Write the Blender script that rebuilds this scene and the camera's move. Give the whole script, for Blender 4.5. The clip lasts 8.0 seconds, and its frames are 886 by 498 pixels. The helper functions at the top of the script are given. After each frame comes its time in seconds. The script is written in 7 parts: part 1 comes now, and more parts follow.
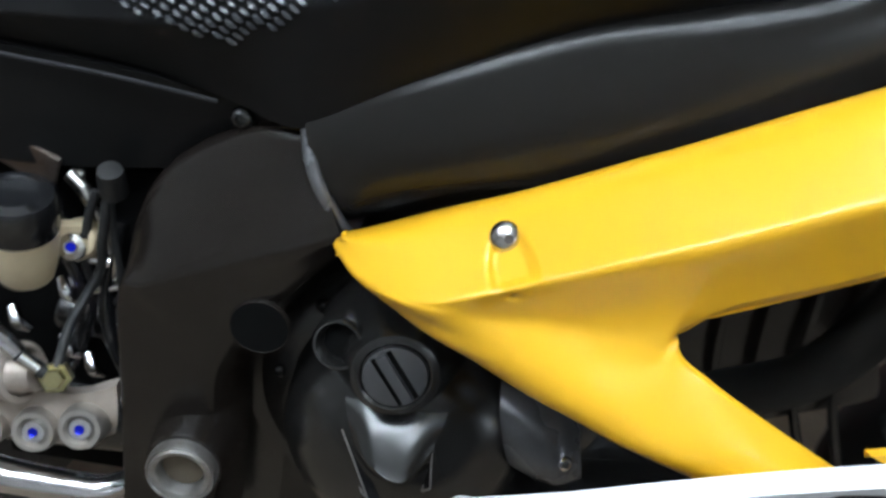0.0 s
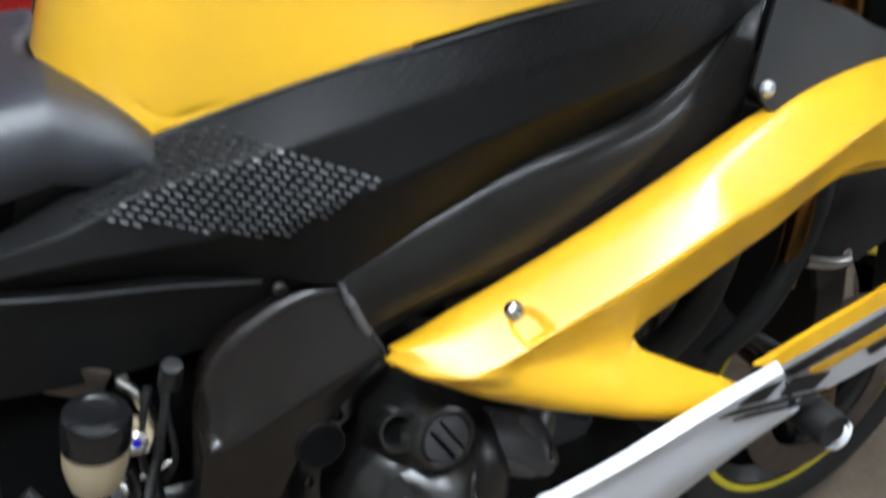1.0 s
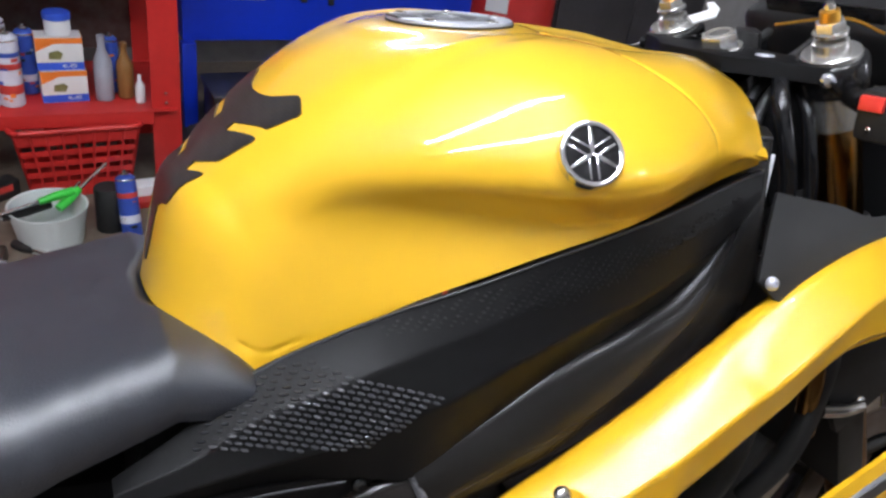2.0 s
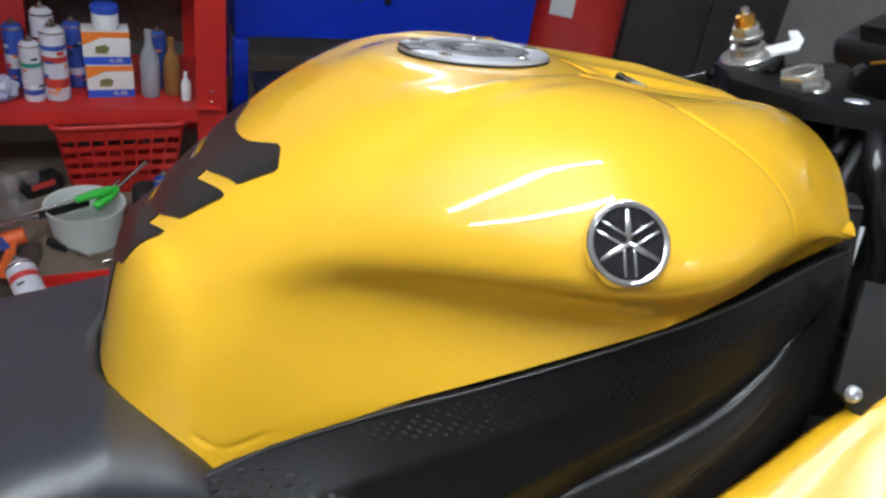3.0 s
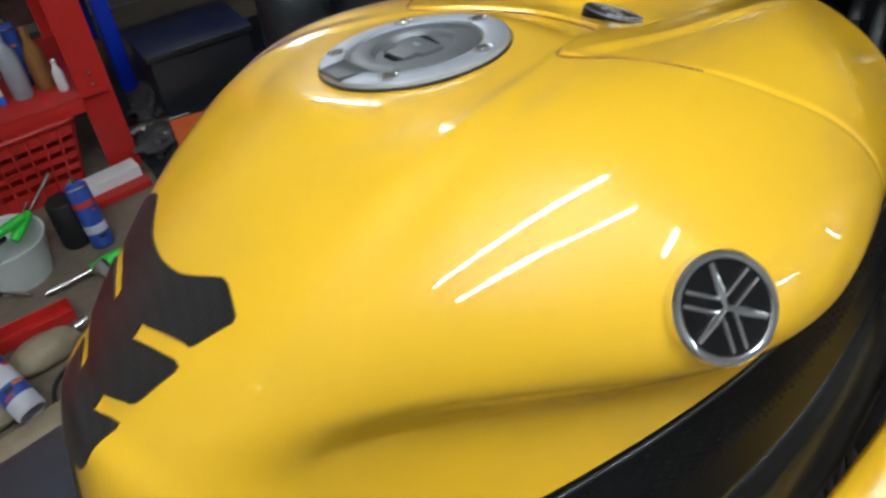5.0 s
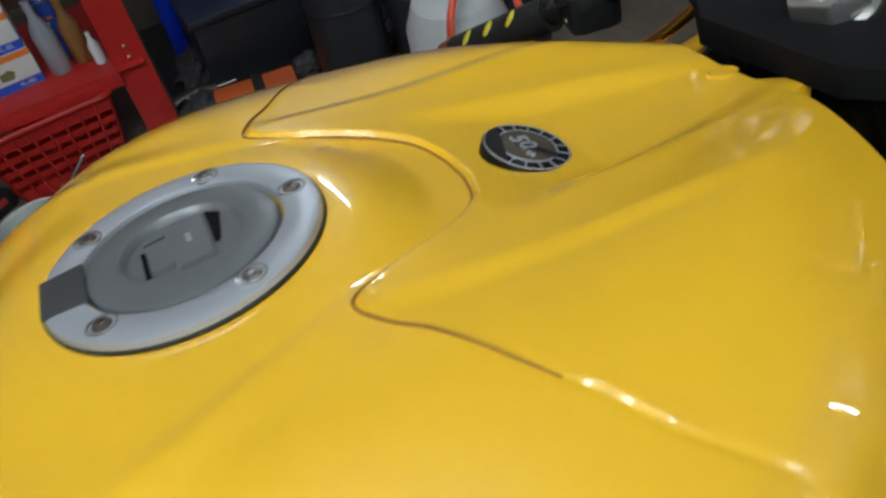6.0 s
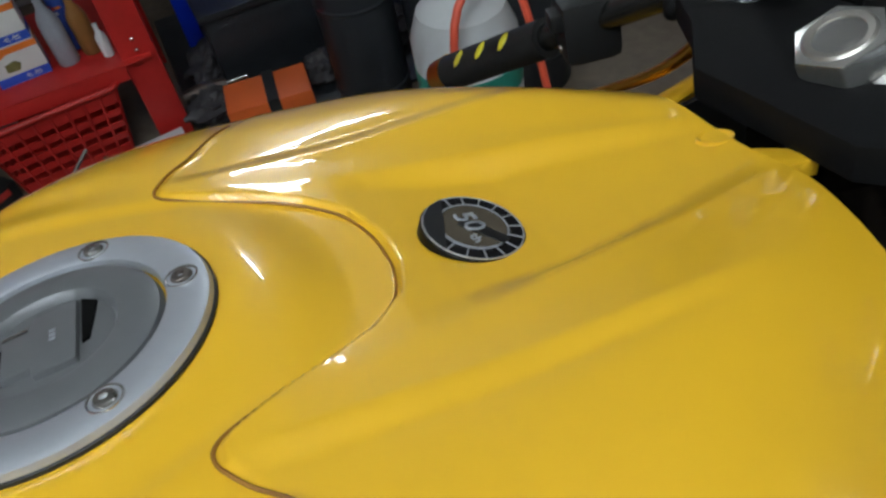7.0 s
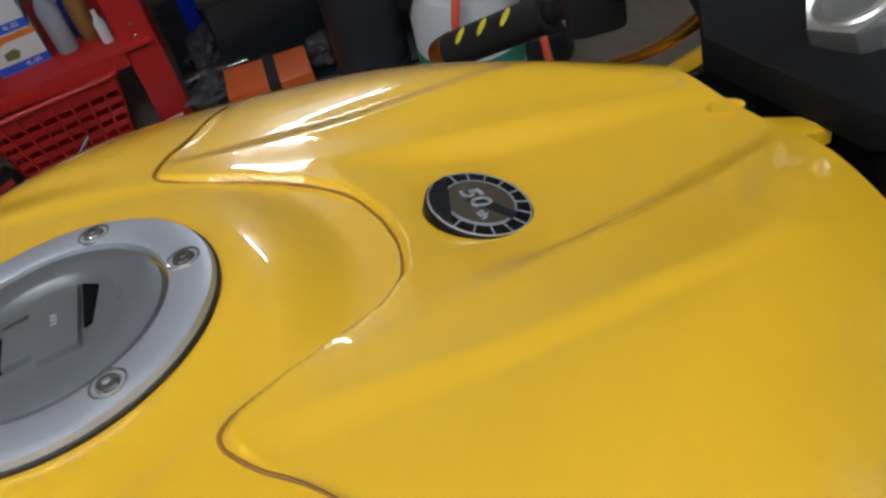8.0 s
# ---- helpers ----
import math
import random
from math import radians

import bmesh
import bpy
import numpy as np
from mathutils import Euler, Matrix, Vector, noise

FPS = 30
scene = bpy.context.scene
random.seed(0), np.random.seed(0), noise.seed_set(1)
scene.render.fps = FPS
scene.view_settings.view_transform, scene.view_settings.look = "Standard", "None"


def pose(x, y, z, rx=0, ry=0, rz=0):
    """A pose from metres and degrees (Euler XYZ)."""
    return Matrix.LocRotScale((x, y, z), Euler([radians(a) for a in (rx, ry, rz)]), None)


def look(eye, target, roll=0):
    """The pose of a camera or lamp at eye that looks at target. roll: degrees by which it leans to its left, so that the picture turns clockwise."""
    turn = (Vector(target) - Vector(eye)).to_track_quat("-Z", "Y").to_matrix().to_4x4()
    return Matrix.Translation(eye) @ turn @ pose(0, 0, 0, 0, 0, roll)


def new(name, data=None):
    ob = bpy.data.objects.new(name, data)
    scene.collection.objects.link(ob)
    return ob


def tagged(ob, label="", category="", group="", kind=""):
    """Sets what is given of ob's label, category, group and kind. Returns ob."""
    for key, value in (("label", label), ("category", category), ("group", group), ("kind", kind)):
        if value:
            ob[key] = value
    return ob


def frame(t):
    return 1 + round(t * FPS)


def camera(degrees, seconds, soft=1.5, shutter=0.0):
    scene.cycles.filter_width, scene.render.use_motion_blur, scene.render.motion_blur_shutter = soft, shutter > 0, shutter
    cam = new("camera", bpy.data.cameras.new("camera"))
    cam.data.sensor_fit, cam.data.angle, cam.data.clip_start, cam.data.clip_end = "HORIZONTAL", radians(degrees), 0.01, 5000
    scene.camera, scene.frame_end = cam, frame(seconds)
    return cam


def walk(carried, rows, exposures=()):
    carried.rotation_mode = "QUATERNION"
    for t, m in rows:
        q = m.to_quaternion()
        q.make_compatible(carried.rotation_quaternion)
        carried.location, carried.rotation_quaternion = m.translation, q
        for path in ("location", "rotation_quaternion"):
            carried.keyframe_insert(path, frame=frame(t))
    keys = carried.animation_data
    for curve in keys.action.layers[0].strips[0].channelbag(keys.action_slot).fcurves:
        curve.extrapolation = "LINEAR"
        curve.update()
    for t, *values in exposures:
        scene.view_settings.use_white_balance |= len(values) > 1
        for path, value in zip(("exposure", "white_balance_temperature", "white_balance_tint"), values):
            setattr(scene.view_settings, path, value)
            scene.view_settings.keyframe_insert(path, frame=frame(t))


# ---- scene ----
cam = camera(57.95, 8.0, soft=2.6, shutter=0.3)
PATH = [
    (0.0, look((-0.0443, -0.4396, 0.9356), (-0.0175, -0.0738, 0.5958), 12.84)),
    (0.2, look((-0.1075, -0.4401, 0.9548), (-0.0128, -0.0875, 0.6132), 15.21)),
    (0.4, look((-0.1774, -0.4629, 0.9378), (-0.0345, -0.1082, 0.6156), 13.17)),
    (0.5, look((-0.2070, -0.4690, 0.9392), (-0.0328, -0.1254, 0.6204), 13.31)),
    (0.6, look((-0.2356, -0.4853, 0.9435), (-0.0396, -0.1454, 0.6335), 12.96)),
    (0.7, look((-0.2783, -0.4802, 0.9672), (-0.0519, -0.1580, 0.6590), 15.66)),
    (0.8, look((-0.2918, -0.4961, 0.9779), (-0.0607, -0.1630, 0.6852), 14.51)),
    (0.9, look((-0.3007, -0.4948, 1.0006), (-0.0710, -0.1559, 0.7136), 13.89)),
    (1.0, look((-0.3027, -0.5018, 1.0203), (-0.0746, -0.1509, 0.7467), 12.96)),
    (1.2, look((-0.3117, -0.5023, 1.0663), (-0.0806, -0.1364, 0.8159), 11.55)),
    (1.5, look((-0.3144, -0.5069, 1.1368), (-0.0914, -0.1344, 0.8888), 10.06)),
    (2.0, look((-0.3496, -0.5008, 1.1732), (-0.1351, -0.1237, 0.9246), 8.41)),
    (2.2, look((-0.3481, -0.4961, 1.1745), (-0.1344, -0.1167, 0.9287), 8.27)),
    (3.3, look((-0.2259, -0.3546, 1.1740), (-0.0767, 0.0346, 0.8978), 6.33)),
    (3.5, look((-0.2170, -0.3359, 1.1719), (-0.0977, 0.0478, 0.8743), 1.57)),
    (4.0, look((-0.2321, -0.3142, 1.1777), (-0.1264, 0.0628, 0.8668), -4.89)),
    (4.5, look((-0.2560, -0.2517, 1.1729), (-0.1084, 0.1028, 0.8526), -3.99)),
    (4.6, look((-0.2600, -0.2388, 1.1782), (-0.1009, 0.1080, 0.8551), -4.15)),
    (4.8, look((-0.2489, -0.2269, 1.1963), (-0.0674, 0.1086, 0.8730), -5.11)),
    (4.9, look((-0.2351, -0.2274, 1.2036), (-0.0487, 0.1048, 0.8797), -5.38)),
    (5.0, look((-0.2176, -0.2269, 1.2101), (-0.0301, 0.1031, 0.8847), -6.07)),
    (5.2, look((-0.1665, -0.2151, 1.2162), (0.0040, 0.1203, 0.8867), -8.71)),
    (6.3, look((0.0582, -0.0757, 1.1915), (0.1580, 0.2551, 0.8302), -12.96)),
    (6.5, look((0.0707, -0.0705, 1.1882), (0.1676, 0.2580, 0.8238), -13.06)),
    (7.0, look((0.0823, -0.0568, 1.1827), (0.1778, 0.2829, 0.8284), -12.63)),
    (7.4, look((0.0855, -0.0492, 1.1715), (0.1763, 0.2871, 0.8128), -12.12)),
    (7.8, look((0.0837, -0.0516, 1.1737), (0.1750, 0.2827, 0.8133), -12.07)),
    (8.0, look((0.0821, -0.0535, 1.1772), (0.1704, 0.2806, 0.8158), -14.34)),
]
EXPOSURE = [(0.0, 0.46, 6100, 8), (1.0, 0.54, 6300, 11), (2.0, 0.48, 6450, 17), (3.5, 0.02, 6450, 9), (5.0, -0.19, 6450, 6), (6.5, -0.62, 6350, 4), (7.5, -0.58, 6450, 8), (8.0, -0.58, 6500, 10)]
walk(cam, PATH, EXPOSURE)

LEAN = 9.5          # the motorcycle rests on its side stand, leaning away from the camera

# ---------------------------------------------------------------- light
world = bpy.data.worlds.new("workshop_air")
scene.world = world
world.use_nodes = True
world.node_tree.nodes["Background"].inputs[0].default_value = (0.75, 0.85, 1.0, 1)
world.node_tree.nodes["Background"].inputs[1].default_value = 0.05


# ---------------------------------------------------------------- materials
def rgb(r, g, b):
    return (r, g, b, 1.0)


def mat(name, base, rough=0.5, metal=0.0, coat=0.0, vary=0.12, scale=8.0, bump=0.0, bscale=200.0,
        coat_rough=0.04, other=None, spec=0.5, mix=0.5, glow=0.0, trans=0.0, wear=0.0):
    m = bpy.data.materials.new(name)
    m.use_nodes = True
    nt = m.node_tree
    b = nt.nodes["Principled BSDF"]
    b.inputs["Roughness"].default_value = rough
    b.inputs["Metallic"].default_value = metal
    b.inputs["Coat Weight"].default_value = coat
    b.inputs["Coat Roughness"].default_value = coat_rough
    b.inputs["Specular IOR Level"].default_value = spec
    b.inputs["Transmission Weight"].default_value = trans
    tc = nt.nodes.new("ShaderNodeTexCoord")
    n1 = nt.nodes.new("ShaderNodeTexNoise")
    n1.inputs["Scale"].default_value = scale
    n1.inputs["Detail"].default_value = 6
    nt.links.new(tc.outputs["Object"], n1.inputs["Vector"])
    n2 = nt.nodes.new("ShaderNodeTexNoise")
    n2.inputs["Scale"].default_value = scale * 14
    n2.inputs["Detail"].default_value = 3
    nt.links.new(tc.outputs["Object"], n2.inputs["Vector"])
    add = nt.nodes.new("ShaderNodeMath")
    add.operation = "MULTIPLY_ADD"
    nt.links.new(n2.outputs["Fac"], add.inputs[0])
    add.inputs[1].default_value = 0.4
    nt.links.new(n1.outputs["Fac"], add.inputs[2])
    ramp = nt.nodes.new("ShaderNodeMapRange")
    ramp.inputs[1].default_value = 0.35 + 0.2 * (1 - mix)
    ramp.inputs[2].default_value = 1.05
    nt.links.new(add.outputs[0], ramp.inputs[0])
    mixn = nt.nodes.new("ShaderNodeMix")
    mixn.data_type = "RGBA"
    lo = other or tuple(c * (1 - vary) for c in base)
    hi = base if other else tuple(min(1, c * (1 + vary)) for c in base)
    mixn.inputs[6].default_value = rgb(*hi)
    mixn.inputs[7].default_value = rgb(*lo)
    nt.links.new(ramp.outputs[0], mixn.inputs[0])
    nt.links.new(mixn.outputs[2], b.inputs["Base Color"])
    if wear:
        mr = nt.nodes.new("ShaderNodeMapRange")
        mr.inputs[3].default_value = max(0.02, rough - wear)
        mr.inputs[4].default_value = min(1, rough + wear)
        nt.links.new(n1.outputs["Fac"], mr.inputs[0])
        nt.links.new(mr.outputs[0], b.inputs["Roughness"])
    if bump:
        n3 = nt.nodes.new("ShaderNodeTexNoise")
        n3.inputs["Scale"].default_value = bscale
        n3.inputs["Detail"].default_value = 3
        nt.links.new(tc.outputs["Object"], n3.inputs["Vector"])
        bp = nt.nodes.new("ShaderNodeBump")
        bp.inputs["Strength"].default_value = bump
        bp.inputs["Distance"].default_value = 0.001
        nt.links.new(n3.outputs["Fac"], bp.inputs["Height"])
        nt.links.new(bp.outputs[0], b.inputs["Normal"])
    if glow:
        b.inputs["Emission Color"].default_value = rgb(*base)
        b.inputs["Emission Strength"].default_value = glow
    return m


YELLOW = mat("yellow_paint", (0.80, 0.448, 0.020), 0.34, coat=1.0, coat_rough=0.03, vary=0.03, scale=3, spec=0.35)
YELLOW_FAIRING = mat("yellow_fairing_paint", (0.80, 0.435, 0.016), 0.30, coat=0.7, coat_rough=0.17, vary=0.03, scale=3, spec=0.3)
WHITE = mat("white_fairing_paint", (0.72, 0.74, 0.78), 0.35, coat=0.6, coat_rough=0.1, vary=0.03, scale=4)
SEAT = mat("seat_vinyl", (0.014, 0.016, 0.023), 0.46, vary=0.15, scale=6, bump=0.5, bscale=620, spec=1.0, wear=0.05)
PLASTIC = mat("matt_black_plastic", (0.0125, 0.0122, 0.0124), 0.46, vary=0.2, scale=10, bump=0.15, bscale=700, spec=0.4, wear=0.06)
PANEL = mat("satin_black_panel", (0.0065, 0.0064, 0.0066), 0.43, vary=0.2, scale=8, bump=0.08, bscale=500, spec=0.16, wear=0.05)
EMBOSS = mat("embossed_black_scale", (0.018, 0.019, 0.022), 0.36, vary=0.15, scale=20, spec=0.7)
SPAR = mat("frame_black_paint", (0.0095, 0.0074, 0.0062), 0.24, coat=0.1, coat_rough=0.2, vary=0.15, scale=5, spec=0.40, wear=0.05)
ENGINE = mat("engine_black_paint", (0.0085, 0.0080, 0.0076), 0.26, vary=0.06, scale=9, bump=0.06, bscale=350, spec=0.85)
GLOSSBLACK = mat("glossy_black_rubber", (0.010, 0.010, 0.011), 0.16, vary=0.2, scale=14, spec=0.55, wear=0.06)
SPARSATIN = mat("frame_satin_black", (0.013, 0.0120, 0.0112), 0.26, vary=0.04, scale=6, spec=0.28)
# worn bare metal of the collar; also the painted glints on the wedges
WORNGLINT = mat("worn_metal_and_glint", (0.38, 0.37, 0.36), 0.32, metal=0.8, other=(0.16, 0.14, 0.12), scale=70, bump=0.3, bscale=500, wear=0.1)
PALEALU = mat("pale_machined_alloy", (0.70, 0.69, 0.67), 0.25, metal=0.9, vary=0.07, scale=25, bump=0.06, bscale=700, wear=0.06)
CLAMPBLACK = mat("anodised_black_clamp", (0.006, 0.006, 0.0065), 0.6, vary=0.2, scale=14, bump=0.1, bscale=500, spec=0.12)
DARK = mat("dark_rubber", (0.010, 0.010, 0.010), 0.6, vary=0.25, scale=12, bump=0.2, bscale=300)
# near-black that puts the shade of holes, slots and grooves into the colour
HOLLOWSHADE = mat("recess_shade_black", (0.003, 0.003, 0.003), 0.8, spec=0.05)
STEEL = mat("polished_steel", (0.62, 0.60, 0.57), 0.22, metal=1.0, vary=0.08, scale=20, wear=0.06)
ALU = mat("brushed_aluminium", (0.60, 0.62, 0.68), 0.42, metal=0.7, vary=0.07, scale=15, bump=0.05, bscale=900, wear=0.06)
CAPGREY = mat("cap_grey_coat", (0.065, 0.065, 0.068), 0.36, metal=0.3, vary=0.08, scale=15)
LIDGREY = mat("cap_lid_satin", (0.150, 0.152, 0.160), 0.38, metal=0.35, vary=0.06, scale=15)
CASTALU = mat("cast_aluminium", (0.50, 0.47, 0.43), 0.40, metal=0.9, vary=0.15, scale=18, bump=0.15, bscale=400, wear=0.08)
CHROME = mat("chrome", (0.80, 0.80, 0.82), 0.09, metal=1.0, vary=0.04)
BRONZE = mat("bronze_fork_anodise", (0.30, 0.165, 0.055), 0.22, metal=1.0, vary=0.1, scale=12)
GOLD = mat("gold_anodise", (0.75, 0.38, 0.06), 0.30, metal=1.0, vary=0.08)
SEAMGAP = mat("seam_gap", (0.24, 0.10, 0.010), 0.6, vary=0.2, scale=60)
CASTBEIGE = mat("dull_beige_casting", (0.34, 0.29, 0.25), 0.45, metal=0.35, vary=0.15, scale=22, bump=0.25, bscale=300, wear=0.08)
WORNCAST = mat("worn_black_casting", (0.115, 0.115, 0.120), 0.27, metal=0.45, vary=0.25, scale=30, bump=0.2, bscale=250, wear=0.08)
GOLDZINC = mat("yellow_zinc_bolt", (0.50, 0.46, 0.24), 0.28, metal=1.0, vary=0.15, scale=40)
BLUEBOLT = mat("blue_anodised_bolt", (0.02, 0.03, 0.75), 0.22, metal=0.9, vary=0.1)
FLUID = mat("brake_fluid_plastic", (0.70, 0.58, 0.38), 0.38, vary=0.12, scale=25, trans=0.25)
LABEL = mat("white_label", (0.78, 0.79, 0.80), 0.4, vary=0.04)
INK = mat("black_ink", (0.010, 0.010, 0.011), 0.4)
EMBLEM_BLACK = mat("emblem_black", (0.005, 0.0045, 0.005), 0.5, vary=0.2, scale=60, spec=0.14)
TAPE = mat("yellow_rim_tape", (0.65, 0.55, 0.03), 0.4, vary=0.1)
RED_SW = mat("red_switch", (0.75, 0.045, 0.03), 0.4, vary=0.06)
AMBER = mat("beige_inlay", (0.07, 0.056, 0.040), 0.25, vary=0.2, scale=60)

RED_STEEL = mat("red_enamel_steel", (0.52, 0.022, 0.018), 0.42, vary=0.14, scale=6, bump=0.1, bscale=80, wear=0.1)
RED_PLASTIC = mat("red_crate_plastic", (0.50, 0.022, 0.018), 0.45, vary=0.12, scale=9)
BLUE_STEEL = mat("blue_enamel_steel", (0.004, 0.035, 0.55), 0.42, vary=0.12, scale=6, wear=0.1)
CONCRETE = mat("dusty_concrete", (0.215, 0.170, 0.125), 0.85, other=(0.085, 0.062, 0.043), scale=2.6, bump=0.6, bscale=60, mix=0.6)
WALLM = mat("stained_plaster", (0.46, 0.455, 0.45), 0.9, other=(0.30, 0.28, 0.265), scale=1.8, bump=0.3, bscale=40)
CEILM = mat("ceiling_plaster", (0.62, 0.62, 0.61), 0.9, other=(0.48, 0.47, 0.45), scale=1.2, bump=0.2, bscale=30)
TUBELAMP = mat("fluorescent_tube", (0.86, 0.94, 1.0), 0.4, glow=106.0)
LAMPBODY = mat("lamp_housing", (0.75, 0.75, 0.74), 0.5, vary=0.05)
CARD_WHITE = mat("printed_white_card", (0.70, 0.69, 0.67), 0.55, vary=0.06, scale=20)
CARD_BLUE = mat("printed_blue_card", (0.03, 0.09, 0.55), 0.5, vary=0.08, scale=20)
CARD_ORANGE = mat("printed_orange_card", (0.80, 0.20, 0.025), 0.5, vary=0.08, scale=20)
OLIVE = mat("printed_olive", (0.16, 0.15, 0.05), 0.5, vary=0.3, scale=60)
CAN_WHITE = mat("can_white_print", (0.55, 0.54, 0.60), 0.30, vary=0.10, scale=18)
CAN_BLUE = mat("can_blue_print", (0.03, 0.07, 0.33), 0.30, vary=0.15, scale=18)
CAN_RED = mat("can_red_print", (0.50, 0.04, 0.03), 0.35, vary=0.15)
BOTTLE = mat("grey_bottle_plastic", (0.30, 0.31, 0.35), 0.35, vary=0.15, scale=16)
BROWN = mat("brown_bottle", (0.26, 0.12, 0.035), 0.3, vary=0.15)
TUB = mat("white_tub_plastic", (0.62, 0.66, 0.64), 0.4, vary=0.06, scale=10)
GREEN = mat("green_handle_plastic", (0.03, 0.55, 0.05), 0.35, vary=0.06)
TEAL = mat("teal_label", (0.02, 0.22, 0.16), 0.5, vary=0.1)
ORANGE = mat("orange_plastic", (0.72, 0.13, 0.025), 0.45, vary=0.1, scale=10)
HOSE_RED = mat("red_hose", (0.75, 0.10, 0.05), 0.4)
JUG = mat("white_jug_plastic", (0.55, 0.56, 0.57), 0.45, vary=0.06)
RUSTY = mat("worn_tool_steel", (0.20, 0.18, 0.17), 0.38, metal=0.8, other=(0.12, 0.07, 0.04), scale=25, wear=0.12)
TAN = mat("dusty_tan_plastic", (0.36, 0.29, 0.20), 0.6, other=(0.22, 0.17, 0.11), scale=14)
PINK = mat("pink_cloth", (0.62, 0.32, 0.36), 0.85, vary=0.15, scale=30)
BAG = mat("clear_plastic_film", (0.75, 0.76, 0.80), 0.14, trans=0.75, vary=0.1, scale=30, bump=0.5, bscale=25)
BAG.node_tree.nodes["Principled BSDF"].inputs["Alpha"].default_value = 0.30
DUSTYBLACK = mat("dusty_black_steel", (0.055, 0.050, 0.055), 0.6, other=(0.025, 0.022, 0.024), scale=5, bump=0.1, bscale=60)
BIN = mat("black_bin_plastic", (0.018, 0.020, 0.024), 0.42, vary=0.3, scale=9, wear=0.1)


# ---------------------------------------------------------------- building helpers
def crom(pts, n):
    """A smooth line through pts, as n points evenly spaced along it."""
    p = np.array(pts, float)
    if len(p) == 2:
        return p[0] + np.linspace(0, 1, n)[:, None] * (p[1] - p[0])
    q = np.vstack([2 * p[0] - p[1], p, 2 * p[-1] - p[-2]])
    out = []
    k = 14
    for i in range(len(p) - 1):
        a, b, c, d = q[i:i + 4]
        t = np.linspace(0, 1, k, endpoint=False)[:, None]
        out.append(0.5 * ((2 * b) + (c - a) * t + (2 * a - 5 * b + 4 * c - d) * t ** 2 + (3 * b - a - 3 * c + d) * t ** 3))
    out = np.vstack(out + [p[-1:]])
    s = np.r_[0, np.cumsum(np.linalg.norm(np.diff(out, axis=0), axis=1))]
    u = np.linspace(0, s[-1], n)
    return np.stack([np.interp(u, s, out[:, j]) for j in range(p.shape[1])], 1)


def ease(x, xs, ys):
    """Smooth interpolation through (xs, ys)."""
    xs, ys = np.array(xs, float), np.array(ys, float)
    m = np.gradient(ys, xs)
    x = np.clip(np.asarray(x, float), xs[0], xs[-1])
    i = np.clip(np.searchsorted(xs, x) - 1, 0, len(xs) - 2)
    h = xs[i + 1] - xs[i]
    t = (x - xs[i]) / h
    return ((2 * t ** 3 - 3 * t ** 2 + 1) * ys[i] + (t ** 3 - 2 * t ** 2 + t) * h * m[i]
            + (-2 * t ** 3 + 3 * t ** 2) * ys[i + 1] + (t ** 3 - t ** 2) * h * m[i + 1])


def link(name, mesh, material, parent=None, label="", smooth=True):
    if material:
        mesh.materials.append(material)
    if smooth:
        mesh.shade_smooth()
    ob = new(name, mesh)
    if parent:
        ob.parent = parent
    return tagged(ob, label)


def raw(name, verts, faces, material, parent=None, label="", smooth=True):
    me = bpy.data.meshes.new(name)
    me.from_pydata([tuple(v) for v in verts], [], [tuple(f) for f in faces])
    me.validate()
    me.update()
    return link(name, me, material, parent, label, smooth)


def part(name, bm, material, parent=None, label="", smooth=False):
    me = bpy.data.meshes.new(name)
    bmesh.ops.recalc_face_normals(bm, faces=bm.faces)
    bm.to_mesh(me)
    bm.free()
    if material:
        me.materials.append(material)
    if smooth:
        me.shade_smooth()
        me.set_sharp_from_angle(angle=radians(35))
    ob = new(name, me)
    if parent:
        ob.parent = parent
    return tagged(ob, label)


def normals(P):
    du = np.gradient(P, axis=1)
    dv = np.gradient(P, axis=0)
    n = np.cross(du, dv)
    return n / (np.linalg.norm(n, axis=-1, keepdims=True) + 1e-12)


def sheet(name, P, material, parent=None, thick=0.003, label="", flip=False):
    """A curved panel with thickness from a grid of points; it grows to the side that its normals point away from."""
    P = np.array(P, float)
    nv, nu = P.shape[:2]
    n = normals(P) * (-1 if flip else 1)
    V = np.vstack([P.reshape(-1, 3), (P - n * thick).reshape(-1, 3)])
    idx = np.arange(nv * nu).reshape(nv, nu)
    a, b, c, d = idx[:-1, :-1].ravel(), idx[:-1, 1:].ravel(), idx[1:, 1:].ravel(), idx[1:, :-1].ravel()
    f = np.stack([a, b, c, d], 1)
    if flip:
        f = f[:, ::-1]
    o = nv * nu
    F = [f, f[:, ::-1] + o]
    rim = np.r_[idx[0, :], idx[1:, -1], idx[-1, -2::-1], idx[-2:0:-1, 0]]
    r2 = np.roll(rim, -1)
    q = np.stack([rim, rim + o, r2 + o, r2], 1)
    if flip:
        q = q[:, ::-1]
    F.append(q)
    F = np.vstack(F)
    me = bpy.data.meshes.new(name)
    me.vertices.add(len(V))
    me.vertices.foreach_set("co", V.ravel())
    me.loops.add(F.size)
    me.loops.foreach_set("vertex_index", F.ravel())
    me.polygons.add(len(F))
    me.polygons.foreach_set("loop_start", np.arange(0, F.size, 4))
    me.update(calc_edges=True)
    me.validate()
    me.shade_smooth()
    me.set_sharp_from_angle(angle=radians(50))
    if material:
        me.materials.append(material)
    ob = new(name, me)
    if parent:
        ob.parent = parent
    return tagged(ob, label)


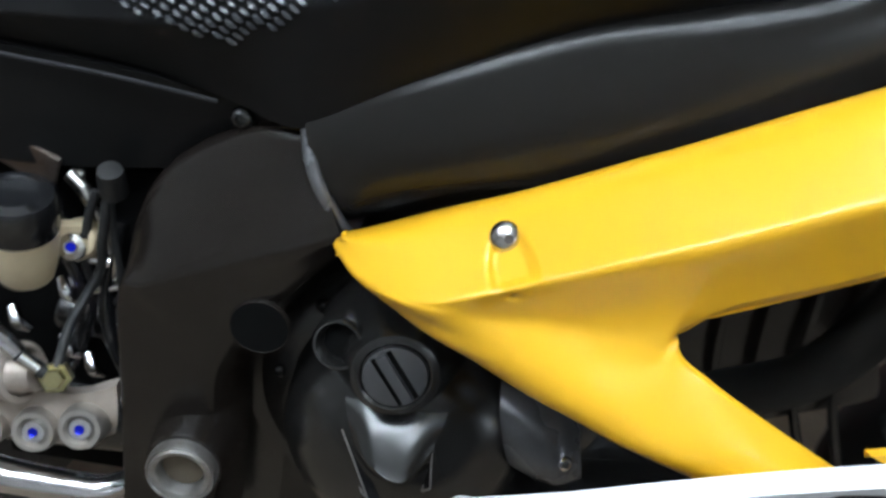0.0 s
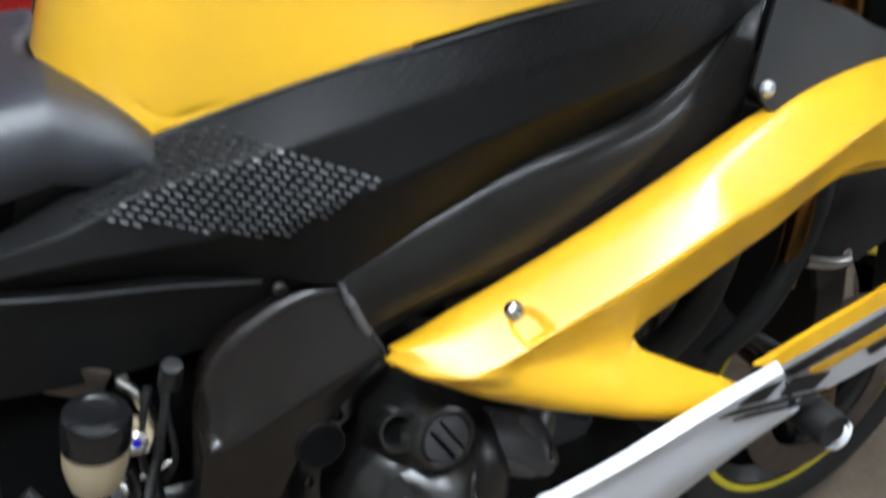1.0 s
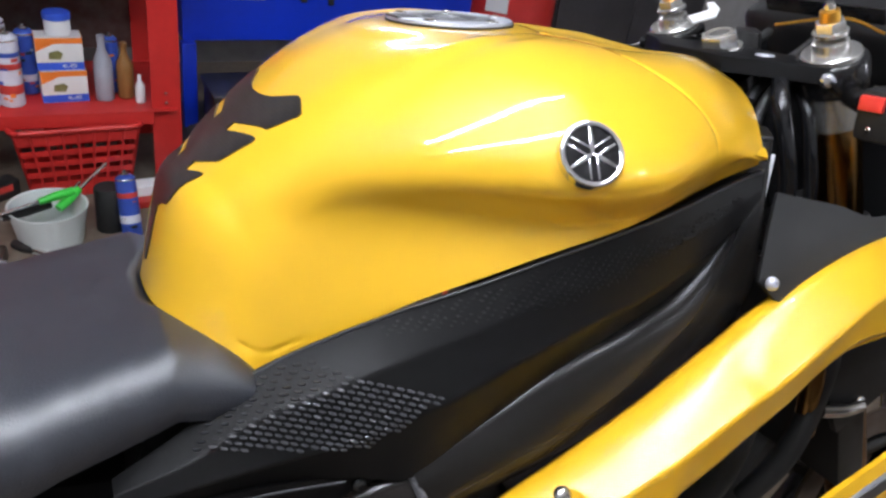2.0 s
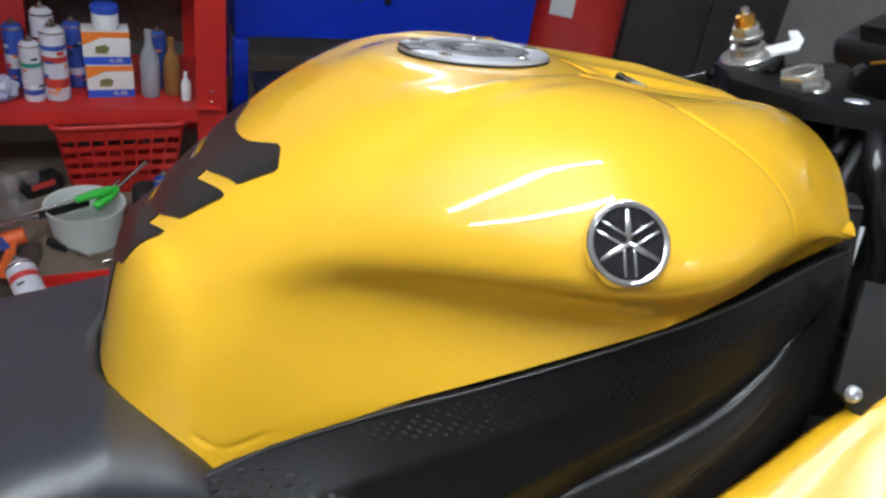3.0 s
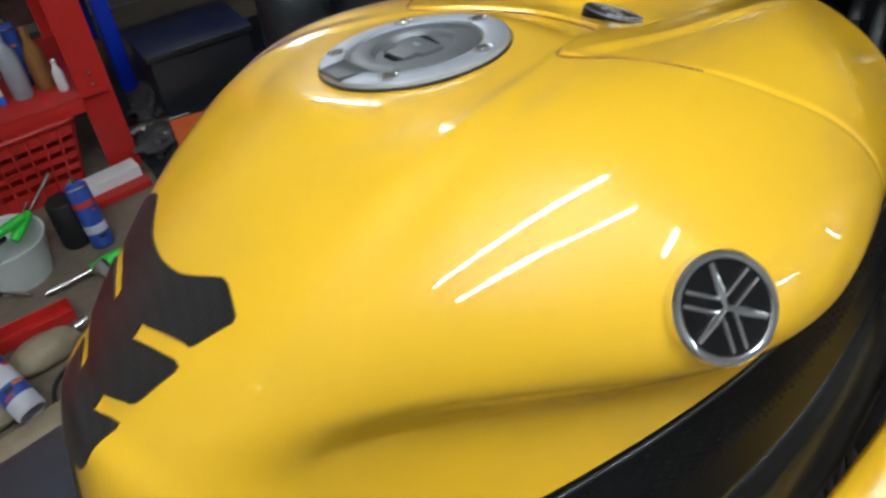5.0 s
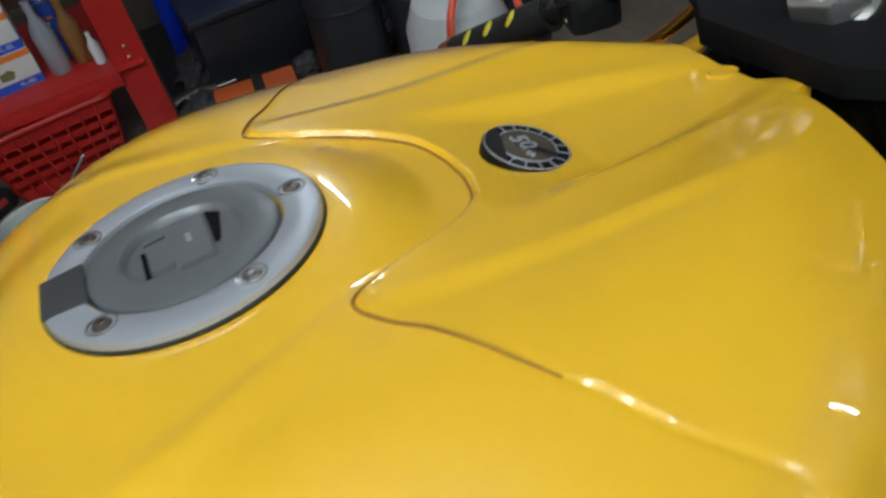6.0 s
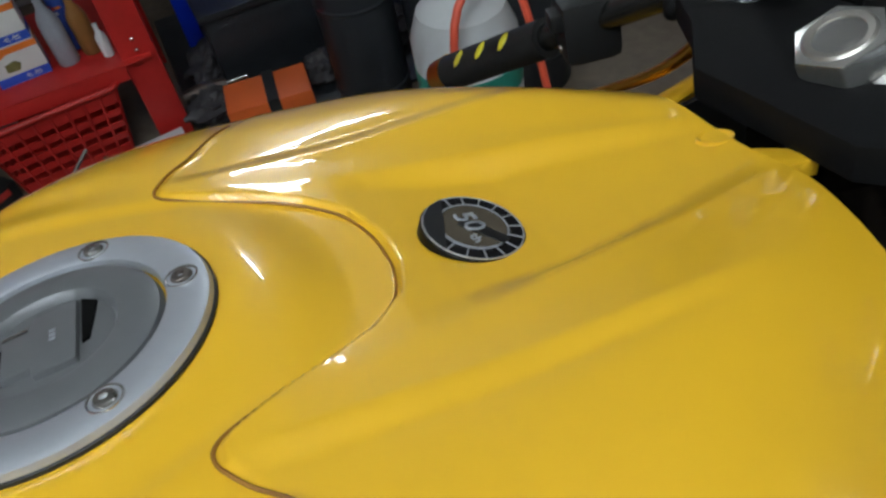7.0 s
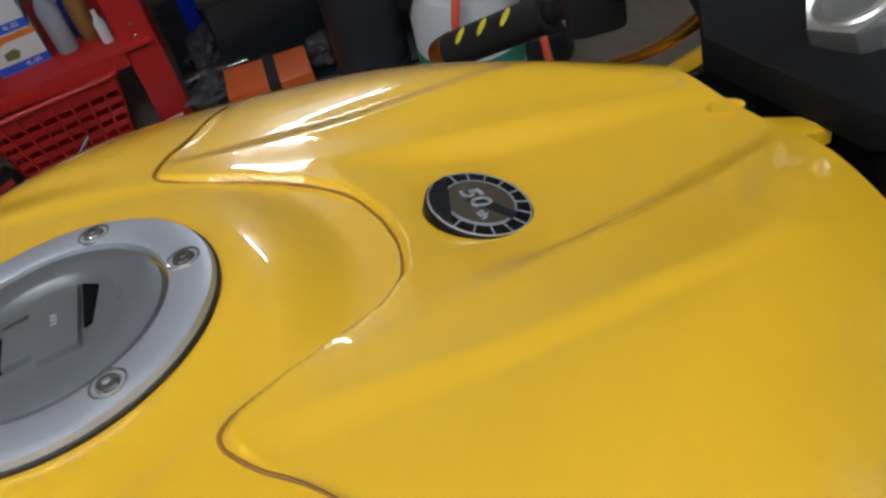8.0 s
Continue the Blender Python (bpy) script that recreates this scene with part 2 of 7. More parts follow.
def loft(rows, nu=60, nv=24):
    R = np.stack([crom(r, nu) for r in rows])
    return np.stack([crom(R[:, i], nv) for i in range(nu)], 1) if len(rows) > 2 else \
        R[0][None] + np.linspace(0, 1, nv)[:, None, None] * (R[1] - R[0])[None]


def tube(name, pts, r, material, parent=None, label="", n=10, k=None, closed_ends=True):
    """A round bar along pts; r may be one radius or one for each point."""
    k = k or max(6, 6 * len(pts))
    P = crom(pts, k)
    rad = np.interp(np.linspace(0, 1, k), np.linspace(0, 1, len(r)), r) if isinstance(r, (list, tuple)) else np.full(k, r)
    t = np.gradient(P, axis=0)
    t /= np.linalg.norm(t, axis=1, keepdims=True) + 1e-12
    ref = np.array([0, 0, 1.0]) if abs(t[0][2]) < 0.9 else np.array([1.0, 0, 0])
    V, F = [], []
    for i in range(k):
        a = ref - t[i] * (ref @ t[i])
        a /= np.linalg.norm(a)
        ref = a
        b = np.cross(t[i], a)
        for j in range(n):
            w = 2 * math.pi * j / n
            V.append(P[i] + rad[i] * (a * math.cos(w) + b * math.sin(w)))
    for i in range(k - 1):
        for j in range(n):
            F.append((i * n + j, i * n + (j + 1) % n, (i + 1) * n + (j + 1) % n, (i + 1) * n + j))
    if closed_ends:
        F.append(tuple(range(n))[::-1])
        F.append(tuple((k - 1) * n + j for j in range(n)))
    ob = raw(name, V, F, material, parent, label)
    ob.data.set_sharp_from_angle(angle=radians(50))
    return ob


def lathe(name, prof, m, material, parent=None, label="", n=32, arc=2 * math.pi):
    """A turned body: prof is a list of (radius, height), m its pose."""
    V, F = [], []
    k = len(prof)
    for j in range(n):
        w = arc * j / n
        for r, h in prof:
            V.append(m @ Vector((r * math.cos(w), r * math.sin(w), h)))
    for j in range(n):
        for i in range(k - 1):
            a, b = j * k + i, ((j + 1) % n) * k + i
            F.append((a, b, b + 1, a + 1))
    solid = "screw" in name or "bolt" in name or min(prof[0][0], prof[-1][0]) < 1e-5
    if prof[0][0] > 1e-5 and solid:
        F.append(tuple(j * k for j in range(n))[::-1])
    if prof[-1][0] > 1e-5 and solid:
        F.append(tuple(j * k + k - 1 for j in range(n)))
    bm = bmesh.new()
    vs = [bm.verts.new(v) for v in V]
    for f in F:
        try:
            bm.faces.new([vs[i] for i in f])
        except ValueError:
            pass
    bmesh.ops.remove_doubles(bm, verts=bm.verts, dist=1e-6)
    return part(name, bm, material, parent, label, smooth=True)


def slab(name, size, m, material, parent=None, label="", bevel=0.003, seg=2, smooth=True):
    """A box with rounded edges, size along x, y, z, its middle at m."""
    bm = bmesh.new()
    bmesh.ops.create_cube(bm, size=1)
    for v in bm.verts:
        v.co = Vector((v.co.x * size[0], v.co.y * size[1], v.co.z * size[2]))
    if bevel:
        bmesh.ops.bevel(bm, geom=list(bm.edges), offset=bevel, segments=seg, affect="EDGES", profile=0.6)
    bm.transform(m)
    return part(name, bm, material, parent, label, smooth=smooth)


def prism(name, outline, depth, m, material, parent=None, label="", bevel=0.0):
    """An outline in the plane of m's x and y, drawn out by depth along its z."""
    bm = bmesh.new()
    lo = [bm.verts.new((x, y, 0)) for x, y in outline]
    hi = [bm.verts.new((x, y, depth)) for x, y in outline]
    top = bm.faces.new(hi)
    bm.faces.new(lo[::-1])
    k = len(outline)
    for i in range(k):
        bm.faces.new((lo[i], lo[(i + 1) % k], hi[(i + 1) % k], hi[i]))
    bmesh.ops.recalc_face_normals(bm, faces=bm.faces)
    if bevel:
        bmesh.ops.bevel(bm, geom=list(top.edges), offset=bevel, segments=2, affect="EDGES", profile=0.6)
    bm.transform(m)
    return part(name, bm, material, parent, label, smooth=True)


def ring_of(r, n, a0=0.0):
    return [(r * math.cos(a0 + 2 * math.pi * i / n), r * math.sin(a0 + 2 * math.pi * i / n)) for i in range(n)]


def facing(at, normal, spin=0.0):
    """A pose at a place whose z points along normal."""
    q = Vector(normal).to_track_quat("Z", "Y")
    return Matrix.Translation(at) @ q.to_matrix().to_4x4() @ Matrix.Rotation(radians(spin), 4, "Z")


def screw(name, at, normal, r, parent, material=None, hexa=True, label=""):
    """A domed screw head with a socket."""
    mt = material or STEEL
    m = facing(at, normal)
    prof = [(r * 0.42, r * 0.18), (r * 0.45, r * 0.62), (r * 0.7, r * 0.52), (r * 0.92, r * 0.28), (r, 0.0), (r, -r * 0.3)]
    ob = lathe(name, prof, m, mt, parent, label, n=20)
    return ob


def thing(name, label, category, group="", at=None, kind=""):
    ob = new(name)
    if at:
        ob.location = at
    return tagged(ob, label, category, group, kind)


# ---------------------------------------------------------------- the motorcycle
bike = thing("motorcycle", "yellow and white sport motorcycle leaning on its side stand", "motorcycle")
bike.rotation_euler = (radians(-LEAN), 0, 0)

# --- fuel tank: sections along the length, each through centre, shoulder, flank, knee hollow and lower edge
US = [-0.288, -0.272, -0.24, -0.18, -0.12, -0.06, 0.0, 0.06, 0.12, 0.20, 0.285]
ZC = [0.775, 0.846, 0.888, 0.941, 0.981, 0.998, 0.999, 0.995, 0.979, 0.968, 0.959]
WS = [0.050, 0.055, 0.060, 0.090, 0.105, 0.125, 0.140, 0.142, 0.130, 0.109, 0.050]
ZS = [0.772, 0.843, 0.885, 0.934, 0.970, 0.990, 0.996, 0.9930, 0.9878, 0.9812, 0.961]
WB = [0.080, 0.086, 0.097, 0.136, 0.174, 0.211, 0.247, 0.250, 0.234, 0.203, 0.178]
ZB = [0.766, 0.830, 0.868, 0.897, 0.906, 0.911, 0.912, 0.912, 0.915, 0.912, 0.895]
WK = [0.100, 0.106, 0.114, 0.1275, 0.151, 0.179, 0.206, 0.222, 0.219, 0.196, 0.168]
ZK = [0.752, 0.800, 0.835, 0.864, 0.870, 0.868, 0.866, 0.872, 0.884, 0.897, 0.902]
WL = [0.120, 0.121, 0.123, 0.140, 0.165, 0.190, 0.211, 0.218, 0.210, 0.188, 0.166]
ZL = [0.736, 0.738, 0.740, 0.767, 0.799, 0.824, 0.849, 0.864, 0.875, 0.884, 0.888]


TABLE = np.linspace(-0.368, 0.365, 734)


def evened(ys):
    """A table along the length, freed of small waves."""
    f = ease(TABLE, US, ys)
    f = np.where(TABLE < US[0], ys[0] + (TABLE - US[0]) * (ys[1] - ys[0]) / (US[1] - US[0]), f)
    f = np.where(TABLE > US[-1], ys[-1] + (TABLE - US[-1]) * (ys[-1] - ys[-2]) / (US[-1] - US[-2]), f)
    g = np.exp(-0.5 * (np.arange(-60, 61) / 16.0) ** 2)
    h = np.convolve(f, g / g.sum(), mode="same")
    keep = np.clip((-0.20 - TABLE) / 0.05, 0, 1)
    return f * keep + h * (1 - keep)


ZC, WS, ZS, WB, ZB, WK, ZK, WL, ZL = [evened(q) for q in (ZC, WS, ZS, WB, ZB, WK, ZK, WL, ZL)]


def sweep(u, w):
    """How far the ends of the tank are drawn towards its middle at half width w."""
    rear = np.clip((-0.03 - u) / 0.258, 0, 1) ** 2.2
    front = np.clip((u - 0.02) / 0.265, 0, 1) ** 2
    return 0.055 * rear * (w / 0.12) ** 2.6 - 0.036 * front * (w / 0.17) ** 2.6


def flow(pts, n):
    """Like crom, but steady where near and far points follow one another."""
    p = np.array(pts, float)
    s = np.r_[0, np.cumsum(np.linalg.norm(np.diff(p, axis=0), axis=1) ** 0.6)]
    t = np.linspace(0, s[-1], n)
    return np.stack([ease(t, s, p[:, j]) for j in range(p.shape[1])], 1)


def tank_section(u, n):
    zc = float(np.interp(u, TABLE, ZC))
    rows = [(WS, ZS), (WB, ZB), (WK, ZK), (WL, ZL)]
    s = [(float(np.interp(u, TABLE, a)), float(np.interp(u, TABLE, b))) for a, b in rows]
    w0, z0 = s[0]
    mid = (w0 * 0.52, zc + (z0 - zc) * 0.35)
    top = (w0 + (s[1][0] - w0) * 0.62, z0 + (s[1][1] - z0) * 0.36)
    line = [(0, zc), mid, s[0], top, s[1], s[2], s[3]]
    return flow([(-p[0], p[1]) for p in line[1:2]] + line, n + 20)


def tank_half(u, n):
    c = tank_section(u, 3 * n)
    i = int(np.argmin(np.abs(c[:, 0]) + (c[:, 1] < 0.7)))
    c = c[i:]
    c[0, 0] = 0
    s = np.r_[0, np.cumsum(np.linalg.norm(np.diff(c, axis=0), axis=1))]
    t = np.linspace(0, s[-1], n)
    return np.stack([np.interp(t, s, c[:, 0]), np.interp(t, s, c[:, 1])], 1)


SEAM = crom([(0.1225, 0.0, 0.970), (0.1220, 0.012, 0.970), (0.1160, 0.032, 0.973), (0.1010, 0.048, 0.980), (0.083, 0.059, 0.986), (0.066, 0.067, 0.991), (0.0515, 0.076, 0.993), (0.0475, 0.081, 0.994),
             (0.048, 0.087, 0.994), (0.055, 0.0985, 0.993), (0.0665, 0.111, 0.992), (0.085, 0.140, 0.988), (0.108, 0.172, 0.975), (0.135, 0.195, 0.955),
             (0.148, 0.210, 0.930), (0.140, 0.225, 0.908), (0.110, 0.226, 0.889), (0.065, 0.226, 0.870)], 160)


# rear edge of the front cover: its place along the length for each half width
EDGE_Y = [0.0, 0.012, 0.032, 0.048, 0.059, 0.067, 0.076, 0.081, 0.087, 0.0985, 0.111, 0.14, 0.172, 0.195, 0.21]
EDGE_X = [0.1225, 0.1220, 0.116, 0.101, 0.083, 0.066, 0.0515, 0.0475, 0.048, 0.055, 0.0665, 0.085, 0.108, 0.135, 0.148]
# the fold that bounds the sunken middle of the cover, and runs out behind it
FOLD_X = [-0.20, -0.14, -0.10, -0.06, -0.02, 0.02, 0.048, 0.11, 0.15, 0.18, 0.22, 0.255, 0.29]
FOLD_Y = [0.092, 0.112, 0.118, 0.115, 0.106, 0.091, 0.079, 0.064, 0.055, 0.050, 0.044, 0.037, 0.029]
FOLD_H = [0.0, 0.0002, 0.0004, 0.0008, 0.0013, 0.0018, 0.0024, 0.0024, 0.0014, 0.0010, 0.0010, 0.0010, 0.0008]
FLOOR_X = [0.05, 0.115, 0.135, 0.158, 0.18, 0.205, 0.25, 0.29]
FLOOR_H = [0.0020, 0.0020, 0.0, -0.0040, -0.0062, -0.0055, -0.0022, 0.0]


def smooth(t):
    t = np.clip(t, 0, 1)
    return t * t * (3 - 2 * t)


def cover_lift(x, y):
    """How far the pressed cover stands above or below the plain tank at (x, y)."""
    w = np.abs(y)
    front = 1 / (1 + np.exp(-np.clip((x - np.interp(w, EDGE_Y, EDGE_X)) / 0.0005, -40, 40))) * (w < 0.21)
    d = w - np.interp(x, FOLD_X, FOLD_Y)
    h = np.interp(x, FOLD_X, FOLD_H)
    f = np.interp(x, FLOOR_X, FLOOR_H)
    outer = h * (1 - smooth(d / 0.075))
    inner = f + (h - f) * smooth((d + 0.017) / 0.017)
    rear = h * (1 - smooth(-d / 0.012)) * (d < 0) + outer * (d >= 0)
    rear = rear - 0.0020 * smooth((x + 0.20) / 0.07) * smooth((0.05 - x) / 0.05) * np.exp(-((d - 0.016) / 0.012) ** 2)
    step = 0.0022 * (1 - 0.6 * smooth((w - 0.09) / 0.05)) * (1 - smooth((x - 0.16) / 0.1)) * (1 - smooth((w - 0.16) / 0.05))
    side = -0.0030 * smooth((w - 0.083) / 0.013) * (1 - smooth((w - 0.105) / 0.055)) * smooth((x - 0.04) / 0.03) * (1 - smooth((x - 0.17) / 0.09))
    return front * (step + np.where(d < 0, inner, outer) + side) + (1 - front) * rear


def build_tank():
    n = 250
    us = np.r_[np.linspace(-0.288, -0.24, 36, endpoint=False), np.linspace(-0.24, 0.03, 96, endpoint=False), np.linspace(0.03, 0.165, 125, endpoint=False), np.linspace(0.165, 0.285, 50)]
    k = len(us)
    P = np.zeros((k, 2 * n - 1, 3))
    for i, u in enumerate(us):
        h = tank_half(u, n)
        x = u + sweep(u, h[:, 0])
        P[i, n - 1:] = np.stack([x, -h[:, 0], h[:, 1]], 1)
        P[i, :n] = np.stack([x, h[:, 0], h[:, 1]], 1)[::-1]
    Q = P.reshape(-1, 3)
    nrm = normals(P).reshape(-1, 3)
    out = nrm * np.where((nrm * (Q - np.array([0, 0, 0.80]))).sum(1) < 0, -1, 1)[:, None]

    def near(line):
        best = np.full(len(Q), 9.0)
        for s in line:
            best = np.minimum(best, (Q[:, 0] - s[0]) ** 2 + (np.abs(Q[:, 1]) - s[1]) ** 2 + 0.6 * (Q[:, 2] - s[2]) ** 2)
        return best
    # the groove along the outer part of the cover's edge
    off = -0.0009 * np.exp(-near(SEAM[70:]) / (2 * 0.0016 ** 2)) * smooth((np.abs(Q[:, 1]) - 0.085) / 0.02)
    # the pressed line near the seat
    fold = crom([(-0.262, 0.112, 0.790), (-0.236, 0.116, 0.766), (-0.214, 0.118, 0.753), (-0.196, 0.124, 0.757), (-0.165, 0.141, 0.776), (-0.12, 0.164, 0.804)], 70)
    off -= 0.0016 * np.exp(-near(fold) / (2 * 0.0015 ** 2))
    # level ground for the filler cap
    r = np.hypot(Q[:, 0], Q[:, 1])
    flat = smooth((0.105 - r) / 0.045) * (Q[:, 2] > 0.95) * (Q[:, 0] < np.interp(np.abs(Q[:, 1]), EDGE_Y, EDGE_X))
    lift = cover_lift(Q[:, 0], Q[:, 1]) * smooth((Q[:, 2] - 0.925) / 0.02)
    Q = Q + out * off[:, None]
    Q[:, 2] = (Q[:, 2] + lift) * (1 - flat) + 0.9985 * flat
    return Q.reshape(P.shape)


TANK = build_tank()
tank = sheet("fuel_tank", TANK, YELLOW, bike, 0.004, "glossy yellow fuel tank with pressed creases and cover seams")


def tank_z(x, y):
    """Height of the tank's upper side over (x, y)."""
    w = abs(y)
    u = x
    for _ in range(12):
        u = x - float(sweep(np.array(u), np.array(w)))
        u = min(max(u, -0.288), 0.285)
    h = tank_half(u, 120)
    j = int(np.argmax(h[:, 0]))
    return float(np.interp(w, h[:j + 1, 0], h[:j + 1, 1])) + float(cover_lift(np.array(x), np.array(w)))


def tank_side(x, z):
    """Half width of the tank's flank at (x, z), for the bulging part."""
    u = x
    w = 0.2
    for _ in range(12):
        u = min(max(x - float(sweep(np.array(u), np.array(w))), -0.288), 0.285)
        h = tank_half(u, 160)
        i = int(np.argmax(h[:, 0]))
        seg = h[:i + 1] if z >= h[i, 1] else h[i:]
        o = np.argsort(seg[:, 1])
        w = float(np.interp(z, seg[o, 1], seg[o, 0]))
    return w


# the dark gap under the edge of the front cover
for side in (-1, 1):
    line = [(x - 0.0022, side * y, tank_z(x - 0.003, y) + 0.0003) for x, y, z in SEAM[:78:2]]
    tube("cover_seam", line, [0.0006, 0.0008, 0.0008, 0.0007, 0.0004], SEAMGAP, tank, n=6, k=150)
# notch and lug where the tank meets the steering head
lug = facing((0.2775, -0.0160, 0.9495), (0.12, 0, 1))
prism("tank_lug", [(-0.012, -0.026), (0.002, -0.022), (0.010, -0.011), (0.0125, 0.002), (0.0105, 0.013), (0.005, 0.020), (-0.010, 0.022)], 0.0085, lug, YELLOW, tank, bevel=0.0025)
lathe("tank_notch", [(0.0, -0.0022), (0.004, -0.0018), (0.0064, -0.0002), (0.0074, 0.0004), (0.0080, -0.003)], facing((0.2802, 0.0085, tank_z(0.2802, 0.0085) + 0.0002), (0.16, 0, 1)) @ Matrix.Diagonal((0.85, 1.25, 1, 1)), YELLOW, tank, "round dimple at the tank's front edge", n=28)

# --- filler cap
cap = raw("filler_cap", *(lambda: ([(0, 0, 0.9995), (0.001, 0, 0.9995), (0, 0.001, 0.9995)], [(0, 1, 2)]))(), HOLLOWSHADE, bike, "brushed aluminium fuel filler cap with grey lid")
CAPM = Matrix.Translation((0, 0, 0.9990))
lathe("gasket", [(0.0575, -0.002), (0.0599, -0.001), (0.0600, 0.0010), (0.058, 0.002)], CAPM, DARK, cap, n=72)
RING = [(0.0425, 0.0006), (0.0432, 0.0042), (0.0445, 0.0050), (0.0560, 0.0046), (0.0583, 0.0038), (0.0592, 0.0012), (0.059, -0.001)]
lathe("cap_ring", RING, CAPM, ALU, cap, "brushed aluminium ring", n=72)
LID = [(0.0, 0.0012), (0.024, 0.0012), (0.0248, 0.0030), (0.0262, 0.0046), (0.028, 0.0050), (0.038, 0.0046), (0.0405, 0.0036), (0.0415, 0.0008)]
lid = lathe("lid", LID, CAPM, LIDGREY, cap, "satin grey hinged lid", n=64)
prism("lock_cover", [(-0.0150, -0.0130), (-0.0050, -0.0120), (-0.0040, -0.0170), (0.0105, -0.0165), (0.0115, 0.0180), (-0.0040, 0.0165), (-0.0060, 0.0100), (-0.0150, 0.0090)], 0.0030, CAPM @ pose(0, 0, 0.0008), LIDGREY, cap, "grey lock cover", bevel=0.0006)
prism("slot", [(0.0120, -0.0070), (0.0145, -0.0060), (0.0180, 0.0150), (0.0125, 0.0195)], 0.0010, CAPM @ pose(0, 0, 0.0012), HOLLOWSHADE, cap)
prism("slot", [(-0.0178, -0.0120), (-0.0158, -0.0125), (-0.0155, 0.0070), (-0.0175, 0.0075)], 0.0010, CAPM @ pose(0, 0, 0.0012), HOLLOWSHADE, cap)
prism("latch_edge", [(-0.0150, 0.0098), (-0.0062, 0.0110), (-0.0064, 0.0124), (-0.0150, 0.0112)], 0.0022, CAPM @ pose(0, 0, 0.0014), STEEL, cap)
for i in range(3):
    slab("writing_bar", (0.0022, 0.0012, 0.0004), CAPM @ pose(0.0028, 0.0040 - 0.0024 * i, 0.0039), ALU, cap, bevel=0)
for ang in (3, 67, -67, 137, -137):
    cx, cy = 0.0495 * math.cos(radians(ang)), 0.0495 * math.sin(radians(ang))
    well = lathe("screw_well", [(0.0, 0.0042), (0.0050, 0.0042), (0.0054, 0.0050), (0.0061, 0.0052), (0.0063, 0.0040)], CAPM @ pose(cx, cy, 0), STEEL, cap, n=20)
    lathe("screw", [(0.0014, 0.0046), (0.0016, 0.0062), (0.0034, 0.0060), (0.0042, 0.0048), (0.0042, 0.0040)], CAPM @ pose(cx, cy, 0), STEEL if abs(ang) == 67 else RUSTY, well, n=16)
prism("hinge_plate", [(-0.058, -0.013), (-0.040, -0.015), (-0.040, 0.015), (-0.058, 0.013)], 0.0022, CAPM @ pose(0, 0, 0.0038), CAPGREY, cap, "grey hinge plate", bevel=0.0008)


# --- carbon-look tank pad, three pairs of fins on a spine
CARBON = mat("carbon_weave_film", (0.014, 0.012, 0.012), 0.34, coat=0.22, coat_rough=0.18, vary=0.3, scale=200)
nt = CARBON.node_tree
tcn = nt.nodes.new("ShaderNodeTexCoord")
chk = nt.nodes.new("ShaderNodeTexChecker")
chk.inputs["Scale"].default_value = 330
chk.inputs[1].default_value = rgb(0.022, 0.020, 0.0195)
chk.inputs[2].default_value = rgb(0.010, 0.0085, 0.0085)
mp = nt.nodes.new("ShaderNodeMapping")
mp.inputs["Rotation"].default_value = (0, 0, 0.8)
nt.links.new(tcn.outputs["Object"], mp.inputs[0])
nt.links.new(mp.outputs[0], chk.inputs[0])
nt.links.new(chk.outputs[0], nt.nodes["Principled BSDF"].inputs["Base Color"])


def on_tank(P, lift):
    out = np.zeros(P.shape[:2] + (3,))
    for i in range(P.shape[0]):
        for j in range(P.shape[1]):
            x, y = P[i, j]
            out[i, j] = (x, y, tank_z(x, y))
    n = normals(out)
    n *= np.sign(n[..., 2:3] + 1e-9)
    return out + n * lift


def fin(upper, lower, side):
    a, b = crom([(x, y * side) for x, y in upper], 16), crom([(x, y * side) for x, y in lower], 16)
    t = np.linspace(0, 1, 9)[:, None, None]
    P = a[None] * (1 - t) + b[None] * t
    sheet("pad_fin", on_tank(P, 0.0013), CARBON, pad, 0.0012, flip=side < 0)


spine = np.stack([crom([(-0.1825, 0.0), (-0.190, 0.0), (-0.205, 0.0), (-0.24, 0.0), (-0.283, 0.0)], 36)] * 7)
for j, f in enumerate(np.linspace(-1, 1, 7)):
    spine[j, :, 1] = f * np.interp(spine[j, :, 0], [-0.284, -0.278, -0.272, -0.249, -0.240, -0.215, -0.207, -0.190, -0.182], [0.002, 0.010, 0.0115, 0.0205, 0.0205, 0.0225, 0.0225, 0.0120, 0.0060])
pad = sheet("tank_pad", on_tank(spine, 0.0013), CARBON, bike, 0.0012, "carbon-look black tank pad in fish-bone shape", flip=True)
for side in (-1, 1):
    fin([(-0.1822, 0.0), (-0.1818, 0.0087), (-0.1810, 0.0170), (-0.1788, 0.0285), (-0.1752, 0.0385), (-0.1711, 0.0479), (-0.1645, 0.062), (-0.1632, 0.066), (-0.1645, 0.073), (-0.1685, 0.087)],
        [(-0.208, 0.0195), (-0.2065, 0.024), (-0.2050, 0.030), (-0.2030, 0.036), (-0.2005, 0.044), (-0.1980, 0.052), (-0.1955, 0.060), (-0.1925, 0.070), (-0.1910, 0.0725), (-0.1715, 0.087)], side)
    fin([(-0.215, 0.0195), (-0.2105, 0.035), (-0.2055, 0.052), (-0.2010, 0.067), (-0.2010, 0.070)], [(-0.241, 0.0175), (-0.2365, 0.032), (-0.2315, 0.045), (-0.2260, 0.0555), (-0.2040, 0.070)], side)
    fin([(-0.249, 0.0175), (-0.2455, 0.028), (-0.2410, 0.040), (-0.2385, 0.048)], [(-0.272, 0.0085), (-0.2690, 0.020), (-0.2640, 0.0365), (-0.2410, 0.048)], side)


